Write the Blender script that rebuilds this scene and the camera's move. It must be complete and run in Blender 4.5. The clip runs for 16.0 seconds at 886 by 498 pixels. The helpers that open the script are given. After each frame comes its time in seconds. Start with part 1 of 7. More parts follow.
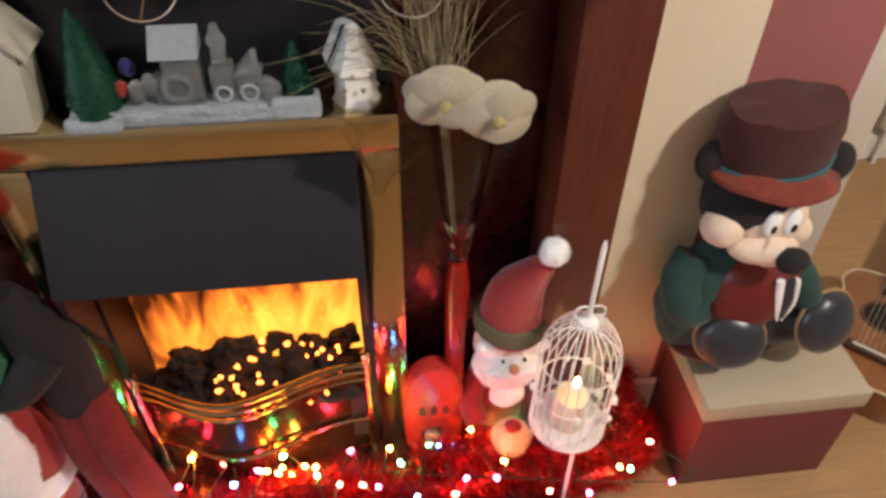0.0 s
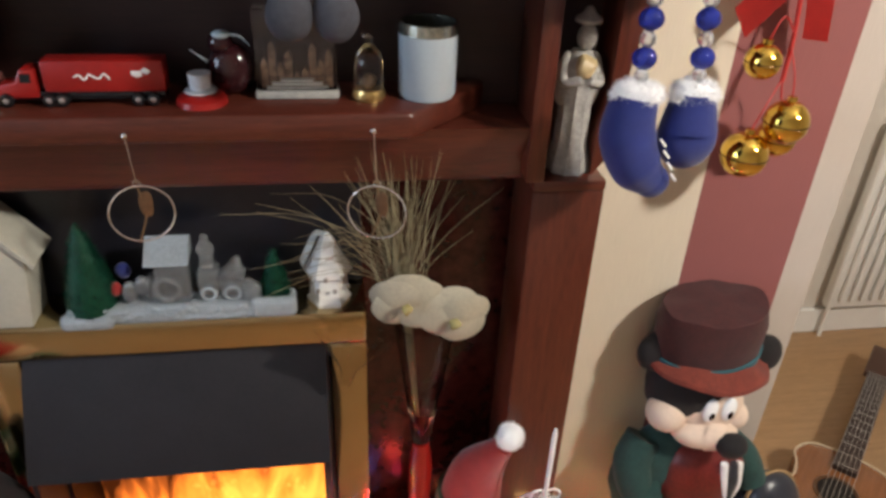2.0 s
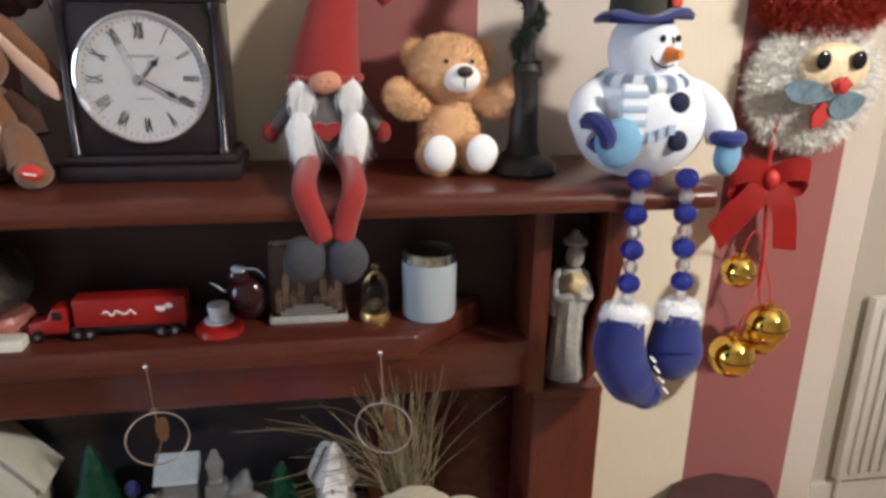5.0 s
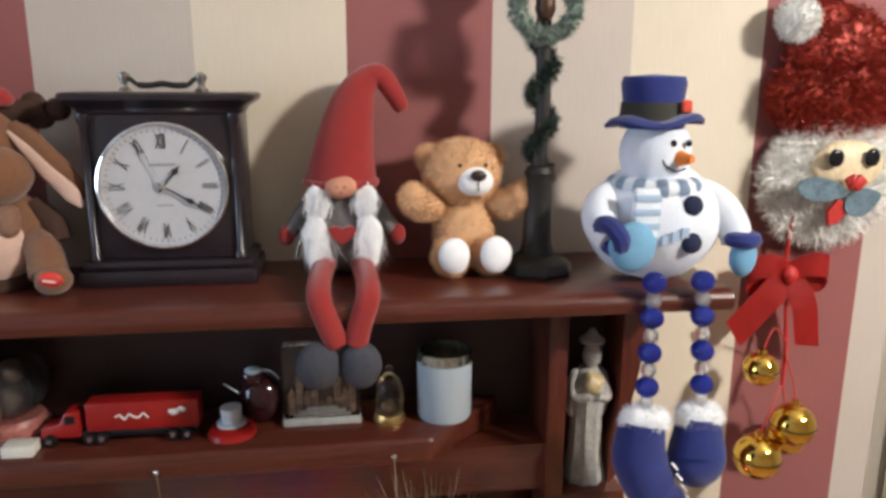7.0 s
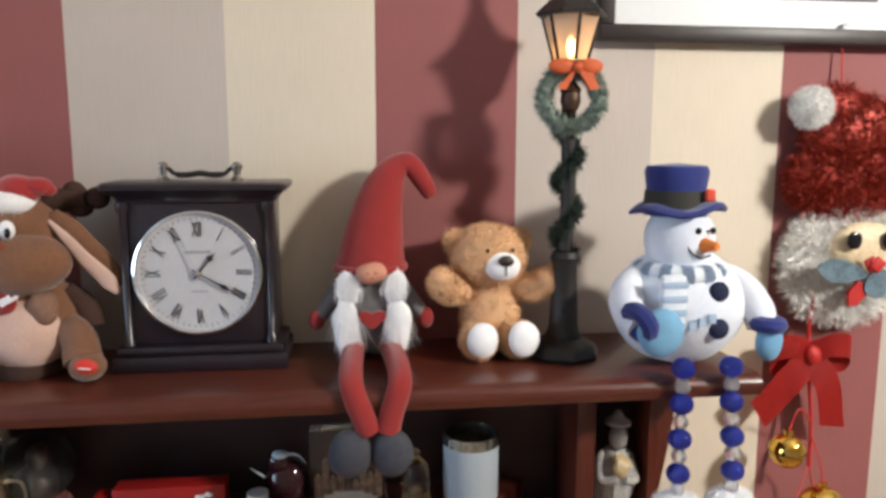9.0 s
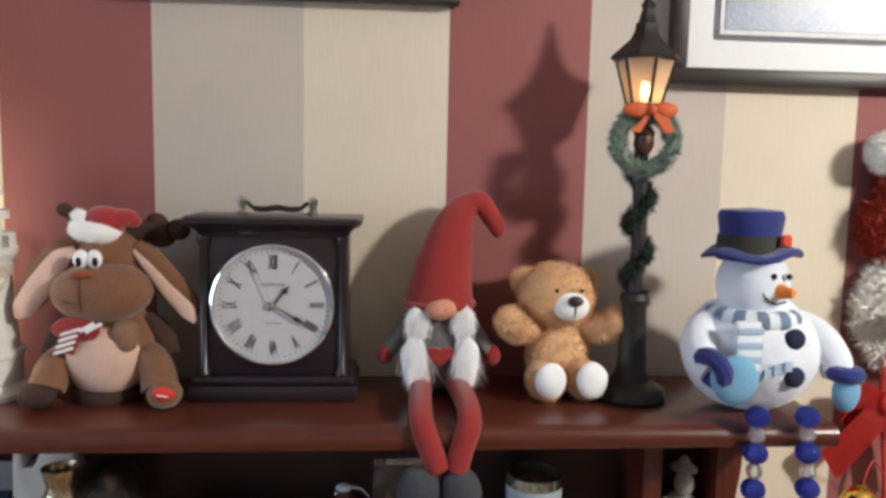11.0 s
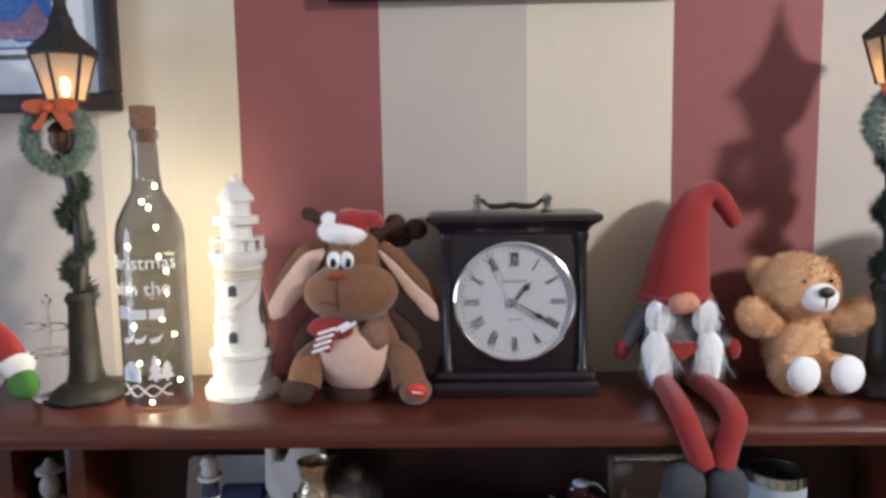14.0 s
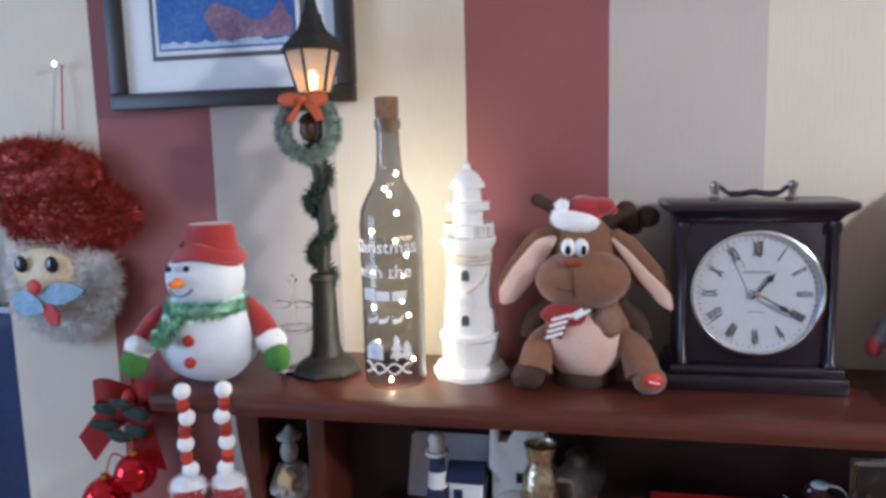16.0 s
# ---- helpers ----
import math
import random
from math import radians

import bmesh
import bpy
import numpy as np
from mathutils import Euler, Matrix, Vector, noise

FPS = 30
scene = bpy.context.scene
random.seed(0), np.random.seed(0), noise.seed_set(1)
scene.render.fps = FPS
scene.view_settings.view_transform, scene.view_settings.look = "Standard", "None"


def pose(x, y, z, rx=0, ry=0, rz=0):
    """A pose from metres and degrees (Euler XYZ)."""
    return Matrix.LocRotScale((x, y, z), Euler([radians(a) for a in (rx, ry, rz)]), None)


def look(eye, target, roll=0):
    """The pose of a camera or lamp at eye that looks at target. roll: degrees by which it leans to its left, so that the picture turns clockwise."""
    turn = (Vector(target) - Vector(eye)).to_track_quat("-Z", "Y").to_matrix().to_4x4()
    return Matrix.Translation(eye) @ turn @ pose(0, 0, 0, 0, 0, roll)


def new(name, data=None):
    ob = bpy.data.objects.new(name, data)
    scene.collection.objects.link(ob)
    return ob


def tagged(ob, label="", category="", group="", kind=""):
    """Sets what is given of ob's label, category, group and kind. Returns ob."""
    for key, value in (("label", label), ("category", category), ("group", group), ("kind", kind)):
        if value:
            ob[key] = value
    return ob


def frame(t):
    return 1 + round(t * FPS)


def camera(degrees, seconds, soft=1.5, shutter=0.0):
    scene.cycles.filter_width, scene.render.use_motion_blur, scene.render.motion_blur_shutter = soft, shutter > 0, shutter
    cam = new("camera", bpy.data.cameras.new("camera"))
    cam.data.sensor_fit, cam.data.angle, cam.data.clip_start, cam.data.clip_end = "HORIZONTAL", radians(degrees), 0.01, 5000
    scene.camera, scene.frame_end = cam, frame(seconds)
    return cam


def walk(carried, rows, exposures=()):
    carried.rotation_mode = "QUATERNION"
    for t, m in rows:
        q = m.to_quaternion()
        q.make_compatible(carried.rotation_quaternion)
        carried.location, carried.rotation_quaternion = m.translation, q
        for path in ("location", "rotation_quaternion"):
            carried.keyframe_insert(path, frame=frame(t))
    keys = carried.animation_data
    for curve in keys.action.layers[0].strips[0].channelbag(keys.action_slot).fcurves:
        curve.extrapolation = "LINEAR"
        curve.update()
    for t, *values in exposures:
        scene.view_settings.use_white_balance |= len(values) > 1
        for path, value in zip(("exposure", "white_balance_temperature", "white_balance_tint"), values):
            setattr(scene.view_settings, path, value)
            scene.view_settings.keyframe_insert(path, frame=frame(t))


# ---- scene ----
cam = camera(62.4, 16.0, soft=3.2)
PATH = [
    (0, (0.341, -0.862, 1.29), (0.535, 0.595, -0.066), 0.9),
    (0.5, (0.352, -0.864, 1.324), (0.545, 0.674, 0.061), 0.6),
    (1, (0.35, -0.869, 1.349), (0.585, 0.728, 0.168), 1.5),
    (1.5, (0.354, -0.888, 1.376), (0.606, 0.758, 0.269), 1.7),
    (2, (0.354, -0.904, 1.398), (0.634, 0.786, 0.366), 2.6),
    (2.5, (0.347, -0.912, 1.409), (0.64, 0.833, 0.475), 2.5),
    (3, (0.336, -0.918, 1.432), (0.626, 0.874, 0.591), 1.9),
    (3.5, (0.336, -0.918, 1.44), (0.635, 0.907, 0.679), 1.7),
    (4, (0.344, -0.92, 1.452), (0.633, 0.934, 0.761), 1.0),
    (4.2, (0.344, -0.927, 1.458), (0.641, 0.931, 0.779), 1.0),
    (6.5, (0.338, -0.901, 1.508), (0.648, 1.008, 0.995), 0.5),
    (7, (0.348, -0.91, 1.512), (0.61, 1.022, 1.065), 0.2),
    (7.5, (0.329, -0.91, 1.524), (0.619, 1.031, 1.136), 0.3),
    (8, (0.325, -0.91, 1.53), (0.616, 1.036, 1.17), 0.3),
    (8.5, (0.32, -0.912, 1.537), (0.6, 1.042, 1.213), 0.1),
    (11, (0.279, -0.915, 1.554), (0.438, 1.068, 1.342), 1.2),
    (11.5, (0.252, -0.921, 1.553), (0.375, 1.065, 1.349), 0.9),
    (12, (0.226, -0.903, 1.553), (0.309, 1.085, 1.352), 0.6),
    (12.5, (0.201, -0.919, 1.558), (0.261, 1.068, 1.34), 0.2),
    (13, (0.177, -0.917, 1.555), (0.193, 1.07, 1.328), -0.5),
    (13.5, (0.142, -0.917, 1.56), (0.116, 1.068, 1.318), -0.7),
    (14, (0.1, -0.91, 1.554), (0.041, 1.076, 1.329), -1.0),
    (14.5, (0.061, -0.908, 1.554), (-0.06, 1.076, 1.328), -1.3),
    (15, (0.033, -0.915, 1.561), (-0.171, 1.061, 1.329), -1.8),
    (15.5, (0.017, -0.918, 1.563), (-0.307, 1.039, 1.307), -1.8),
    (16, (-0.01, -0.926, 1.564), (-0.43, 1.01, 1.294), -1.5),
]
walk(cam, [(t, look(eye, target, roll)) for t, eye, target, roll in PATH],
     [(0, 0.3, 6600, 11), (2, 0.28, 6250, 9), (4, 0.2, 6150, 8), (8.5, 0.2, 6000, 8), (11, 0.0, 6000, 7), (13.5, 0.04, 5750, 9), (16, 0.12, 5200, 12)])

# ---- world and light ----
world = bpy.data.worlds.new("world")
scene.world = world
world.use_nodes = True
sky = world.node_tree.nodes.new("ShaderNodeTexSky")
sky.sky_type, sky.sun_disc = "NISHITA", False
sky.sun_elevation, sky.sun_rotation = radians(12), radians(140)
world.node_tree.links.new(sky.outputs[0], world.node_tree.nodes["Background"].inputs[0])
world.node_tree.nodes["Background"].inputs[1].default_value = 0.1


def area_lamp(name, eye, target, width, height, watts, colour):
    data = bpy.data.lights.new(name, "AREA")
    data.shape, data.size, data.size_y, data.energy, data.color = "RECTANGLE", width, height, watts, colour
    ob = new(name, data)
    ob.matrix_world = look(eye, target)
    return ob


area_lamp("pendant_light_glow", (1.74, -1.24, 2.16), (0.7, 0.0, 1.2), 0.14, 0.14, 34, (1.0, 0.90, 0.78))
# added cool fill from the left, set before an unseen opening
area_lamp("cool_fill_west", (-2.36, -1.35, 1.5), (0.0, -0.4, 1.25), 1.1, 1.1, 27, (0.66, 0.80, 1.0))


# ---- materials ----
def mat(name, col, rough=0.6, metal=0.0, var=0.12, scale=25.0, bump=0.15, bscale=180.0, stretch=(1, 1, 1), dist=0.002, **kw):
    m = bpy.data.materials.new(name)
    m.use_nodes = True
    nt = m.node_tree
    b = nt.nodes["Principled BSDF"]
    tc = nt.nodes.new("ShaderNodeTexCoord")
    mp = nt.nodes.new("ShaderNodeMapping")
    mp.inputs["Scale"].default_value = stretch
    nt.links.new(tc.outputs["Object"], mp.inputs[0])
    big, fine = nt.nodes.new("ShaderNodeTexNoise"), nt.nodes.new("ShaderNodeTexNoise")
    big.inputs["Scale"].default_value, big.inputs["Detail"].default_value = scale, 4
    fine.inputs["Scale"].default_value, fine.inputs["Detail"].default_value = bscale, 3
    nt.links.new(mp.outputs[0], big.inputs[0])
    nt.links.new(mp.outputs[0], fine.inputs[0])
    add = nt.nodes.new("ShaderNodeMath")
    add.operation = "MULTIPLY_ADD"
    add.inputs[1].default_value = 0.5
    half = nt.nodes.new("ShaderNodeMath")
    half.operation = "MULTIPLY"
    half.inputs[1].default_value = 0.5
    nt.links.new(big.outputs[0], half.inputs[0])
    nt.links.new(fine.outputs[0], add.inputs[0])
    nt.links.new(half.outputs[0], add.inputs[2])
    ramp = nt.nodes.new("ShaderNodeValToRGB")
    ramp.color_ramp.elements[0].position, ramp.color_ramp.elements[1].position = 0.3, 0.7
    ramp.color_ramp.elements[0].color = (*[max(0, c * (1 - var)) for c in col], 1)
    ramp.color_ramp.elements[1].color = (*[min(1, c * (1 + var)) for c in col], 1)
    nt.links.new(add.outputs[0], ramp.inputs[0])
    nt.links.new(ramp.outputs[0], b.inputs["Base Color"])
    b.inputs["Roughness"].default_value, b.inputs["Metallic"].default_value = rough, metal
    if bump:
        bp = nt.nodes.new("ShaderNodeBump")
        bp.inputs["Strength"].default_value, bp.inputs["Distance"].default_value = bump, dist
        nt.links.new(add.outputs[0], bp.inputs["Height"])
        nt.links.new(bp.outputs[0], b.inputs["Normal"])
    for key, value in kw.items():
        b.inputs[key.replace("_", " ")].default_value = value
    return m


def glow(name, col, power):
    return mat(name, col, 0.5, bump=0, Emission_Color=(*col, 1), Emission_Strength=power)


def stripes_material():
    """Wallpaper of broad red, taupe and cream stripes, 0.531 m a repeat, with a fine vertical thread."""
    m = mat("wallpaper", (0.5, 0.45, 0.4), 0.75)
    nt = m.node_tree
    b = nt.nodes["Principled BSDF"]
    tc = nt.nodes.new("ShaderNodeTexCoord")
    sep = nt.nodes.new("ShaderNodeSeparateXYZ")
    nt.links.new(tc.outputs["Object"], sep.inputs[0])
    div, fr = nt.nodes.new("ShaderNodeMath"), nt.nodes.new("ShaderNodeMath")
    div.operation, fr.operation = "DIVIDE", "FRACT"
    div.inputs[1].default_value = 0.531
    nt.links.new(sep.outputs[0], div.inputs[0])
    nt.links.new(div.outputs[0], fr.inputs[0])
    ramp = nt.nodes.new("ShaderNodeValToRGB")
    ramp.color_ramp.interpolation = "CONSTANT"
    e = ramp.color_ramp.elements
    e[0].position, e[0].color = 0.0, (0.50, 0.44, 0.385, 1)
    e[1].position, e[1].color = 1 / 3, (0.66, 0.585, 0.465, 1)
    third = e.new(2 / 3)
    third.color = (0.265, 0.088, 0.085, 1)
    nt.links.new(fr.outputs[0], ramp.inputs[0])
    mp = nt.nodes.new("ShaderNodeMapping")
    mp.inputs["Scale"].default_value = (1, 1, 0.06)
    nt.links.new(tc.outputs["Object"], mp.inputs[0])
    thread = nt.nodes.new("ShaderNodeTexNoise")
    thread.inputs["Scale"].default_value, thread.inputs["Detail"].default_value = 420, 3
    nt.links.new(mp.outputs[0], thread.inputs[0])
    cloud = nt.nodes.new("ShaderNodeTexNoise")
    cloud.inputs["Scale"].default_value, cloud.inputs["Detail"].default_value = 5, 4
    nt.links.new(tc.outputs["Object"], cloud.inputs[0])
    tone = nt.nodes.new("ShaderNodeMath")
    tone.operation = "MULTIPLY_ADD"
    tone.inputs[1].default_value, tone.inputs[2].default_value = 0.13, 0.835
    nt.links.new(thread.outputs[0], tone.inputs[0])
    tone2 = nt.nodes.new("ShaderNodeMath")
    tone2.operation = "MULTIPLY_ADD"
    tone2.inputs[1].default_value = 0.2
    nt.links.new(cloud.outputs[0], tone2.inputs[0])
    nt.links.new(tone.outputs[0], tone2.inputs[2])
    mix = nt.nodes.new("ShaderNodeVectorMath")
    mix.operation = "SCALE"
    nt.links.new(ramp.outputs[0], mix.inputs[0])
    nt.links.new(tone2.outputs[0], mix.inputs["Scale"])
    nt.links.new(mix.outputs[0], b.inputs["Base Color"])
    for n in nt.nodes:
        if n.type == "BUMP":
            n.inputs["Distance"].default_value, n.inputs["Strength"].default_value = 0.001, 0.35
            nt.links.new(thread.outputs[0], n.inputs["Height"])
    return m


WALLPAPER = stripes_material()
PLASTER = mat("plaster", (0.62, 0.57, 0.50), 0.85, var=0.06, scale=4)
CEILING = mat("ceiling_paint", (0.8, 0.79, 0.76), 0.9, var=0.04)
WOOD_X = mat("mahogany_along", (0.082, 0.019, 0.011), 0.32, var=0.45, scale=14, bscale=60, stretch=(0.8, 12, 12), bump=0.08, Coat_Weight=0.2, Coat_Roughness=0.22)
WOOD_Z = mat("mahogany_upright", (0.085, 0.019, 0.010), 0.32, var=0.45, scale=14, bscale=60, stretch=(12, 12, 0.8), bump=0.08, Coat_Weight=0.2, Coat_Roughness=0.22)
# the same mahogany, its colour darkened for the shade inside the recesses
WOOD_SHADED = mat("mahogany_shaded", (0.024, 0.007, 0.006), 0.5, var=0.4, scale=14, bscale=60, stretch=(0.8, 12, 12), bump=0.08)
BLACK_PANEL = mat("black_panel", (0.012, 0.012, 0.018), 0.35, var=0.3, bump=0.04)
MARBLE = mat("dark_red_marble", (0.05, 0.010, 0.008), 0.18, var=0.7, scale=18, bscale=70, bump=0.02)
BRASS = mat("brass", (0.56, 0.45, 0.26), 0.16, 1.0, var=0.12, scale=9, bscale=300, bump=0.03)
BRASS_DARK = mat("aged_brass", (0.13, 0.075, 0.035), 0.2, 0.85, var=0.3, scale=20, bump=0.08)
SOOT = mat("matt_black_steel", (0.012, 0.011, 0.015), 0.55, 0.2, var=0.25, bump=0.05)
LAMINATE = mat("laminate_floor", (0.36, 0.215, 0.105), 0.38, var=0.22, scale=8, bscale=40, stretch=(1, 10, 10), bump=0.05)
WHITE_PAINT = mat("white_paint", (0.78, 0.77, 0.73), 0.4, var=0.04, bump=0.03)


# ---- mesh helpers ----
def shift(bm, m):
    bmesh.ops.transform(bm, matrix=m, verts=bm.verts)
    return bm


def merge(*bms):
    """One bmesh of several, which are used up."""
    out = bms[0]
    for other in bms[1:]:
        vm = [out.verts.new(v.co) for v in other.verts]
        other.verts.index_update()
        for f in other.faces:
            out.faces.new([vm[v.index] for v in f.verts]).material_index = f.material_index
        other.free()
    return out


def box(x0, x1, y0, y1, z0, z1, bevel=0.0, seg=2):
    bm = bmesh.new()
    bmesh.ops.create_cube(bm, size=1)
    shift(bm, Matrix.Translation(((x0 + x1) / 2, (y0 + y1) / 2, (z0 + z1) / 2)) @ Matrix.Diagonal((x1 - x0, y1 - y0, z1 - z0, 1)))
    if bevel:
        bmesh.ops.bevel(bm, geom=list(bm.edges), offset=bevel, segments=seg, profile=0.5, affect="EDGES")
    return bm


def lathe(profile, n=32, at=(0, 0, 0)):
    """Turns (radius, z) pairs about the z axis."""
    bm = bmesh.new()
    rings = []
    for r, z in profile:
        if r < 1e-5:
            rings.append([bm.verts.new((at[0], at[1], at[2] + z))])
        else:
            rings.append([bm.verts.new((at[0] + r * math.cos(math.tau * i / n), at[1] + r * math.sin(math.tau * i / n), at[2] + z)) for i in range(n)])
    for a, b in zip(rings, rings[1:]):
        for i in range(n):
            j = (i + 1) % n
            if len(a) == 1 and len(b) == 1:
                break
            if len(a) == 1:
                bm.faces.new((a[0], b[j], b[i]))
            elif len(b) == 1:
                bm.faces.new((a[i], a[j], b[0]))
            else:
                bm.faces.new((a[i], a[j], b[j], b[i]))
    bmesh.ops.recalc_face_normals(bm, faces=bm.faces)
    return bm


def ball(c, r, n=24, lump=0.0, freq=40.0):
    """An ellipsoid at c with radii r, optionally lumpy."""
    rx, ry, rz = (r, r, r) if isinstance(r, (int, float)) else r
    bm = bmesh.new()
    bmesh.ops.create_uvsphere(bm, u_segments=n, v_segments=max(8, n * 2 // 3), radius=1)
    for v in bm.verts:
        d = v.co.copy()
        p = Vector((d.x * rx, d.y * ry, d.z * rz))
        k = 1 + lump * noise.noise((p + Vector(c)) * freq)
        v.co = Vector(c) + p * k
    return bm


def tube(points, radius, n=10, caps=True):
    """A round bar through the points; radius a number or one for each point."""
    bm = bmesh.new()
    pts = [Vector(p) for p in points]
    rad = [float(radius)] * len(pts) if isinstance(radius, (int, float)) else [float(r) for r in radius]
    rings, up = [], None
    for i, p in enumerate(pts):
        d = (pts[min(i + 1, len(pts) - 1)] - pts[max(i - 1, 0)]).normalized()
        if up is None:
            up = d.orthogonal().normalized()
        up = (up - d * up.dot(d)).normalized()
        side = d.cross(up)
        rings.append([bm.verts.new(p + rad[i] * (math.cos(math.tau * k / n) * up + math.sin(math.tau * k / n) * side)) for k in range(n)])
    for a, b in zip(rings, rings[1:]):
        for k in range(n):
            bm.faces.new((a[k], a[(k + 1) % n], b[(k + 1) % n], b[k]))
    if caps:
        bm.faces.new(rings[0][::-1])
        bm.faces.new(rings[-1])
    bmesh.ops.recalc_face_normals(bm, faces=bm.faces)
    return bm


def curve_points(points, n=8):
    """A smooth line through the points (Catmull-Rom)."""
    p = [Vector(a) for a in points]
    p = [p[0] * 2 - p[1]] + p + [p[-1] * 2 - p[-2]]
    out = []
    for a, b, c, d in zip(p, p[1:], p[2:], p[3:]):
        for i in range(n):
            t = i / n
            out.append(0.5 * (2 * b + (c - a) * t + (2 * a - 5 * b + 4 * c - d) * t * t + (3 * b - a - 3 * c + d) * t ** 3))
    return out + [p[-2]]


def ring(c, r, thick, n=40, m=10, axis="y"):
    """A torus at c, lying across the axis."""
    bm = bmesh.new()
    v = []
    for i in range(n):
        a = math.tau * i / n
        for j in range(m):
            b = math.tau * j / m
            q = r + thick * math.cos(b)
            p = {"y": (q * math.cos(a), thick * math.sin(b), q * math.sin(a)), "z": (q * math.cos(a), q * math.sin(a), thick * math.sin(b))}[axis]
            v.append(bm.verts.new(Vector(c) + Vector(p)))
    for i in range(n):
        for j in range(m):
            i2, j2 = (i + 1) % n, (j + 1) % m
            bm.faces.new((v[i * m + j], v[i2 * m + j], v[i2 * m + j2], v[i * m + j2]))
    bmesh.ops.recalc_face_normals(bm, faces=bm.faces)
    return bm


def slab(outline, y0, y1, bevel=0.0):
    """An (x, z) outline given thickness from y0 to y1."""
    bm = bmesh.new()
    f = bm.faces.new([bm.verts.new((x, y0, z)) for x, z in outline])
    g = bmesh.ops.extrude_face_region(bm, geom=[f])["geom"]
    bmesh.ops.translate(bm, vec=(0, y1 - y0, 0), verts=[v for v in g if isinstance(v, bmesh.types.BMVert)])
    bmesh.ops.recalc_face_normals(bm, faces=bm.faces)
    if bevel:
        bmesh.ops.bevel(bm, geom=list(bm.edges), offset=bevel, segments=2, profile=0.5, affect="EDGES")
    return bm


def moulding(profile, x0, x1):
    """A (y, z) outline drawn along x."""
    bm = slab([(y, z) for y, z in profile], x0, x1)
    return shift(bm, Matrix(((0, 1, 0, 0), (1, 0, 0, 0), (0, 0, 1, 0), (0, 0, 0, 1))))


def fuzz(bm, count, length, width, seed=1, droop=0.0, spread=0.6, only=None):
    """Thin hairs standing on a surface, returned as a bmesh of their own."""
    rnd = random.Random(seed)
    faces = [f for f in bm.faces if only is None or only(f)]
    areas = [f.calc_area() for f in faces]
    out = bmesh.new()
    for f in rnd.choices(faces, weights=areas, k=count):
        vs = [v.co for v in f.verts]
        i = rnd.randrange(1, len(vs) - 1)
        a, b = rnd.random(), rnd.random()
        if a + b > 1:
            a, b = 1 - a, 1 - b
        p = vs[0] + (vs[i] - vs[0]) * a + (vs[i + 1] - vs[0]) * b
        d = (f.normal + Vector((rnd.gauss(0, spread), rnd.gauss(0, spread), rnd.gauss(0, spread) - droop))).normalized()
        s = d.cross(Vector((rnd.gauss(0, 1), rnd.gauss(0, 1), rnd.gauss(0, 1)))).normalized() * width / 2
        tip = p + d * length * rnd.uniform(0.5, 1.1)
        out.faces.new((out.verts.new(p - s), out.verts.new(p + s), out.verts.new(tip)))
    return out


def mesh_of(name, bm, mats, smooth=True):
    me = bpy.data.meshes.new(name)
    bm.normal_update()
    bm.to_mesh(me)
    bm.free()
    for m in mats:
        me.materials.append(m)
    if smooth:
        me.polygons.foreach_set("use_smooth", [True] * len(me.polygons))
        me.set_sharp_from_angle(angle=radians(40))
    return me


def part(name, bm, material, parent, label="", smooth=True):
    ob = new(name, mesh_of(name, bm, [material], smooth))
    ob.parent = parent
    return tagged(ob, label)


def thing(name, at, label, category, group="", kind="", turn=0):
    ob = new(name)
    ob.empty_display_size = 0.05
    ob.matrix_world = pose(*at, 0, 0, turn)
    return tagged(ob, label, category, group, kind)


def whole(name, at, pieces, label, category, group="", kind="", turn=0):
    """A thing of one mesh, from (bmesh, material) pieces."""
    mats, bms = [], []
    for bm, m in pieces:
        if m not in mats:
            mats.append(m)
        for f in bm.faces:
            f.material_index = mats.index(m)
        bms.append(bm)
    ob = new(name, mesh_of(name, merge(*bms), mats))
    ob.matrix_world = pose(*at, 0, 0, turn)
    return tagged(ob, label, category, group, kind)


def structure(name, bm, material, label, category, smooth=False):
    return tagged(new(name, mesh_of(name, bm, [material], smooth)), label, category, kind="structure")


def wall_with_hole(x0, x1, z0, z1, hx0, hx1, hz0, hz1, y0, y1):
    bms = [box(x0, hx0, y0, y1, z0, z1), box(hx1, x1, y0, y1, z0, z1), box(hx0, hx1, y0, y1, hz1, z1)]
    if hz0 > z0:
        bms.append(box(hx0, hx1, y0, y1, z0, hz0))
    return merge(*bms)


# ---- the room ----
structure("floor", box(-2.4, 2.9, -2.4, 0.8, -0.1, 0.0), LAMINATE, "brown wood laminate floor of the room", "floor")
structure("ceiling", box(-2.4, 2.9, -2.4, 0.8, 2.45, 2.55), CEILING, "plain white painted ceiling", "ceiling")
structure("wall_north", wall_with_hole(-0.885, 1.118, 0, 2.45, -0.38, 0.62, 0.0, 1.06, 0.0, 0.2), WALLPAPER,
          "chimney wall papered in broad red, taupe and cream stripes", "wall")
structure("wall_chimney_west", box(-0.885, -0.785, 0.2, 0.8, 0, 2.45), PLASTER, "plain side of the chimney breast", "wall")
structure("wall_chimney_east", box(1.018, 1.118, 0.2, 0.8, 0, 2.45), PLASTER, "plain side of the chimney breast", "wall")
structure("wall_alcove", box(-2.4, 2.9, 0.8, 0.9, 0, 2.45), PLASTER, "plain cream wall behind the chimney breast", "wall")
structure("wall_east", box(2.9, 3.0, -2.4, 0.8, 0, 2.45), PLASTER, "plain cream side wall", "wall")
structure("wall_south", box(-2.4, 2.9, -2.5, -2.4, 0, 2.45), PLASTER, "plain cream wall behind the viewer", "wall")
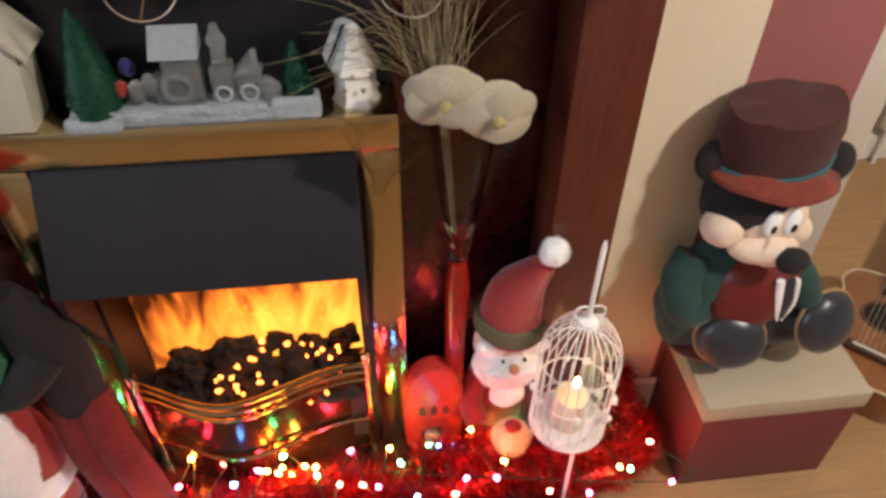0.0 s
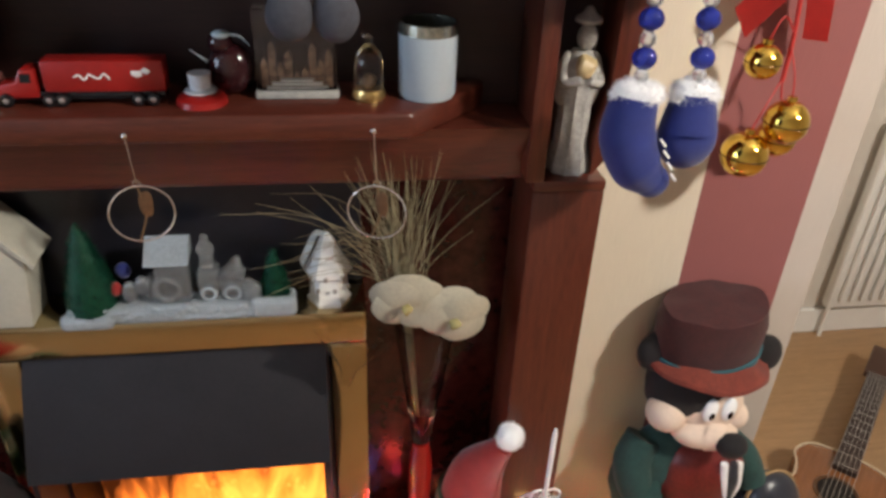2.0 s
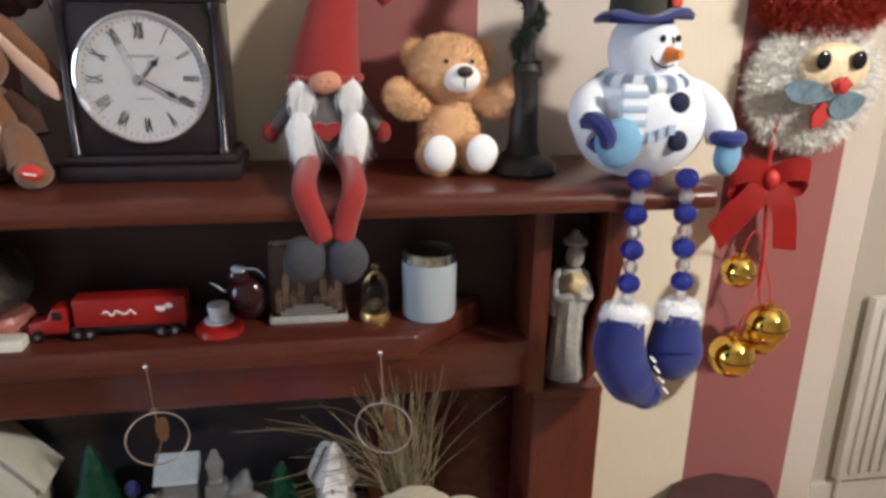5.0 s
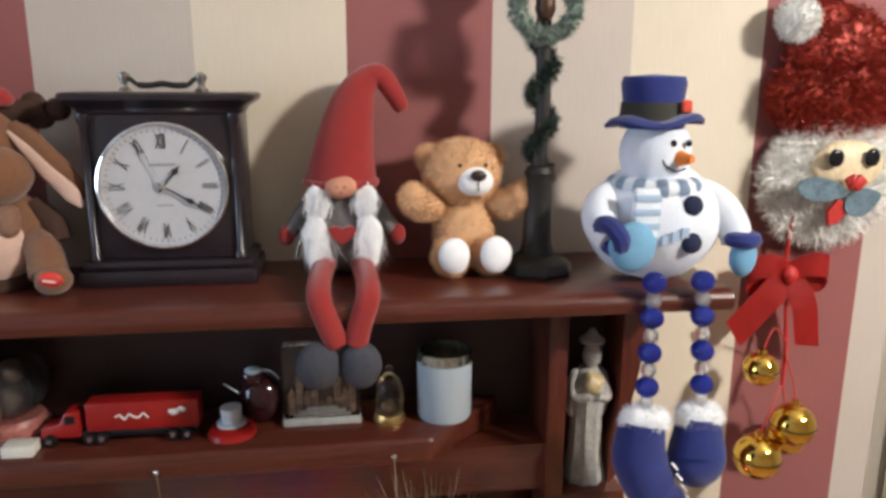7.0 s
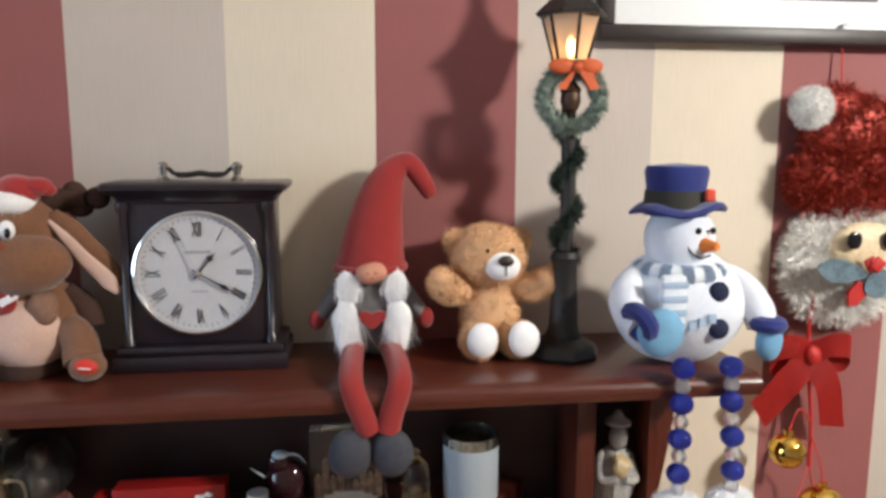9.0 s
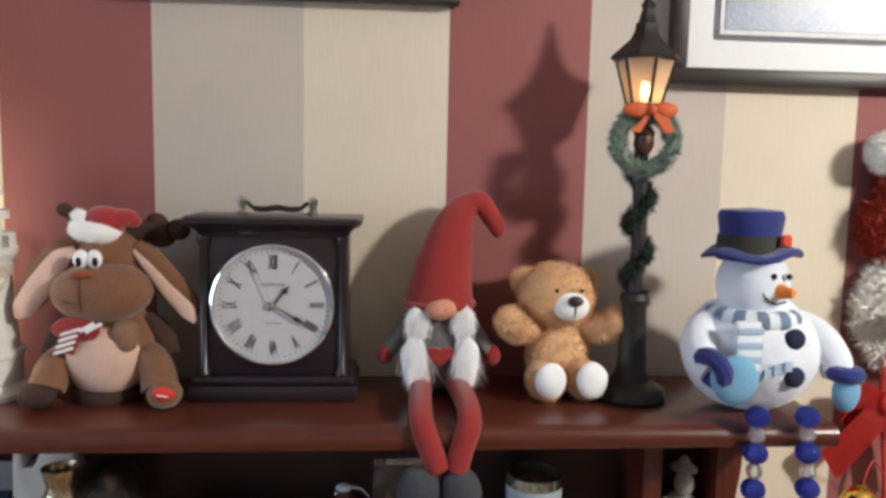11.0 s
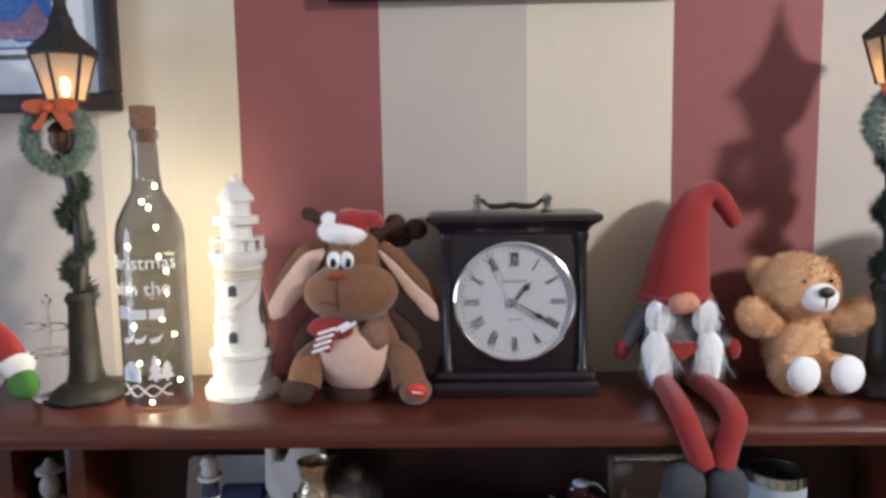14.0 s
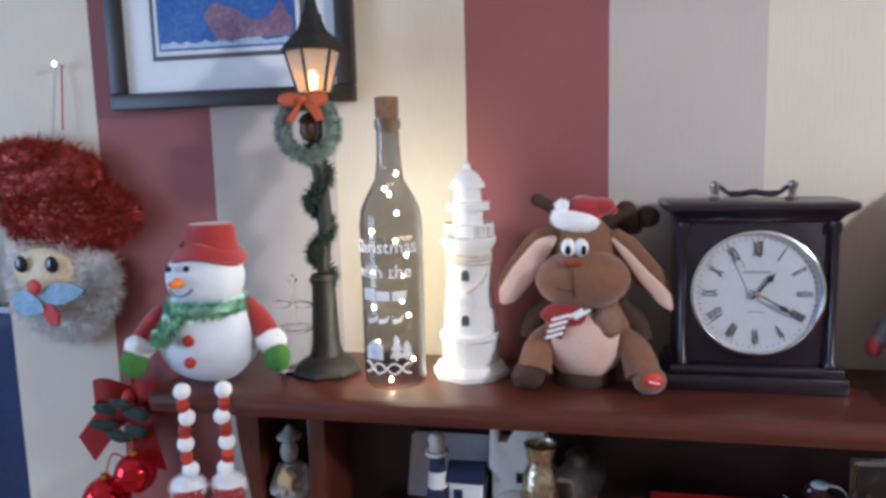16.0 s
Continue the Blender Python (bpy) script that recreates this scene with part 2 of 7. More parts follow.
# unseen wall; the opening is added to suit the cool fill lamp
structure("wall_west", shift(wall_with_hole(-0.8, 2.4, 0, 2.45, 0.7, 2.0, 0.9, 2.1, 2.4, 2.5), Matrix(((0, -1, 0, 0), (-1, 0, 0, 0), (0, 0, 1, 0), (0, 0, 0, 1)))),
                   PLASTER, "plain cream wall with an added window opening", "wall")
structure("baseboard", merge(box(1.118, 2.9, 0.782, 0.8, 0, 0.09, 0.004), box(0.70, 1.134, -0.016, 0.0, 0, 0.09, 0.004)), WHITE_PAINT, "white painted skirting board", "skirting")

pendant = thing("pendant_light", (1.74, -1.24, 2.45), "white pendant light with a warm lit opal dome", "lamp")
part("rose", lathe([(0, 0), (0.05, 0), (0.05, -0.012), (0.03, -0.024), (0, -0.025)], 28), WHITE_PAINT, pendant)
part("cord", tube([(0, 0, -0.0255), (0, 0, -0.14)], 0.003, 8), WHITE_PAINT, pendant)
part("dome", lathe([(0, -0.1405), (0.03, -0.145), (0.075, -0.17), (0.085, -0.2), (0.07, -0.225), (0, -0.232)], 32), glow("lit_opal_dome", (1.0, 0.88, 0.72), 4.0), pendant, "lit opal glass dome")

# ---- the fire surround ----
mantel = thing("fire_surround", (0.121, 0, 0), "dark mahogany fire surround with two shelves and side niches", "fireplace")
CX = 0.121


def top_shelf():
    profile = [(0.0, 1.292), (-0.18, 1.292), (-0.19, 1.29), (-0.195, 1.284), (-0.1955, 1.276), (-0.192, 1.269), (-0.184, 1.266), (0.0, 1.266)]
    return moulding(profile, -0.645, 0.645)


part("shelf_top", top_shelf(), WOOD_X, mantel, "glossy mahogany mantelshelf with a rounded front edge")


def lower_shelf():
    pts = [(-0.42, -0.005), (-0.42, -0.03), (-0.32, -0.132), (0.32, -0.132), (0.42, -0.03), (0.42, -0.005)]
    bm = bmesh.new()
    f = bm.faces.new([bm.verts.new((x, y, 1.073)) for x, y in pts])
    g = bmesh.ops.extrude_face_region(bm, geom=[f])["geom"]
    bmesh.ops.translate(bm, vec=(0, 0, 0.032), verts=[v for v in g if isinstance(v, bmesh.types.BMVert)])
    bmesh.ops.recalc_face_normals(bm, faces=bm.faces)
    bmesh.ops.bevel(bm, geom=list(bm.edges), offset=0.005, segments=2, profile=0.5, affect="EDGES")
    return bm


part("shelf_lower", lower_shelf(), WOOD_X, mantel, "narrow mahogany shelf with slanted ends")
part("frieze", moulding([(-0.002, 1.073), (-0.10, 1.073), (-0.096, 1.05), (-0.08, 1.03), (-0.076, 1.0), (-0.07, 0.992), (-0.002, 0.992)], -0.478, 0.478), WOOD_X, mantel)
# recess backs take the mahogany with shade in its colour
part("back_panel", box(-0.48, 0.48, -0.016, -0.002, 1.06, 1.2655), WOOD_SHADED, mantel)
for s in (-1, 1):
    a, b = sorted((s * 0.478, s * 0.574))
    part("pillar", box(a, b, -0.10, -0.001, 0.0, 0.985, 0.004), WOOD_Z, mantel)
    part("ledge", box(a, b, -0.101, -0.001, 0.9855, 1.0, 0.003), WOOD_X, mantel)
    a, b = sorted((s * 0.466, s * 0.49))
    part("post", box(a, b, -0.105, -0.017, 1.0005, 1.2655, 0.003), WOOD_Z, mantel)
    part("niche_back", box(*sorted((s * 0.491, s * 0.585)), -0.016, -0.003, 1.0005, 1.2655), WOOD_SHADED, mantel)
    # curved outer bracket of the niche
    line = [(0.556, 1.0005)] + [(0.572 + 0.026 * (1 - math.cos(math.pi * k / 10)) / 2, 1.02 + 0.22 * k / 10) for k in range(11)] + [(0.602, 1.2655), (0.566, 1.2655), (0.566, 1.1), (0.556, 1.06)]
    part("bracket", slab([(s * x, z) for x, z in line], -0.085, -0.0175, 0.0), WOOD_Z, mantel)
for x0, x1 in ((-0.5, -0.262), (0.265, 0.5)):
    part("surround_panel", box(x0, x1, 0.02, 0.04, 0.0, 0.995), MARBLE, mantel, "dark red polished marble side panel")
part("upper_panel", box(-0.2615, 0.2645, 0.02, 0.04, 0.785, 0.995), BLACK_PANEL, mantel)
structure("hearth", box(-0.40, 0.66, -0.36, 0.0, 0.0, 0.035, 0.006), MARBLE, "low dark red polished hearth slab", "hearth")

# ---- the electric fire ----
fire = thing("electric_fire", (CX, 0, 0.035), "brass framed electric fire with glowing coals", "fireplace")
FZ = -0.035


def strip_frame():
    return [("frame_top", box(-0.267, 0.268, -0.06, 0.018, 0.728 + FZ, 0.784 + FZ, 0.006)),
            ("frame_side", box(-0.267, -0.208, -0.056, 0.018, 0.0, 0.726 + FZ, 0.006)),
            ("frame_side", box(0.213, 0.268, -0.056, 0.018, 0.0, 0.726 + FZ, 0.006))]


for nm, bm in strip_frame():
    part(nm, bm, BRASS, fire, "polished brass frame strip")
part("inner_side", box(-0.207, -0.194, -0.05, 0.17, 0.0, 0.69), SOOT, fire)
part("inner_side", box(0.194, 0.212, -0.05, 0.17, 0.0, 0.69), SOOT, fire)
part("fire_back", box(-0.26, 0.26, 0.171, 0.185, 0.0, 0.74), SOOT, fire)
part("fire_bottom", box(-0.19, 0.19, -0.04, 0.17, 0.0, 0.04), SOOT, fire)
hp = [(-0.045, 0.693), (-0.07, 0.665), (-0.125, 0.565), (-0.138, 0.537), (-0.130, 0.533), (-0.112, 0.565), (-0.055, 0.665), (-0.03, 0.693)]
part("hood", moulding(hp, -0.2065, 0.2075), SOOT, fire, "matt black sloping canopy")
for x0, x1 in ((-0.2065, -0.199), (0.2, 0.2075)):
    part("cheek", moulding([(-0.04, 0.69), (-0.065, 0.66), (-0.128, 0.54), (-0.13, 0.5), (-0.03, 0.3), (0.0, 0.69)], x0, x1), SOOT, fire)


def flame_material():
    """The lit screen of an electric fire: upright tongues of yellow on orange."""
    m = bpy.data.materials.new("flame_screen")
    m.use_nodes = True
    nt = m.node_tree
    b = nt.nodes["Principled BSDF"]
    b.inputs["Base Color"].default_value, b.inputs["Roughness"].default_value = (0.05, 0.02, 0.01, 1), 0.06
    tc, mp = nt.nodes.new("ShaderNodeTexCoord"), nt.nodes.new("ShaderNodeMapping")
    mp.inputs["Scale"].default_value = (1.0, 1.0, 0.32)
    n = nt.nodes.new("ShaderNodeTexNoise")
    n.inputs["Scale"].default_value, n.inputs["Detail"].default_value, n.inputs["Distortion"].default_value = 19, 3, 0.9
    sep = nt.nodes.new("ShaderNodeSeparateXYZ")
    fall = nt.nodes.new("ShaderNodeMapRange")
    for k, v in (("From Min", 0.26), ("From Max", 0.5), ("To Min", 0.26), ("To Max", -0.34)):
        fall.inputs[k].default_value = v
    add = nt.nodes.new("ShaderNodeMath")
    ramp = nt.nodes.new("ShaderNodeValToRGB")
    e = ramp.color_ramp.elements
    e[0].position, e[0].color = 0.30, (0.03, 0.006, 0.001, 1)
    e[1].position, e[1].color = 0.88, (1.0, 0.38, 0.045, 1)
    for p, c in ((0.45, (0.30, 0.06, 0.008, 1)), (0.62, (0.85, 0.19, 0.018, 1))):
        e.new(p).color = c
    nt.links.new(tc.outputs["Object"], mp.inputs[0])
    nt.links.new(tc.outputs["Object"], sep.inputs[0])
    nt.links.new(mp.outputs[0], n.inputs[0])
    nt.links.new(sep.outputs[2], fall.inputs[0])
    nt.links.new(n.outputs[0], add.inputs[0])
    nt.links.new(fall.outputs[0], add.inputs[1])
    side = nt.nodes.new("ShaderNodeMapRange")
    for k, v in (("From Min", -0.2), ("From Max", 0.06), ("To Min", -0.26), ("To Max", 0.05)):
        side.inputs[k].default_value = v
    both = nt.nodes.new("ShaderNodeMath")
    nt.links.new(sep.outputs[0], side.inputs[0])
    nt.links.new(add.outputs[0], both.inputs[0])
    nt.links.new(side.outputs[0], both.inputs[1])
    nt.links.new(both.outputs[0], ramp.inputs[0])
    nt.links.new(ramp.outputs[0], b.inputs["Emission Color"])
    b.inputs["Emission Strength"].default_value = 1.9
    return m


COAL = mat("coal", (0.012, 0.008, 0.007), 0.8, var=0.5, scale=60, bump=0.6, dist=0.004)
EMBER = glow("ember", (1.0, 0.20, 0.03), 11.0)
part("flame_screen", box(-0.193, 0.193, 0.046, 0.05, 0.15, 0.62), flame_material(), fire, "glowing orange flame screen", smooth=False)
rnd = random.Random(4)
for k in range(84):
    u, v = rnd.uniform(-1, 1), rnd.random()
    c = (u * 0.165 + (0.015 if v > 0.5 else 0), -0.075 + v * 0.115, 0.168 + v * 0.055 + rnd.uniform(-0.008, 0.012) - 0.03 * (u < -0.5) * v)
    part("coal", ball(c, (rnd.uniform(0.017, 0.03), rnd.uniform(0.014, 0.022), rnd.uniform(0.013, 0.021)), 10, 0.7, 60), COAL, fire, smooth=False)
part("coal_bed", slab([(-0.19, 0.04), (0.19, 0.04), (0.19, 0.175), (-0.19, 0.165)], -0.06, 0.044), COAL, fire)
for k in range(30):
    u, v = rnd.uniform(-0.45, 1), rnd.random()
    c = (u * 0.16, -0.088 + v * 0.115, 0.182 + v * 0.055 + rnd.uniform(-0.004, 0.012))
    part("ember", ball(c, (rnd.uniform(0.002, 0.0055), 0.004, rnd.uniform(0.002, 0.006)), 8, 0.7, 200), EMBER, fire, smooth=False)


def bow(x):
    return -0.095 - 0.032 * math.cos((x + 0.02) / 0.2 * math.pi * 0.9)


for z, r in ((0.262, 0.0045), (0.243, 0.005), (0.222, 0.004), (0.105, 0.004)):
    part("grate_bar", tube([(x, bow(x), z + 0.008 * math.sin(x * 22)) for x in np.linspace(-0.19, 0.2, 24)], r, 8), BRASS, fire)
front = bmesh.new()
cols = [[front.verts.new((x, bow(x) + 0.008, z + 0.006 * math.sin(x * 22))) for z in (0.0, 0.1, 0.215)] for x in np.linspace(-0.19, 0.2, 24)]
for a, b in zip(cols, cols[1:]):
    for k in range(2):
        front.faces.new((a[k], b[k], b[k + 1], a[k + 1]))
g = bmesh.ops.extrude_face_region(front, geom=list(front.faces))["geom"]
bmesh.ops.translate(front, vec=(0, 0.012, 0), verts=[v for v in g if isinstance(v, bmesh.types.BMVert)])
bmesh.ops.recalc_face_normals(front, faces=front.faces)
part("grate_front", front, BRASS_DARK, fire, "aged brass wavy fret front")
for x in (-0.186, 0.196):
    part("grate_post", lathe([(0, 0), (0.009, 0), (0.009, 0.02), (0.006, 0.03), (0.006, 0.26), (0.01, 0.272), (0.008, 0.285), (0, 0.29)], 14, (x, bow(x), 0)), BRASS, fire)

# ---- things on the mantelshelf ----
ZS = 1.292
RED_FELT = mat("red_felt", (0.27, 0.018, 0.016), 0.95, var=0.15, scale=40, bscale=700, bump=0.3, Sheen_Weight=0.3)
RED_PLUSH = mat("red_plush", (0.33, 0.022, 0.022), 0.95, var=0.2, scale=60, bscale=500, bump=0.4, Sheen_Weight=0.4)
WHITE_PLUSH = mat("white_plush", (0.88, 0.88, 0.89), 0.95, var=0.07, scale=50, bscale=500, bump=0.5, Sheen_Weight=0.4)
WHITE_FLEECE = mat("white_fleece", (0.72, 0.76, 0.84), 0.95, var=0.06, scale=30, bscale=600, bump=0.4, Sheen_Weight=0.3)
BLUE_FELT = mat("blue_felt", (0.012, 0.022, 0.15), 0.9, var=0.2, scale=40, bscale=600, bump=0.3, Sheen_Weight=0.25)
PALE_BLUE = mat("pale_blue_felt", (0.17, 0.36, 0.54), 0.9, var=0.15, scale=30, bscale=600, bump=0.3)
BROWN_PLUSH = mat("brown_plush", (0.20, 0.088, 0.042), 0.95, var=0.22, scale=40, bscale=400, bump=0.4, Sheen_Weight=0.4)
DARK_PLUSH = mat("dark_brown_plush", (0.055, 0.026, 0.018), 0.95, var=0.3, scale=40, bscale=400, bump=0.4)
PINK_PLUSH = mat("pink_beige_plush", (0.66, 0.45, 0.36), 0.95, var=0.12, scale=40, bscale=400, bump=0.4, Sheen_Weight=0.3)
TAN_FUR = mat("tan_fur", (0.72, 0.45, 0.24), 0.95, var=0.12, scale=50, bscale=900, bump=0.2, Sheen_Weight=0.3)
GREY_KNIT = mat("grey_knit", (0.16, 0.15, 0.15), 0.95, var=0.3, scale=60, bscale=500, bump=0.6)
SKIN_FELT = mat("peach_felt", (0.55, 0.26, 0.17), 0.9, var=0.1)
EYE_WHITE = mat("white_plastic", (0.85, 0.85, 0.85), 0.15, var=0.02, bump=0)
BLACK_GLOSS = mat("black_plastic", (0.01, 0.01, 0.012), 0.12, var=0.2, bump=0)
ORANGE_FELT = mat("orange_felt", (0.75, 0.22, 0.04), 0.9, var=0.12)
EBONY = mat("ebony_lacquer", (0.017, 0.012, 0.017), 0.3, var=0.4, scale=30, bump=0.02, Coat_Weight=0.3, Coat_Roughness=0.2)
SILVER = mat("polished_chrome", (0.8, 0.8, 0.8), 0.14, 1.0, var=0.05, bump=0.0)
PEWTER = mat("old_silver", (0.42, 0.39, 0.35), 0.3, 1.0, var=0.25, scale=80, bump=0.1)
PAPER_DIAL = mat("dial_paper", (0.52, 0.52, 0.54), 0.35, var=0.05, scale=60, bump=0.02)
INK = mat("black_ink", (0.02, 0.02, 0.025), 0.6, bump=0)
GREY_INK = mat("grey_ink", (0.3, 0.3, 0.32), 0.6, bump=0)
GLASS = mat("clear_glass", (1, 1, 1), 0.02, var=0.0, bump=0, Transmission_Weight=1.0, IOR=1.45)
CRYSTAL = mat("crystal", (0.93, 0.96, 1.0), 0.03, var=0.0, bump=0, Transmission_Weight=1.0, IOR=1.5)
BLUE_GLASS = mat("blue_glass", (0.03, 0.055, 0.50), 0.03, var=0.05, bump=0, Transmission_Weight=0.72, IOR=1.5)
IRON = mat("black_iron", (0.022, 0.02, 0.018), 0.5, 0.3, var=0.4, scale=60, bump=0.3)
PINE = mat("artificial_pine", (0.028, 0.042, 0.03), 0.85, var=0.5, scale=90, bump=0.4)
FROST = mat("frosted_pine", (0.21, 0.26, 0.22), 0.85, var=0.4, scale=90, bump=0.3)
WHITE_CERAMIC = mat("white_painted_wood", (0.78, 0.77, 0.74), 0.5, var=0.06, scale=30, bump=0.25)
ROPE = mat("cream_rope", (0.62, 0.57, 0.47), 0.9, var=0.2, scale=200, bump=0.5)
RED_RIBBON = mat("red_ribbon", (0.45, 0.018, 0.014), 0.55, var=0.15, scale=40, bscale=600, bump=0.15)
GOLD = mat("gold_bauble", (0.85, 0.58, 0.12), 0.08, 1.0, var=0.06, bump=0.0)
RED_BAUBLE = mat("red_bauble", (0.62, 0.02, 0.03), 0.12, 0.8, var=0.08, bump=0.0)
CORK = mat("cork", (0.24, 0.13, 0.075), 0.9, var=0.35, scale=120, bump=0.5)
LED = glow("warm_led", (1.0, 0.80, 0.46), 230)
CANDLE_GLOW = glow("lamp_flame", (1.0, 0.55, 0.16), 30)
GLOW_PANE = mat("frosted_pane", (0.92, 0.80, 0.66), 0.5, var=0.05, bump=0.1, Transmission_Weight=0.55, IOR=1.1)


def strands(points, n, length, width, seed, fall=1.0, out=0.3):
    """Long hair hanging from the points."""
    r = random.Random(seed)
    bm = bmesh.new()
    for _ in range(n):
        p = Vector(r.choice(points)) + Vector((r.gauss(0, 0.004), r.gauss(0, 0.003), r.gauss(0, 0.004)))
        L = length * r.uniform(0.6, 1.1)
        d = Vector((r.gauss(0, out * 0.25), -abs(r.gauss(0.05, out * 0.15)), -fall)).normalized()
        s = Vector((width / 2, 0, 0))
        mid = p + d * L * 0.5 + Vector((r.gauss(0, 0.003), -0.003, 0))
        tip = p + d * L
        a, b, c, e = (bm.verts.new(q) for q in (p - s, p + s, mid + s, mid - s))
        t = bm.verts.new(tip)
        bm.faces.new((a, b, c, e))
        bm.faces.new((e, c, t))
    return bm


def words(text, size, depth=0.0006):
    """Letters as a bmesh, upright in the xz plane and centred, facing -y."""
    cu = bpy.data.curves.new("letters", "FONT")
    cu.body, cu.size, cu.extrude, cu.align_x, cu.align_y, cu.resolution_u = text, size, depth / 2, "CENTER", "CENTER", 3
    ob = bpy.data.objects.new("letters", cu)
    scene.collection.objects.link(ob)
    me = bpy.data.meshes.new_from_object(ob.evaluated_get(bpy.context.evaluated_depsgraph_get()))
    bm = bmesh.new()
    bm.from_mesh(me)
    bpy.data.objects.remove(ob)
    bpy.data.curves.remove(cu)
    bpy.data.meshes.remove(me)
    return shift(bm, pose(0, 0, 0, 90, 0, 0))


def wrap(bm, radius):
    """Bends a flat (x, z) piece round the front of a cylinder about z."""
    for v in bm.verts:
        a = v.co.x / radius
        q = radius - v.co.y
        v.co.x, v.co.y = q * math.sin(a), -q * math.cos(a)
    return bm


def mantel_clock():
    t = thing("mantel_clock", (0.1555, -0.064, ZS), "black lacquered carriage clock with a silver handle", "clock")
    part("base", merge(box(-0.094, 0.094, -0.042, 0.05, 0.0, 0.018, 0.003), box(-0.09, 0.09, -0.038, 0.046, 0.0185, 0.028, 0.003)), EBONY, t)
    part("case", box(-0.082, 0.082, -0.028, 0.04, 0.0285, 0.186, 0.002), EBONY, t)
    for s in (-1, 1):
        part("column", lathe([(0, 0.0285), (0.0065, 0.0285), (0.0065, 0.033), (0.0042, 0.036), (0.0042, 0.174), (0.0065, 0.178), (0.0065, 0.186), (0, 0.186)], 16, (s * 0.0765, -0.03, 0)), EBONY, t)
    rows = ((0.1863, 0.083, 0.034), (0.1895, 0.084, 0.035), (0.194, 0.088, 0.039), (0.1985, 0.095, 0.046), (0.2005, 0.0975, 0.048), (0.2055, 0.0975, 0.048), (0.2075, 0.0955, 0.046))
    cap = bmesh.new()
    loops = []
    for z, hx, hy in rows:
        loops.append([cap.verts.new((sx * hx, 0.003 + sy * hy, z)) for sx, sy in ((-1, -0.86), (-0.95, -1), (0.95, -1), (1, -0.86), (1, 1), (-1, 1))])
    for a, b in zip(loops, loops[1:]):
        for i in range(6):
            cap.faces.new((a[i], a[(i + 1) % 6], b[(i + 1) % 6], b[i]))
    cap.faces.new(loops[0][::-1])
    cap.faces.new(loops[-1])
    part("cornice", cap, EBONY, t)
    han = part("handle", tube(curve_points([(-0.044, 0.002, 0.2225), (-0.034, 0, 0.2215), (-0.026, 0, 0.2155), (-0.013, 0, 0.2145), (0, 0, 0.2165), (0.013, 0, 0.2145), (0.026, 0, 0.2155), (0.034, 0, 0.2215), (0.044, 0.002, 0.2225)]), [0.0024] * 17 + [0.0034] * 31 + [0.0024] * 17, 8), IRON, t, "old silver carrying handle")
    for s in (-1, 1):
        part("handle_post", lathe([(0, 0.2075), (0.007, 0.2075), (0.0075, 0.210), (0.004, 0.213), (0.004, 0.218), (0.006, 0.222), (0.006, 0.226), (0.003, 0.2285), (0, 0.2295)], 14, (s * 0.04, 0.002, 0)), PEWTER, han)
    zc = 0.109
    d = part("dial", shift(lathe([(0, 0), (0.066, 0), (0.066, 0.003), (0, 0.003)], 48), pose(0, -0.0285, zc, 90)), PAPER_DIAL, t, "white paper dial")
    prof = [(0.0645, 0.0), (0.0692, 0.0), (0.0698, 0.004), (0.0685, 0.0075), (0.0665, 0.0085), (0.0648, 0.006)]
    part("bezel", shift(lathe(prof + [prof[0]], 64), pose(0, -0.0285, zc, 90)), SILVER, t, "polished silver bezel ring")
    for k, s in enumerate(("XII", "I", "II", "III", "IIII", "V", "VI", "VII", "VIII", "IX", "X", "XI")):
        a = math.tau * k / 12
        w = words(s, 0.0165)
        shift(w, Matrix.Diagonal((0.52, 1, 1.45, 1)))
        part("numeral", shift(w, pose(0, -0.0322, zc) @ pose(0, 0, 0, 0, math.degrees(a), 0) @ pose(0, 0, 0.0475)), INK, d, smooth=False)
    marks = [shift(box(-0.0003, 0.0003, -0.0321, -0.0316, 0.0585, 0.0615), pose(0, 0, zc) @ pose(0, 0, 0, 0, 6 * k, 0)) for k in range(60)]
    tagged(part("minute_marks", merge(*marks), INK, d, smooth=False), kind="stuff")
    part("maker_mark", box(-0.014, 0.014, -0.0322, -0.0316, zc + 0.0215, zc + 0.0245), GREY_INK, d)
    part("maker_mark", box(-0.009, 0.009, -0.0322, -0.0316, zc - 0.0215, zc - 0.02), GREY_INK, d)

    def hand(length, w, deg, y):
        out = [(-w * 0.4, -0.008), (w * 0.4, -0.008), (w * 0.5, length * 0.55), (w * 1.6, length * 0.68), (w * 0.5, length * 0.82), (0, length), (-w * 0.5, length * 0.82), (-w * 1.6, length * 0.68), (-w * 0.5, length * 0.55)]
        return shift(slab(out, y, y + 0.0008), pose(0, 0, zc) @ pose(0, 0, 0, 0, deg, 0))

    part("hour_hand", hand(0.030, 0.0024, 39, -0.0345), INK, d)
    part("minute_hand", hand(0.046, 0.0018, 121, -0.0358), INK, d)
    part("second_hand", hand(0.05, 0.0004, 335, -0.0367), SILVER, d)
    part("hub", shift(lathe([(0, 0), (0.003, 0), (0.003, 0.006), (0, 0.007)], 14), pose(0, -0.032, zc, 90)), SILVER, d)


mantel_clock()


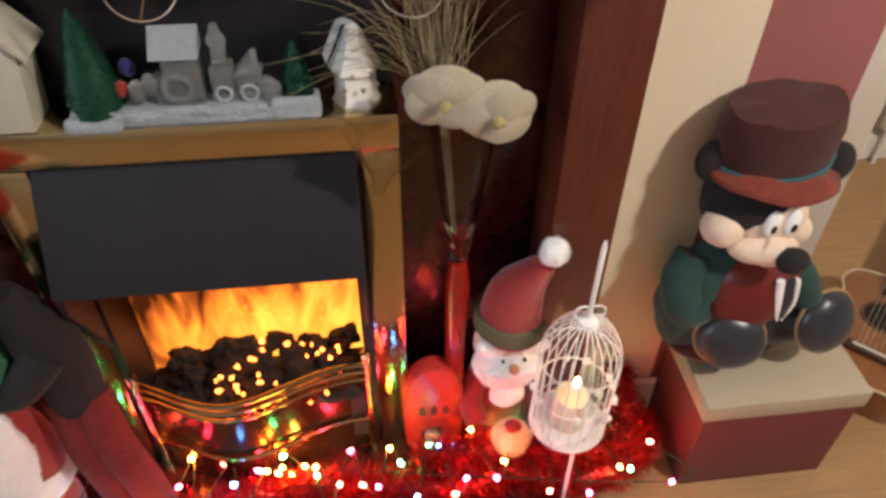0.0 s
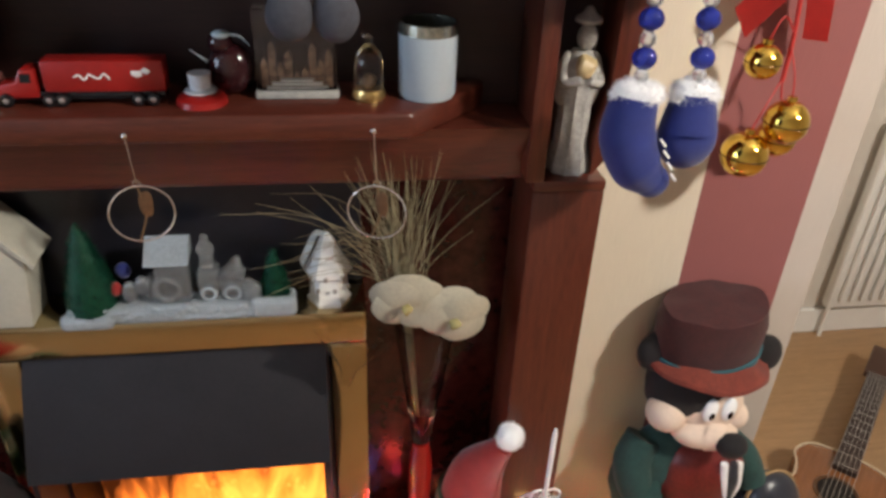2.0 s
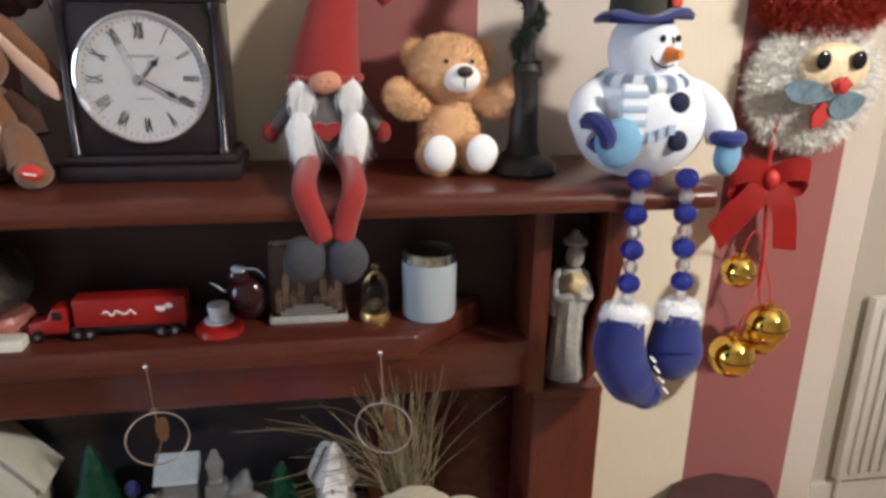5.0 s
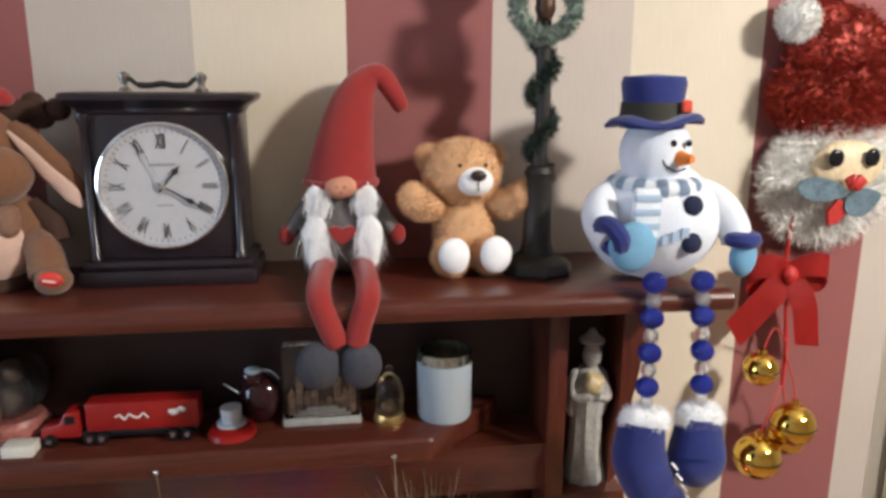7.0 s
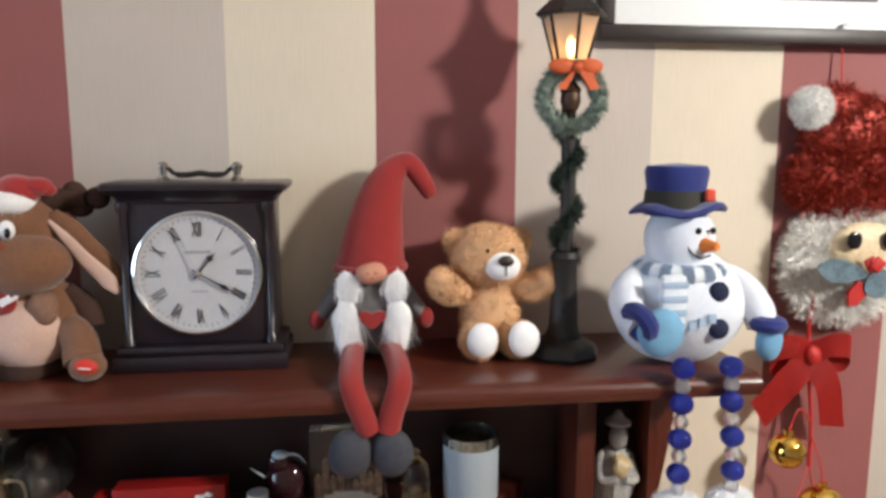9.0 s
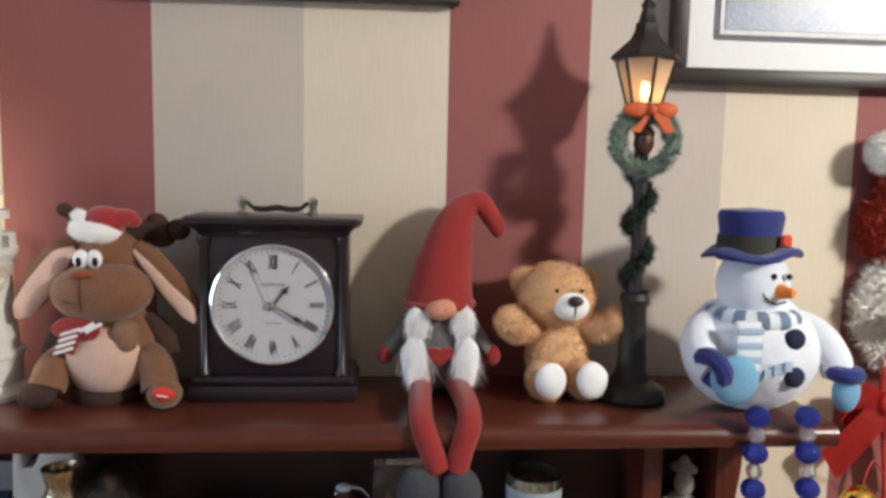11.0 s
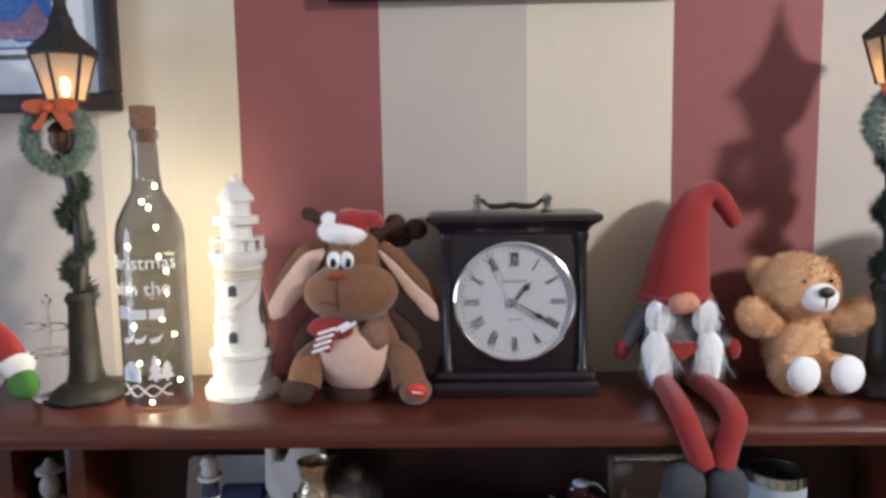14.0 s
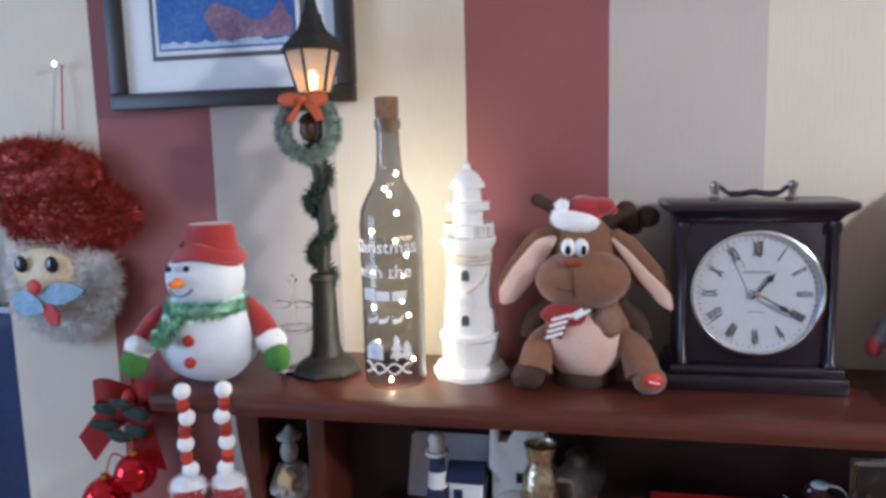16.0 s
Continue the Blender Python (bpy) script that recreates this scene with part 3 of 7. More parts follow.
def plush_reindeer():
    t = thing("plush_reindeer", (-0.031, -0.078, ZS), "brown plush reindeer toy with a small red hat", "soft toy")
    part("base", lathe([(0, 0), (0.038, 0), (0.04, 0.004), (0.038, 0.014), (0, 0.016)], 28), DARK_PLUSH, t)
    body = ball((0.006, 0.004, 0.055), (0.051, 0.042, 0.054), 30, 0.06, 40)
    part("body", merge(body, fuzz(body, 1500, 0.003, 0.001, 3)), BROWN_PLUSH, t)
    belly = ball((0.004, -0.012, 0.049), (0.044, 0.034, 0.046), 28, 0.05, 45)
    part("belly", merge(belly, fuzz(belly, 900, 0.002, 0.0008, 13)), PINK_PLUSH, t, "pink beige plush belly")
    part("belly_patch", ball((0.029, -0.033, 0.076), (0.019, 0.009, 0.017), 18, 0.35, 55), mat("taupe_plush", (0.24, 0.13, 0.085), 0.95, var=0.2, scale=60, bump=0.4), t)
    skull = ball((0.003, 0.004, 0.153), (0.036, 0.03, 0.04), 28, 0.04)
    muzzle = ball((0.001, -0.016, 0.122), (0.0535, 0.038, 0.0345), 32, 0.05, 30)
    head = part("head", merge(skull, muzzle, fuzz(muzzle, 1500, 0.0025, 0.0008, 5), fuzz(skull, 800, 0.0025, 0.0008, 6)), BROWN_PLUSH, t)
    part("nose", ball((-0.008, -0.047, 0.1455), (0.0115, 0.005, 0.0042), 16, 0.15), mat("rust_felt", (0.26, 0.06, 0.02), 0.9), head)
    part("mouth", tube(curve_points([(-0.038, -0.041, 0.12), (-0.025, -0.0485, 0.1165), (-0.008, -0.053, 0.1145)]), 0.0007, 6), DARK_PLUSH, head)
    part("mouth_seam", tube(curve_points([(-0.008, -0.0495, 0.143), (-0.008, -0.0535, 0.126), (-0.007, -0.0515, 0.107)]), 0.0006, 6), DARK_PLUSH, head)
    for u, dx in ((-1, -0.0135), (1, 0.0005)):
        e = part("eye", ball((dx, -0.0335, 0.1605), (0.0083, 0.0065, 0.0102), 18), EYE_WHITE, head)
        part("pupil", ball((dx + 0.0015 * u + 0.0012, -0.0396, 0.158), (0.0033, 0.0014, 0.0055), 12), BLACK_GLOSS, e)

    def leaf(line, widths, thick):
        """A flat ear along the line, a little cupped."""
        bm = tube(curve_points(line), list(np.interp(np.arange(33) / 32, [0, 0.2, 0.55, 0.85, 1], widths)), 16)
        mid = sum(q[1] for q in line) / len(line)
        for v in bm.verts:
            v.co.y = mid + (v.co.y - mid) * thick
        return bm

    left = [(-0.028, -0.012, 0.17), (-0.046, -0.014, 0.155), (-0.064, -0.015, 0.13), (-0.08, -0.015, 0.108), (-0.091, -0.013, 0.092)]
    right = [(0.034, -0.012, 0.168), (0.052, -0.013, 0.147), (0.07, -0.014, 0.124), (0.086, -0.014, 0.107), (0.1, -0.012, 0.088)]
    for line, w in ((left, 1.0), (right, 0.9)):
        e = part("ear", leaf([(x * 1.0, y + 0.008, z + 0.006) for x, y, z in line], [0.008, 0.017 * w, 0.019 * w, 0.015 * w, 0.003], 0.3), BROWN_PLUSH, head)
        part("ear_lining", leaf([(x, y, z) for x, y, z in line], [0.003, 0.011 * w, 0.0145 * w, 0.012 * w, 0.003] if w == 1.0 else [0.002, 0.005, 0.008, 0.009, 0.003], 0.3), PINK_PLUSH, e, "pink beige ear lining")
    part("antler", merge(tube(curve_points([(0.02, 0.014, 0.186), (0.04, 0.018, 0.187), (0.062, 0.02, 0.189)]), 0.013, 14), ball((0.074, 0.02, 0.189), (0.014, 0.01, 0.0125), 16), ball((0.05, 0.02, 0.197), (0.012, 0.009, 0.011), 14), ball((0.056, 0.02, 0.178), (0.014, 0.009, 0.010), 14)), DARK_PLUSH, head)
    part("antler", merge(tube(curve_points([(-0.018, 0.014, 0.19), (-0.034, 0.018, 0.201), (-0.05, 0.02, 0.209)]), [0.009] * 8 + [0.0075] * 8 + [0.006], 12), ball((-0.051, 0.02, 0.2095), (0.009, 0.007, 0.008), 14)), DARK_PLUSH, head)
    trim = shift(merge(ring((0, 0, 0), 0.0165, 0.0112, 28, 10, "z"), ball((-0.016, -0.008, 0.014), (0.0085, 0.008, 0.008), 14)), pose(-0.007, -0.008, 0.189, 0, 8, 0))
    hat = part("hat", merge(ball((0.004, -0.006, 0.2), (0.0215, 0.02, 0.0165), 22, 0.12), ball((0.019, -0.005, 0.2035), (0.019, 0.015, 0.0105), 18, 0.15), ball((0.031, -0.003, 0.1995), (0.010, 0.009, 0.007), 14, 0.1)), RED_PLUSH, head, "small red plush hat")
    part("hat_trim", merge(trim, fuzz(trim, 900, 0.004, 0.001, 9)), WHITE_PLUSH, hat, "white plush hat brim")
    drape = ball((-0.018, -0.038, 0.085), (0.026, 0.007, 0.014), 20, 0.2, 60)
    scarf = part("scarf", merge(drape, shift(box(-0.010, 0.010, -0.003, 0.003, -0.016, 0.014, 0.003), pose(-0.024, -0.0425, 0.075, 8, 24, 0))), RED_FELT, t, "red and white striped scarf")
    for k in range(4):
        part("stripe", shift(box(-0.0105, 0.0105, -0.0012, 0.0012, -0.0016, 0.0016, 0.0005), pose(-0.0215 - 0.0025 * k, -0.0468 - 0.0002 * k, 0.084 - 0.0068 * k, 8, 24 - 42, 0)), WHITE_PLUSH, scarf)
    for k in range(2):
        part("stripe", shift(box(-0.002, 0.002, -0.0012, 0.0012, -0.01, 0.01, 0.0005), pose(-0.006 + 0.008 * k, -0.0448, 0.088, 0, 60, 0)), WHITE_PLUSH, scarf)
    for u in (-1, 1):
        leg = tube(curve_points([(u * 0.036 + 0.004, -0.004, 0.054), (u * 0.053 + 0.006, -0.024, 0.042), (u * 0.06 + 0.008, -0.038, 0.02)]), list(np.linspace(0.016, 0.0195, 17)), 16)
        part("leg", merge(leg, fuzz(leg, 500, 0.003, 0.0009, 8)), BROWN_PLUSH, t)
        foot = ball((u * 0.066 + 0.008, -0.044, 0.0155), (0.0185, 0.02, 0.0155), 20, 0.08)
        part("foot", foot, DARK_PLUSH if u < 0 else BROWN_PLUSH, t)
        part("arm", tube(curve_points([(u * 0.036 + 0.004, 0.006, 0.088), (u * 0.056 + 0.004, 0.004, 0.068), (u * 0.062 + 0.004, 0.0, 0.048)]), list(np.linspace(0.013, 0.015, 17)), 14), DARK_PLUSH, t)
    patch = part("press_patch", shift(ball((0, 0, 0), (0.0115, 0.004, 0.008), 16), pose(0.078, -0.0615, 0.0205, 0, 12, 12)), mat("red_label", (0.6, 0.03, 0.02), 0.5, var=0.05), t, "red press-here patch on the foot")
    part("print_bar", shift(box(-0.006, 0.006, -0.0006, 0.0006, -0.0007, 0.0007), pose(0.078, -0.0658, 0.0195, 0, 12, 12)), WHITE_PLUSH, patch)


plush_reindeer()


BRAID_WHITE = mat("white_braid_hair", (0.92, 0.93, 0.95), 0.7, var=0.1, scale=30, bscale=260, stretch=(10, 10, 0.6), bump=0.5, dist=0.004)
SHOE_FELT = mat("slate_felt", (0.05, 0.052, 0.065), 0.95, var=0.2, scale=50, bump=0.3)


def gnome():
    hat_pts = curve_points([(0, 0, 0.105), (0.004, 0.0, 0.14), (0.012, 0.004, 0.18), (0.024, 0.008, 0.212), (0.044, 0.01, 0.226), (0.062, 0.01, 0.208), (0.073, 0.009, 0.186)], 10)
    n = len(hat_pts)
    hat = tube(hat_pts, list(np.interp(np.arange(n) / (n - 1), [0, 0.18, 0.42, 0.62, 0.8, 0.96, 1], [0.0415, 0.035, 0.024, 0.0135, 0.0115, 0.0095, 0.006])), 26)
    for v in hat.verts:
        v.co += Vector((0, 0, 0.002 * noise.noise(v.co * 45)))
    body = merge(ball((0, 0, 0.055), (0.04, 0.032, 0.056), 26, 0.08))
    pieces = [(hat, RED_FELT), (merge(body, fuzz(body, 900, 0.003, 0.0008, 2)), GREY_KNIT)]
    pieces.append((ring((0, 0, 0.1065), 0.0395, 0.005, 30, 8, "z"), RED_FELT))
    pieces.append((ball((0.0, -0.04, 0.104), (0.018, 0.012, 0.0125), 18, 0.25, 60), SKIN_FELT))
    for dx, dz in ((-0.005, 0.107), (0.004, 0.107), (0, 0.101)):
        pieces.append((ball((dx, -0.0515, dz), (0.0018, 0.001, 0.001), 8), RED_PLUSH))
    for s in (-1, 1):
        core = merge(ball((s * 0.026, -0.031, 0.088), (0.0135, 0.0105, 0.0215), 20, 0.12, 60), ball((s * 0.0305, -0.036, 0.049), (0.0155, 0.0095, 0.024), 20, 0.15, 60), tube(curve_points([(s * 0.031, -0.037, 0.045), (s * 0.034, -0.041, 0.028), (s * 0.031, -0.042, 0.01)]), list(np.linspace(0.0125, 0.003, 17)), 14))
        pieces.append((core, BRAID_WHITE))
        pieces.append((strands([(s * 0.027 + a, -0.036, z) for a in (-0.006, -0.003, 0, 0.003, 0.006) for z in (0.1, 0.094, 0.088)], 260, 0.024, 0.0006, 5 + s, out=0.2), BRAID_WHITE))
        pieces.append((strands([(s * 0.0285 + a, -0.038, z) for a in (-0.003, 0, 0.003) for z in (0.066, 0.06, 0.052)], 420, 0.046, 0.0006, 15 + s, out=0.8), BRAID_WHITE))
        pieces.append((tube(curve_points([(s * 0.034, 0.0, 0.085), (s * 0.05, -0.008, 0.064), (s * 0.06, -0.014, 0.05)]), list(np.linspace(0.011, 0.009, 17)), 12), GREY_KNIT))
        pieces.append((ball((s * 0.063, -0.016, 0.047), (0.010, 0.008, 0.012), 14, 0.2), RED_FELT))
        leg = tube(curve_points([(s * 0.02, -0.01, 0.0135), (s * 0.025, -0.09, 0.0135), (s * 0.0245, -0.132, 0.004), (s * 0.017, -0.138, -0.018), (s * 0.009 + 0.002, -0.14, -0.042)]), 0.0125, 16)
        pieces.append((leg, RED_FELT))
        pieces.append((ball((s * 0.022 - 0.006, -0.142, -0.063), (0.022, 0.017, 0.026), 18, 0.1), SHOE_FELT))
    heart = [(0.0155 * math.sin(a) ** 3, 0.043 + 0.0125 * (0.8125 * math.cos(a) - 0.3125 * math.cos(2 * a) - 0.125 * math.cos(3 * a))) for a in np.linspace(0, math.tau, 30)[:-1]]
    pieces.append((slab([(x, 0.01 + z) for x, z in heart], -0.044, -0.037), RED_FELT))
    whole("gnome_doll", (0.344, -0.058, ZS), pieces, "gnome doll in a tall red felt hat with white plaits", "doll")


gnome()


def teddy():
    t = thing("teddy_bear", (0.489, -0.054, ZS), "small tan furry teddy bear with white feet", "soft toy", turn=2)
    t.matrix_world = t.matrix_world @ Matrix.Scale(1.03, 4)

    def furry(name, bm, n, m=TAN_FUR, seed=1, parent=t, label=""):
        return part(name, merge(bm, fuzz(bm, n * 2, 0.006, 0.0011, seed)), m, parent, label)

    furry("body", ball((0, 0, 0.045), (0.036, 0.031, 0.045), 24, 0.04, 60), 1900)
    head = furry("head", ball((-0.003, -0.004, 0.1115), (0.0445, 0.037, 0.0385), 26, 0.05, 50), 3000, seed=2)
    for s in (-1, 1):
        furry("ear", ball((s * 0.038 - 0.003, 0.006, 0.128), (0.0145, 0.008, 0.0155), 16, 0.1), 500, seed=3)
        part("eye", ball((s * 0.0145 + 0.002, -0.0385, 0.1235), 0.0024, 10), BLACK_GLOSS, head)
        furry("arm", tube(curve_points([(s * 0.03, -0.004, 0.078), (s * 0.048, -0.016, 0.077), (s * 0.062, -0.026, 0.083)]), list(np.interp(np.arange(17) / 16, [0, 0.6, 1], [0.015, 0.018, 0.016])), 14), 1100, seed=4)
        furry("paw", ball((s * 0.063, -0.028, 0.086), (0.0165, 0.015, 0.017), 16, 0.1), 600, seed=5)
        furry("leg", tube(curve_points([(s * 0.015, -0.006, 0.022), (s * 0.021, -0.032, 0.021), (s * 0.024, -0.052, 0.022)]), list(np.linspace(0.019, 0.021, 17)), 14), 900, seed=6)
        part("foot_pad", ball((s * 0.0235, -0.0665, 0.0285), (0.0175, 0.009, 0.0205), 18, 0.06), WHITE_PLUSH, t, "white plush foot sole")
    part("muzzle", ball((0.005, -0.0375, 0.1055), (0.0205, 0.0135, 0.0165), 18, 0.05), WHITE_PLUSH, head, "white plush muzzle")
    part("nose", ball((0.006, -0.0505, 0.1135), (0.0092, 0.0045, 0.0062), 14), mat("brown_nose", (0.03, 0.018, 0.014), 0.4), head)
    part("mouth", tube(curve_points([(0.006, -0.0518, 0.108), (0.006, -0.051, 0.102), (0.0065, -0.049, 0.0965)]), 0.0007, 6), BLACK_GLOSS, head)


teddy()


def lamp_post(x, lean, label):
    t = thing("lamp_post", (x, -0.09, ZS), label, "lamp", "pair of toy street lamps")
    part("base", lathe([(0, 0), (0.042, 0), (0.044, 0.004), (0.04, 0.012), (0.034, 0.016), (0.024, 0.022), (0, 0.022)], 8), IRON, t)
    part("pedestal", lathe([(0, 0.0225), (0.022, 0.0225), (0.018, 0.035), (0.0145, 0.11), (0.018, 0.118), (0.0145, 0.125), (0, 0.126)], 10), IRON, t)
    tw = 0.004 * lean
    part("pole", tube(curve_points([(0, 0, 0.1265), (tw, 0, 0.2), (0, 0, 0.26), (0, 0, 0.335)]), 0.0085, 12), IRON, t)
    vine = curve_points([(0.011 * math.cos(k * 1.25), 0.011 * math.sin(k * 1.25), 0.115 + k * 0.0125) for k in range(14)], 5)
    v = tube(vine, 0.0045, 8)
    part("vine", merge(v, fuzz(v, 3000, 0.012, 0.0022, 12)), PINE, t, "dark green garland wound round the post")
    part("lantern_seat", lathe([(0, 0.3355), (0.012, 0.3355), (0.014, 0.339), (0.02, 0.342), (0.0, 0.343)], 6), IRON, t)
    z0, z1, r0, r1 = 0.343, 0.390, 0.0195, 0.0325
    for k in range(6):
        a0, a1 = math.tau * (k + 0.5) / 6, math.tau * (k + 1.5) / 6
        p = [Vector((r * math.cos(a), r * math.sin(a), z)) for r, a, z in ((r0, a0, z0), (r0, a1, z0), (r1, a1, z1), (r1, a0, z1))]
        bm = bmesh.new()
        f = bm.faces.new([bm.verts.new(q) for q in p])
        bmesh.ops.solidify(bm, geom=[f], thickness=0.0012)
        part("pane", bm, GLOW_PANE, t, "frosted warm pane", smooth=False)
        part("glazing_bar", tube([p[0], p[3]], 0.0019, 6), IRON, t)
    part("flame_bulb", ball((0, 0, 0.357), (0.005, 0.005, 0.011), 12), CANDLE_GLOW, t, "small glowing flame bulb")
    part("lantern_roof", lathe([(0.0, 0.3905), (0.04, 0.3905), (0.041, 0.394), (0.03, 0.404), (0.019, 0.414), (0.014, 0.425), (0.014, 0.431), (0.0105, 0.434), (0.007, 0.448), (0.009, 0.452), (0.004, 0.458), (0.003, 0.475), (0, 0.48)], 6), IRON, t)
    w = ring((-0.003, -0.018, 0.300), 0.0315, 0.0075, 36, 10)
    wr = part("wreath", merge(w, fuzz(w, 2600, 0.0085, 0.0016, 14)), FROST, t, "frosted green wreath")
    part("fir_cone", lathe([(0, 0.284), (0.008, 0.287), (0.0115, 0.296), (0.0105, 0.306), (0.0125, 0.3085), (0.008, 0.316), (0, 0.32)], 14, (-0.003, -0.014, 0)), mat("bronze_cone", (0.07, 0.035, 0.02), 0.4, 0.4, var=0.5, scale=120, bump=0.6), wr, "bronze cone inside the wreath")
    bowm = []
    for s in (-1, 1):
        bowm.append(ball((s * 0.016 - 0.002, -0.03, 0.334), (0.015, 0.005, 0.0085), 14, 0.2, 60))
        bowm.append(slab([(-0.002, 0.331), (s * 0.012 + 0.004, 0.328), (s * 0.024, 0.31), (s * 0.014, 0.308)][::s], -0.033, -0.0305))
    part("bow_knot", merge(*bowm, ball((-0.002, -0.033, 0.333), 0.006, 12)), mat("orange_red_ribbon", (0.55, 0.10, 0.025), 0.65), wr, "orange-red ribbon bow")
    return t


lamp_post(0.571, 0.5, "black toy street lamp with wreath beside the snowman")
lamp_post(-0.343, 1.5, "black toy street lamp with wreath beside the bottle")


CLEAR_BEAD = mat("clear_bead", (0.9, 0.93, 0.97), 0.04, var=0.0, bump=0, Transmission_Weight=0.88, IOR=1.5)


def snowman_blue():
    t = thing("plush_snowman", (0.697, -0.125, ZS), "plush snowman in a blue hat sitting with beaded legs", "soft toy")
    body = ball((0, 0, 0.066), (0.076, 0.066, 0.068), 32, 0.03, 25)
    part("body", merge(body, fuzz(body, 2500, 0.0022, 0.0009, 1)), WHITE_FLEECE, t)
    head = ball((-0.006, -0.008, 0.143), (0.046, 0.043, 0.046), 28, 0.02)
    h = part("head", merge(head, fuzz(head, 1200, 0.002, 0.0008, 2)), WHITE_FLEECE, t)
    part("nose", tube(curve_points([(0.008, -0.046, 0.141), (0.012, -0.056, 0.141), (0.016, -0.066, 0.1415)]), list(np.linspace(0.0095, 0.0045, 17)), 12), ORANGE_FELT, h, "orange felt nose")
    for dx in (-0.001, 0.0185):
        part("eye", ball((dx, -0.0488, 0.1575), 0.0039, 12), BLACK_GLOSS, h)
    part("mouth", tube(curve_points([(-0.016, -0.0482, 0.144), (-0.011, -0.0502, 0.134), (0.002, -0.0512, 0.1275), (0.016, -0.0502, 0.130)]), 0.0011, 6), INK, h)
    hat = part("hat", merge(lathe([(0, 0.172), (0.041, 0.172), (0.037, 0.196), (0.041, 0.222), (0.038, 0.229), (0, 0.232)], 30, (-0.012, -0.004, 0))), BLUE_FELT, t, "blue felt top hat")
    brim = lathe([(0.03, 0.173), (0.06, 0.171), (0.062, 0.174), (0.058, 0.178), (0.03, 0.18)], 36, (-0.01, -0.006, 0))
    for v in brim.verts:
        v.co.z += 0.004 * math.sin(4 * math.atan2(v.co.y, v.co.x)) + 0.05 * (v.co.x + 0.01) + 0.006
    part("brim", brim, BLUE_FELT, hat)
    part("hat_band", lathe([(0.0405, 0.181), (0.0415, 0.181), (0.0395, 0.201), (0.0385, 0.201), (0.0405, 0.181)], 30, (-0.012, -0.004, 0)), mat("dark_band", (0.03, 0.028, 0.02), 0.8), hat)
    part("hat_patch", box(0.008, 0.021, -0.048, -0.04, 0.19, 0.204, 0.003), mat("red_patch", (0.62, 0.07, 0.03), 0.8), hat, "red patch on the hat")
    small = Matrix.Translation((-0.006, -0.008, 0.128)) @ Matrix.Diagonal((0.86, 0.88, 0.97, 1)) @ Matrix.Translation((0.006, 0.008, -0.128))
    h.matrix_local = hat.matrix_local = small
    PALE = mat("pale_scarf", (0.74, 0.79, 0.84), 0.95, bscale=500, bump=0.4)
    STR = mat("blue_grey_stripe", (0.36, 0.46, 0.60), 0.95, bscale=500, bump=0.4)
    scarf = part("scarf", ring((-0.004, -0.006, 0.107), 0.041, 0.0115, 40, 10, "z"), PALE, t, "white and pale blue striped scarf")
    for k in range(13):
        band = bmesh.new()
        arcs = []
        for i in range(4):
            a = math.tau * (k + i / 6) / 13
            arcs.append([band.verts.new((-0.004 + (0.041 + 0.0124 * math.cos(b)) * math.cos(a), -0.006 + (0.041 + 0.0124 * math.cos(b)) * math.sin(a), 0.107 + 0.0124 * math.sin(b))) for b in np.linspace(-2.0, 2.0, 9)])
        for u, v in zip(arcs, arcs[1:]):
            for i in range(8):
                band.faces.new((u[i], v[i], v[i + 1], u[i + 1]))
        bmesh.ops.solidify(band, geom=list(band.faces), thickness=0.0008)
        part("stripe", band, STR, scarf)
    tail = part("scarf_tail", merge(box(-0.05, -0.022, -0.067, -0.055, 0.048, 0.112, 0.004)), mat("pale_scarf_tail", (0.72, 0.77, 0.82), 0.95, bscale=500, bump=0.4), t)
    for k in range(4):
        part("stripe", box(-0.0505, -0.0215, -0.0685, -0.0655, 0.053 + k * 0.015, 0.0605 + k * 0.015, 0.001), STR, tail)
    for z in (0.092, 0.052):
        part("button", ball((0.017, -0.064 + (0.004 if z > 0.08 else 0.0), z), (0.0115, 0.007, 0.0115), 16), mat("navy_pompom", (0.012, 0.016, 0.05), 0.9, bump=0.5), t)
    for s in (-1, 1):
        pts = [(s * 0.045, 0.0, 0.1), (s * 0.066, -0.014, 0.088), (s * 0.078, -0.032, 0.066), (s * 0.081, -0.042, 0.048)]
        if s < 0:
            pts = [(-0.045, 0, 0.098), (-0.068, -0.018, 0.088), (-0.077, -0.042, 0.07), (-0.07, -0.06, 0.058)]
        arm = tube(curve_points(pts), list(np.interp(np.arange(25) / 24, [0, 0.5, 1], [0.017, 0.02, 0.0165])), 16)
        part("arm", merge(arm, fuzz(arm, 600, 0.002, 0.0008, 4)), WHITE_FLEECE, t)
    m1 = part("mitten", ball((-0.053, -0.073, 0.052), (0.026, 0.012, 0.027), 20, 0.08), PALE_BLUE, t, "pale blue felt mitten")
    part("cuff", shift(ring((0, 0, 0), 0.015, 0.010, 20, 8, "z"), pose(-0.074, -0.066, 0.062, 0, 65, 20)), BLUE_FELT, m1)
    m2 = part("mitten", ball((0.084, -0.052, 0.032), (0.015, 0.011, 0.023), 20, 0.08), PALE_BLUE, t, "pale blue felt mitten")
    part("cuff", ring((0.083, -0.05, 0.052), 0.011, 0.0095, 20, 8, "z"), BLUE_FELT, m2)
    for k in range(3):
        part("scarf_fringe", box(-0.02 + k * 0.011, -0.012 + k * 0.011, -0.071, -0.068, 0.052 + k * 0.004, 0.062 + k * 0.004), STR, t)
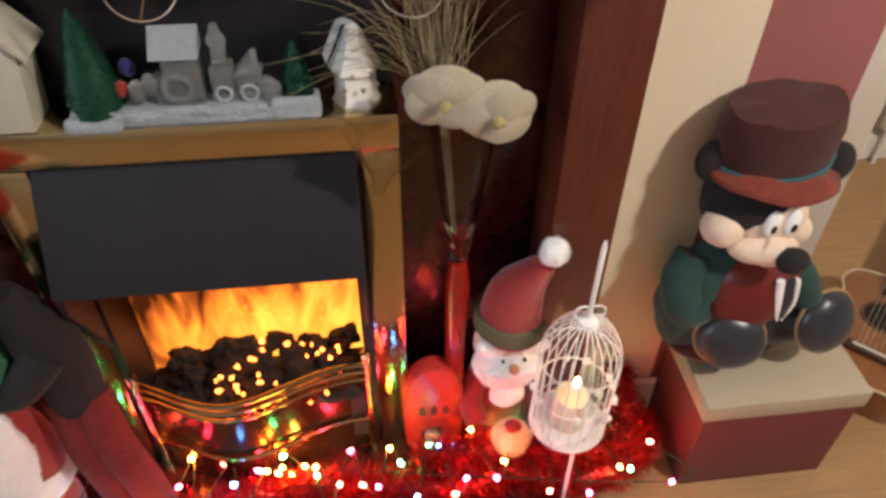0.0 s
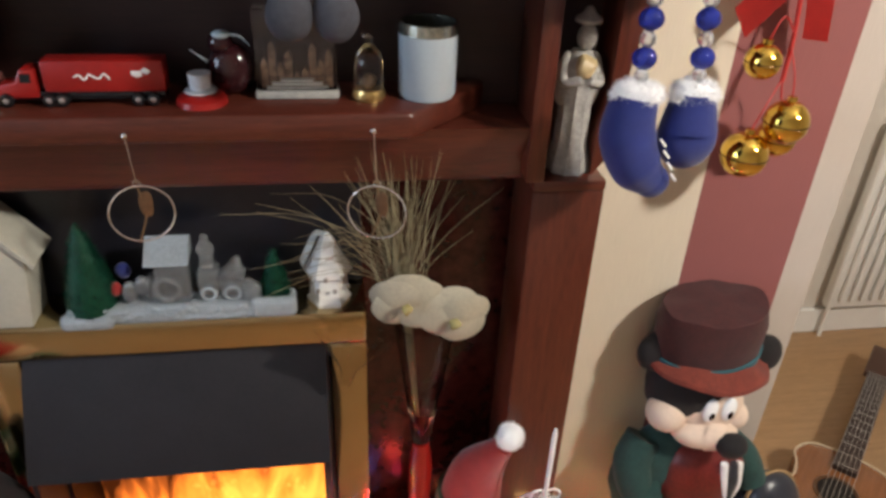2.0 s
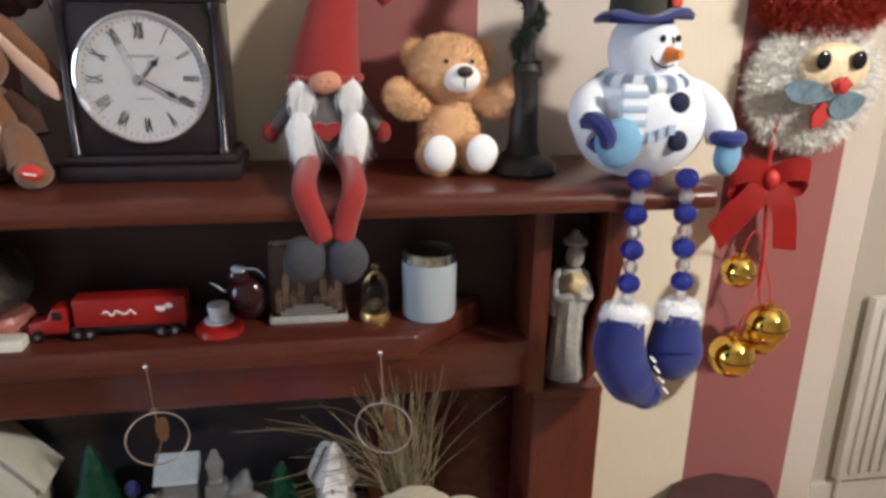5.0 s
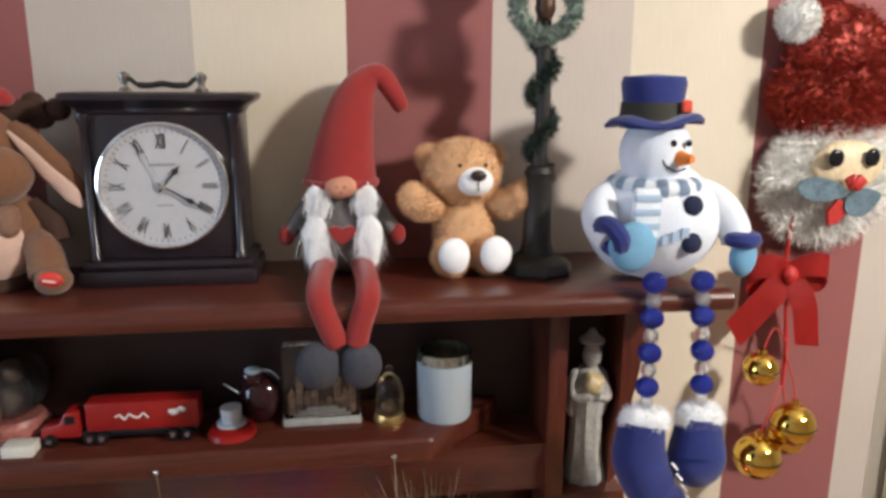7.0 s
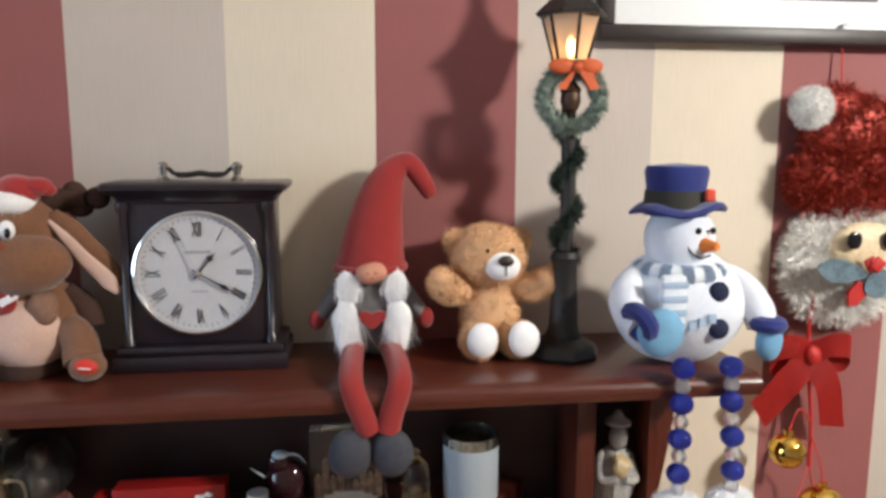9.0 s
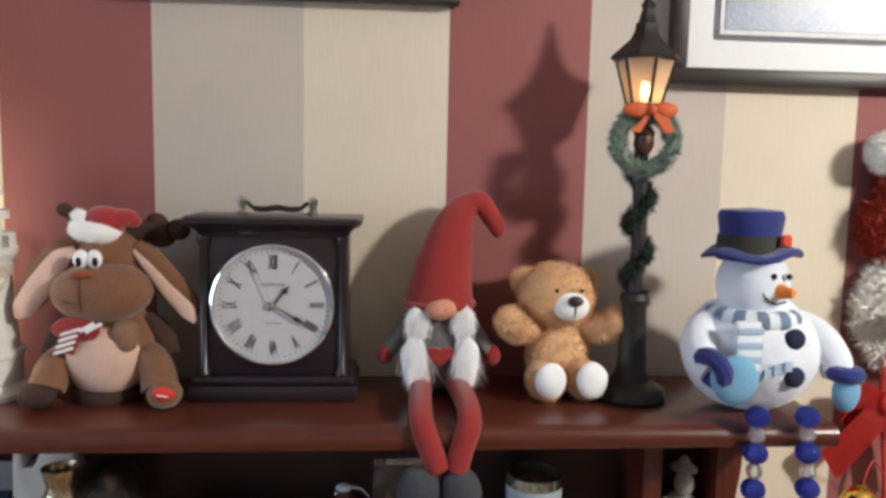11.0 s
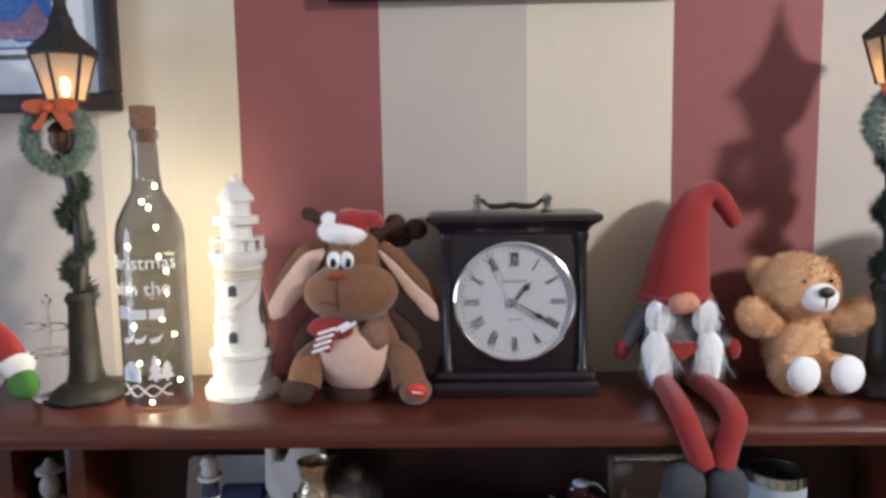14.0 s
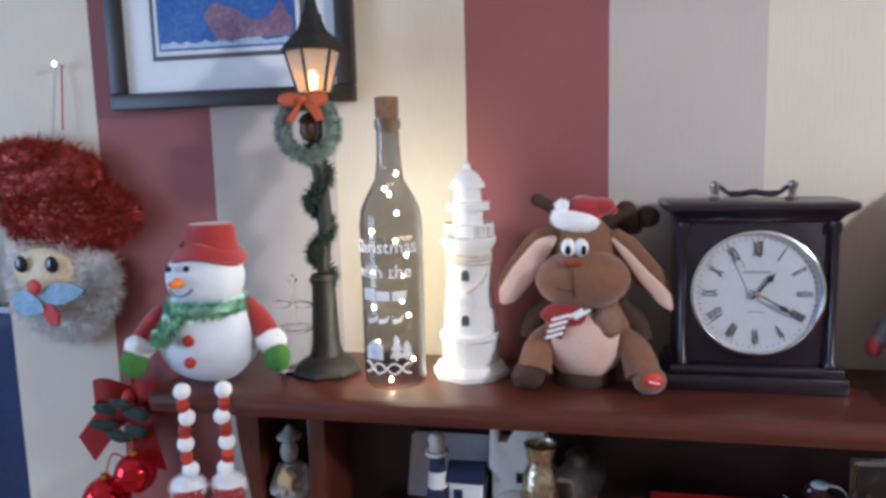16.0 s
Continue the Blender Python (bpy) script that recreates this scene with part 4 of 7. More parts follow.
    for s, xt, xb in ((-1, -0.028, -0.028), (1, 0.026, 0.035)):
        for k in range(7):
            z = 0.014 - 0.0197 * k
            x = xt + (xb - xt) * k / 6
            if k % 2 == 0:
                part("bead", ball((x, -0.078, z), (0.0128, 0.0128, 0.0118), 18), BLUE_GLASS, t, "glossy dark blue bead")
            else:
                part("bead", ball((x, -0.078, z), (0.0088, 0.0088, 0.0086), 8), CLEAR_BEAD, t, "clear faceted bead", smooth=False)
        x = xb
        part("bead", ball((x, -0.078, -0.122), (0.0075, 0.0075, 0.008), 8), CLEAR_BEAD, t, "clear faceted bead", smooth=False)
        fur = ball((x, -0.078, -0.142), (0.026, 0.022, 0.015), 20, 0.2, 60)
        part("boot_cuff", merge(fur, fuzz(fur, 1600, 0.007, 0.001, 15)), WHITE_PLUSH, t, "white fur boot cuff")
        if s < 0:
            boot = tube(curve_points([(x - 0.002, -0.078, -0.142), (x - 0.004, -0.078, -0.185), (x + 0.008, -0.083, -0.218), (x + 0.03, -0.088, -0.24)]), list(np.interp(np.arange(25) / 24, [0, 0.35, 0.75, 1], [0.024, 0.031, 0.028, 0.018])), 20)
            boot = merge(boot, ball((x + 0.029, -0.088, -0.238), (0.02, 0.018, 0.0195), 16))
        else:
            boot = merge(ball((x, -0.08, -0.19), (0.033, 0.028, 0.036), 24), tube([(x, -0.078, -0.14), (x, -0.08, -0.18)], [0.022, 0.031], 20))
        b = part("boot", boot, BLUE_FELT, t, "dark blue felt boot")
        if s < 0:
            for k in range(4):
                part("lace", tube([(x + 0.022 + k * 0.006, -0.1045 - 0.001 * k, -0.182 - k * 0.013), (x + 0.029 + k * 0.006, -0.105 - 0.001 * k, -0.19 - k * 0.013)], 0.0014, 6), WHITE_PLUSH, b)


snowman_blue()


def snowman_red():
    t = thing("plush_snowman", (-0.474, -0.135, ZS), "plush snowman in a red hat with striped beaded legs", "soft toy", turn=17)
    body = ball((0, 0, 0.058), (0.062, 0.052, 0.06), 30, 0.03, 25)
    part("body", merge(body, fuzz(body, 2000, 0.002, 0.0008, 1)), WHITE_FLEECE, t)
    head = ball((0.0, -0.006, 0.128), (0.046, 0.042, 0.04), 28, 0.02)
    h = part("head", merge(head, fuzz(head, 1000, 0.002, 0.0008, 2)), WHITE_FLEECE, t)
    part("nose", tube(curve_points([(-0.022, -0.045, 0.128), (-0.024, -0.052, 0.128), (-0.028, -0.059, 0.129)]), list(np.linspace(0.007, 0.003, 17)), 12), ORANGE_FELT, h, "orange felt nose")
    for dx in (-0.033, -0.012):
        part("eye", ball((dx, -0.041 - 0.004 * (dx > -0.02), 0.144), 0.0038, 12), BLACK_GLOSS, h)
    part("mouth", tube(curve_points([(-0.034, -0.0375, 0.12), (-0.026, -0.0435, 0.113), (-0.014, -0.0465, 0.114), (-0.006, -0.047, 0.121)]), 0.0009, 6), INK, h)
    hat = part("hat", lathe([(0.0, 0.156), (0.0335, 0.156), (0.0295, 0.172), (0.0295, 0.185), (0.025, 0.1915), (0, 0.1925)], 28, (0.008, 0, 0)), RED_PLUSH, t, "red plush bucket hat")
    brim = lathe([(0.028, 0.160), (0.043, 0.149), (0.045, 0.152), (0.0335, 0.166), (0.028, 0.166)], 32, (0.005, -0.003, 0))
    for v in brim.verts:
        v.co.z += 0.004 * math.sin(3 * math.atan2(v.co.y, v.co.x)) - 0.06 * (v.co.x - 0.01)
    part("brim", brim, RED_PLUSH, hat)
    TIN = mat("green_silver_tinsel", (0.35, 0.6, 0.45), 0.25, 0.9, var=0.5, scale=300, bump=0.2)
    sc = ring((0.0, -0.004, 0.093), 0.042, 0.0075, 32, 8, "z")
    part("scarf", merge(sc, fuzz(sc, 2600, 0.008, 0.0018, 21)), TIN, t, "sparkling green tinsel scarf")
    tl = tube(curve_points([(-0.025, -0.045, 0.088), (-0.036, -0.054, 0.075), (-0.046, -0.056, 0.06)]), 0.008, 10)
    part("scarf_tail", merge(tl, fuzz(tl, 900, 0.008, 0.0018, 22)), TIN, t)
    for z in (0.062, 0.036):
        part("button", ball((-0.013, -0.0535, z), (0.007, 0.004, 0.007), 14), mat("red_button", (0.4, 0.03, 0.02), 0.25), t)
    GREEN = mat("green_felt", (0.07, 0.2, 0.035), 0.9, var=0.2, bump=0.3)
    for s in (-1, 1):
        part("arm", tube(curve_points([(s * 0.043, 0, 0.09), (s * 0.06, -0.012, 0.076), (s * 0.072, -0.024, 0.058)]), list(np.linspace(0.014, 0.015, 17)), 14), RED_PLUSH, t)
        cuff = ball((s * 0.076, -0.027, 0.052), (0.018, 0.014, 0.014), 16, 0.15)
        m = part("mitten", ball((s * 0.083, -0.034, 0.033), (0.016, 0.011, 0.018), 18, 0.06), GREEN, t, "green felt mitten")
        part("cuff", merge(cuff, fuzz(cuff, 500, 0.004, 0.001, 3)), WHITE_PLUSH, m)
    for s, x in ((-1, -0.02), (1, 0.026)):
        for k in range(7):
            z = 0.008 - 0.0155 * k
            xx = x - 0.007 * s * (k % 4 == 2) * 0.5
            if k % 2 == 0:
                part("bead", ball((xx, -0.07, z), 0.0098, 16), WHITE_PLUSH, t, "white fuzzy bead")
            else:
                part("bead", lathe([(0, -0.008), (0.006, -0.008), (0.0072, 0), (0.006, 0.008), (0, 0.008)], 14, (xx, -0.07, z)), mat("red_striped_bead", (0.5, 0.05, 0.03), 0.35, var=0.7, scale=90, stretch=(0.1, 0.1, 1), bump=0), t, "red striped bead")
        fur = ball((x, -0.072, -0.105), (0.019, 0.017, 0.013), 18, 0.2, 60)
        part("boot_cuff", merge(fur, fuzz(fur, 900, 0.006, 0.001, 16)), WHITE_PLUSH, t, "white fur boot cuff")
        part("boot", merge(ball((x - 0.004, -0.082, -0.132), (0.024, 0.03, 0.02), 20), tube([(x, -0.073, -0.105), (x, -0.075, -0.13)], 0.018, 16)), RED_PLUSH, t, "red plush boot")


snowman_red()


def lit_bottle():
    t = thing("light_bottle", (-0.247, -0.115, ZS), "clear glass bottle with fairy lights and white lettering", "bottle")
    prof = [(0, 0), (0.033, 0.0), (0.0365, 0.004), (0.0365, 0.19), (0.034, 0.207), (0.026, 0.224), (0.017, 0.24), (0.0145, 0.26), (0.0135, 0.295), (0.0155, 0.297), (0.0155, 0.306), (0.0135, 0.308)]
    inner = [(0.0115, 0.308), (0.0115, 0.27), (0.0125, 0.255), (0.015, 0.24), (0.024, 0.222), (0.032, 0.205), (0.034, 0.19), (0.034, 0.008), (0.03, 0.004), (0, 0.006)]
    g = part("glass", lathe(prof + inner, 40), mat("bottle_glass", (0.52, 0.52, 0.53), 0.02, var=0, bump=0, Transmission_Weight=1.0, IOR=1.42), t, "clear bottle glass")
    g.visible_shadow = False
    part("cork", lathe([(0, 0.292), (0.011, 0.292), (0.0112, 0.3085), (0.0135, 0.309), (0.0135, 0.332), (0, 0.3335)], 20), CORK, t, "brown cork stopper")
    r = random.Random(7)
    pts = []
    for k in range(17):
        z = 0.012 + k * 0.0158
        rad = 0.024 if z < 0.2 else 0.008
        a = k * 2.2 - 1.5
        pts.append((rad * math.cos(a), rad * math.sin(a), z + r.uniform(-0.006, 0.006)))
    pts = [p for p in pts if p[2] < 0.262]
    w = part("wire", tube(curve_points(pts, 5), 0.0005, 5), PEWTER, t)
    for p in pts:
        part("led", ball(p, (0.0023, 0.0023, 0.0028), 10), LED, w)
    WHITE_INK = mat("white_vinyl", (0.85, 0.85, 0.85), 0.6, var=0.03, bump=0)
    for s, z, size in (("Christmas", 0.165, 0.021), ("with the", 0.137, 0.021)):
        part("lettering", shift(wrap(shift(words(s, size), Matrix.Translation((0, -0.0006, 0))), 0.0366), pose(0, 0, z, 0, 0, -4)), WHITE_INK, t, "white painted lettering", smooth=False)
    for k, (x0, x1) in enumerate(((-0.027, -0.012), (-0.009, 0.006), (0.009, 0.024))):
        seg = merge(*[box(x0 + (x1 - x0) * i / 4, x0 + (x1 - x0) * (i + 1) / 4, -0.0012, -0.0002, -0.005, 0.005 + 0.003 * (k == 0)) for i in range(4)])
        part("lettering", shift(wrap(seg, 0.0366), pose(0, 0, 0.110)), WHITE_INK, t, smooth=False)

    def vinyl(outline, z=0.0):
        part("picture", wrap(slab(outline, -0.0012, -0.0002), 0.0366), WHITE_INK, t, "white vinyl winter picture", smooth=False)

    for cx, h in ((0.012, 0.03), (0.024, 0.022)):
        out = [(cx - 0.0015, 0.036), (cx + 0.0015, 0.036), (cx + 0.0015, 0.039), (cx + 0.0075, 0.039), (cx + 0.003, 0.048), (cx + 0.006, 0.048), (cx + 0.002, 0.036 + h * 0.75), (cx + 0.004, 0.036 + h * 0.75), (cx, 0.036 + h)]
        vinyl(out + [(2 * cx - x, z) for x, z in out[::-1][1:]])
    vinyl([(-0.026, 0.036), (-0.004, 0.036), (-0.004, 0.049), (-0.008, 0.056), (-0.016, 0.058), (-0.026, 0.05)])
    for dx in (-0.02, -0.006, 0.01):
        vinyl([(dx, 0.078), (dx + 0.008, 0.08), (dx + 0.012, 0.088), (dx + 0.009, 0.086), (dx + 0.006, 0.084), (dx - 0.002, 0.083)])
    for s in (-1, 1):
        loop = [(x, 0.026 + s * 0.006 * math.sin(x * 180)) for x in np.linspace(-0.028, 0.028, 40)]
        part("flourish", wrap(tube([(x, -0.0008, z) for x, z in loop], 0.0009, 5), 0.0366), WHITE_INK, t)


lit_bottle()


def lighthouse():
    t = thing("lighthouse_ornament", (-0.164, -0.071, ZS), "white painted wooden lighthouse ornament with cream rope", "ornament")
    part("base", merge(lathe([(0, 0), (0.047, 0), (0.047, 0.006), (0.043, 0.010), (0.04, 0.016), (0, 0.016)], 8), lathe([(0, 0.0163), (0.034, 0.0163), (0.034, 0.044), (0.037, 0.046), (0.037, 0.052), (0.034, 0.054), (0, 0.054)], 24)), WHITE_CERAMIC, t)
    part("tower", lathe([(0, 0.0543), (0.0315, 0.0543), (0.0245, 0.148), (0.0295, 0.156), (0.033, 0.162), (0.033, 0.168), (0, 0.168)], 26), WHITE_CERAMIC, t)
    for z in (0.138, 0.143, 0.148):
        part("rope", ring((0, 0, z), 0.0262, 0.0022, 28, 6, "z"), ROPE, t)
    pts = curve_points([(0.031 * math.cos(a) * (1 - 0.16 * (z - 0.07) / 0.07), 0.031 * math.sin(a) * (1 - 0.16 * (z - 0.07) / 0.07), z) for a, z in ((3.6, 0.082), (4.2, 0.094), (4.8, 0.106), (5.5, 0.118), (6.1, 0.134))])
    part("rope", tube(pts, 0.0022, 7), ROPE, t)
    part("lantern_room", lathe([(0, 0.1683), (0.018, 0.1683), (0.0175, 0.2), (0.026, 0.2), (0.026, 0.209), (0.0165, 0.2095), (0.016, 0.226), (0, 0.226)], 22), WHITE_CERAMIC, t)
    for k in range(10):
        a = math.tau * k / 10
        part("railing_post", shift(box(-0.0018, 0.0018, -0.0018, 0.0018, 0.1683, 0.182), Matrix.Translation((0.029 * math.cos(a), 0.029 * math.sin(a), 0))), WHITE_CERAMIC, t)
    part("railing", ring((0, 0, 0.183), 0.029, 0.0018, 28, 6, "z"), WHITE_CERAMIC, t)
    part("roof", lathe([(0, 0.2263), (0.021, 0.2263), (0.0205, 0.231), (0.012, 0.243), (0.005, 0.248), (0.004, 0.254), (0, 0.257)], 20), WHITE_CERAMIC, t)
    dark = mat("dark_window", (0.05, 0.055, 0.075), 0.5)
    for z, y in ((0.072, -0.0305), (0.125, -0.0265)):
        out = [(-0.0045, z - 0.006), (0.0045, z - 0.006), (0.0045, z + 0.002)] + [(0.0045 * math.cos(a), z + 0.002 + 0.0045 * math.sin(a)) for a in np.linspace(0, math.pi, 9)[1:-1]] + [(-0.0045, z + 0.002)]
        part("window", slab(out, y - 0.002, y + 0.004), dark, t)
    part("anchor", merge(ball((0.0, -0.030, 0.097), (0.008, 0.002, 0.006), 12, 0.5, 150), tube([(0, -0.031, 0.086), (0, -0.0295, 0.106)], 0.0012, 6)), WHITE_CERAMIC, t)


lighthouse()


def glass_lamp():
    t = thing("glass_ornament", (-0.384, -0.09, ZS), "small clear glass candle holder with a stopper", "ornament")
    part("cup", lathe([(0, 0), (0.02, 0), (0.022, 0.004), (0.02, 0.05), (0.021, 0.052), (0.019, 0.052), (0.018, 0.006), (0, 0.005)], 24), GLASS, t)
    part("collar", ring((0, 0, 0.0545), 0.0195, 0.0022, 24, 6, "z"), GLASS, t)
    part("stem", lathe([(0, 0.05), (0.003, 0.05), (0.002, 0.075), (0.006, 0.083), (0.002, 0.092), (0.002, 0.11), (0.006, 0.116), (0.0, 0.124)], 14), GLASS, t)
    for s in (-1, 1):
        part("wing", ball((s * 0.014, -0.004, 0.086), (0.013, 0.003, 0.005), 14), GLASS, t)


glass_lamp()

# ---- things at the hearth ----
ZH = 0.035
GREEN_PLUSH = mat("dark_green_plush", (0.012, 0.045, 0.04), 0.9, var=0.3, scale=40, bump=0.4, Sheen_Weight=0.15)
BLACK_PLUSH = mat("black_plush", (0.010, 0.008, 0.009), 0.9, var=0.3, scale=40, bump=0.4, Sheen_Weight=0.04)
WINE_PLUSH = mat("wine_plush", (0.045, 0.007, 0.007), 0.9, var=0.3, scale=40, bump=0.4, Sheen_Weight=0.12)
CREAM_FELT = mat("cream_felt", (0.70, 0.55, 0.44), 0.9, var=0.08, bump=0.2)
GIFT_LID = mat("grey_beige_card", (0.40, 0.34, 0.25), 0.5, var=0.06, scale=12, bscale=400, bump=0.05)
GIFT_BOX = mat("maroon_card", (0.14, 0.028, 0.03), 0.55, var=0.12, scale=12, bscale=400, bump=0.05)
RED_TINSEL = mat("red_tinsel", (0.42, 0.015, 0.015), 0.28, 0.7, var=0.5, scale=200, bump=0.1)
WHITE_TINSEL = mat("ivory_tinsel", (0.93, 0.90, 0.82), 0.5, 0.0, var=0.25, scale=200, bump=0.1)
WHITE_WIRE = mat("white_wire", (0.88, 0.87, 0.86), 0.4, var=0.05, bump=0.1)
RED_GLASS = mat("red_glazed_vase", (0.28, 0.012, 0.008), 0.12, var=0.2, bump=0.02)
SMOKE_GLASS = mat("smoked_glass", (0.8, 0.78, 0.78), 0.02, var=0, bump=0, Transmission_Weight=1.0, IOR=1.2)

gift = thing("gift_box", (1.037, -0.098, 0), "maroon cardboard gift box with a beige lid", "box")
part("box_body", box(-0.144, 0.144, -0.095, 0.085, 0.0, 0.216, 0.002), GIFT_BOX, gift)
part("lid", box(-0.15, 0.15, -0.1, 0.09, 0.2163, 0.258, 0.003), GIFT_LID, gift, "beige card lid")


def plush_toy():
    t = thing("plush_toy", (0.92, -0.06, 0.2585), "seated plush toy in green coat and wine top hat", "soft toy")

    def at(x, y, z):
        return (x - 0.92, y + 0.06, z - 0.2585)

    def bend(pts, radii, m=16):
        line = curve_points([at(*q) for q in pts])
        return tube(line, list(np.interp(np.linspace(0, 1, len(line)), np.linspace(0, 1, len(radii)), radii)), m)

    WELT = mat("ochre_welt", (0.35, 0.22, 0.1), 0.6)
    SATIN = mat("dark_satin", (0.024, 0.026, 0.036), 0.3, var=0.3, scale=30, bump=0.2, Sheen_Weight=0.1)
    part("coat", ball(at(0.905, -0.062, 0.395), (0.092, 0.05, 0.13), 32, 0.1, 18), GREEN_PLUSH, t, "dark green plush coat")
    part("trousers", ball(at(0.95, -0.07, 0.292), (0.1, 0.055, 0.033), 28, 0.06), WINE_PLUSH, t)
    vest = part("waistcoat", ball(at(0.955, -0.094, 0.425), (0.078, 0.042, 0.082), 28, 0.12, 25), mat("wine_satin", (0.13, 0.014, 0.012), 0.4, var=0.35, scale=30, bump=0.3), t, "wine red satin waistcoat")
    for dx in (-0.013, 0.013):
        part("lapel", bend([(0.985 + dx, -0.128, 0.485), (0.991 + dx * 0.9, -0.134, 0.44), (0.997 + dx * 0.3, -0.132, 0.395)], [0.007, 0.006, 0.002], 8), WHITE_PLUSH, vest)
    part("tie", bend([(0.987, -0.131, 0.49), (0.991, -0.137, 0.45), (0.996, -0.134, 0.405)], [0.006, 0.008, 0.004], 10), SATIN, vest)
    part("arm", bend([(0.858, -0.06, 0.49), (0.838, -0.076, 0.45), (0.846, -0.1, 0.405), (0.88, -0.105, 0.41)], [0.032, 0.034, 0.03, 0.022]), GREEN_PLUSH, t)
    part("arm", bend([(0.985, -0.06, 0.485), (1.03, -0.085, 0.45), (1.05, -0.11, 0.41)], [0.032, 0.033, 0.026]), GREEN_PLUSH, t)
    for x, z, rx, rz, yaw in ((0.928, 0.35, 0.058, 0.054, -14), (1.088, 0.375, 0.056, 0.058, 12)):
        part("leg", bend([(0.94 + 0.3 * (x - 0.94), -0.07, 0.305), (x - 0.005, -0.095, z - 0.02), (x, -0.114, z)], [0.036, 0.042, 0.046]), SATIN, t)
        sh = part("shoe", shift(ball((0, 0, 0), (rx, 0.03, rz), 28, 0.05, 20), pose(*at(x, -0.128, z), -18, 0, yaw)), SATIN, t, "dark satin shoe sole")
        part("welt", shift(ring((0, 0, 0), 1.0, 0.05, 40, 8), pose(*at(x, -0.124, z), -18, 0, yaw) @ Matrix.Diagonal((rx, 0.08, rz, 1))), WELT, sh, "ochre stitched edge")
    head = part("head", ball(at(0.92, -0.058, 0.605), (0.078, 0.062, 0.08), 32, 0.03), BLACK_PLUSH, t)
    part("face", merge(ball(at(0.936, -0.093, 0.585), (0.058, 0.032, 0.056), 28, 0.03), ball(at(0.868, -0.088, 0.573), (0.033, 0.034, 0.03), 24, 0.04), ball(at(0.93, -0.108, 0.548), (0.056, 0.034, 0.028), 28, 0.03),
                       bend([(0.935, -0.12, 0.55), (0.95, -0.137, 0.552)], [0.03, 0.019]), ball(at(0.98, -0.1, 0.57), (0.022, 0.024, 0.024), 20)), CREAM_FELT, head, "cream felt face")
    part("nose", ball(at(0.955, -0.152, 0.553), (0.0255, 0.02, 0.021), 22), BLACK_PLUSH, head)
    for x in (0.921, 0.952):
        e = part("eye", shift(ball((0, 0, 0), (0.0125, 0.007, 0.021), 18), pose(*at(x, -0.123, 0.604), -8, 10, 0)), EYE_WHITE, head)
        part("pupil", ball(at(x + 0.0005, -0.1296, 0.597), (0.0052, 0.0022, 0.008), 14), BLACK_GLOSS, e)
    for x, z in ((0.848, 0.672), (1.032, 0.652)):
        part("ear", ball(at(x, -0.052, z), (0.034, 0.02, 0.037), 22, 0.05), BLACK_PLUSH, head)
    crown = lathe([(0, 0.0), (0.086, 0.0), (0.088, 0.04), (0.089, 0.07), (0.082, 0.1), (0.055, 0.102), (0, 0.106)], 36)
    for v in crown.verts:
        v.co += Vector((0.004, 0.003, 0.004)) * noise.noise(v.co * 22)
    hat = part("hat", shift(crown, pose(*at(0.93, -0.05, 0.664), 4, -4, 0) @ Matrix.Diagonal((1, 0.72, 1, 1))), WINE_PLUSH, t, "wine red plush top hat")
    band = lathe([(0.086, 0.004), (0.0895, 0.004), (0.0905, 0.018), (0.087, 0.018), (0.086, 0.004)], 36)
    part("hat_band", shift(band, pose(*at(0.93, -0.05, 0.664), 4, -4, 0) @ Matrix.Diagonal((1, 0.72, 1, 1))), mat("teal_band", (0.03, 0.13, 0.16), 0.5), hat, "teal satin band")
    brim = lathe([(0.07, 0.0), (0.105, -0.012), (0.112, -0.011), (0.11, -0.004), (0.085, 0.01), (0.07, 0.012)], 44)
    for v in brim.verts:
        a = math.atan2(v.co.y, v.co.x)
        v.co.z += -0.018 * max(0, math.cos(a)) ** 2 - 0.008 * max(0, -math.sin(a)) + 0.003 * math.sin(5 * a)
    part("brim", shift(brim, pose(*at(0.934, -0.055, 0.672)) @ Matrix.Diagonal((0.92, 0.8, 1, 1))), mat("rust_plush", (0.16, 0.026, 0.014), 0.9, var=0.3, scale=40, bump=0.4, Sheen_Weight=0.15), hat)


plush_toy()


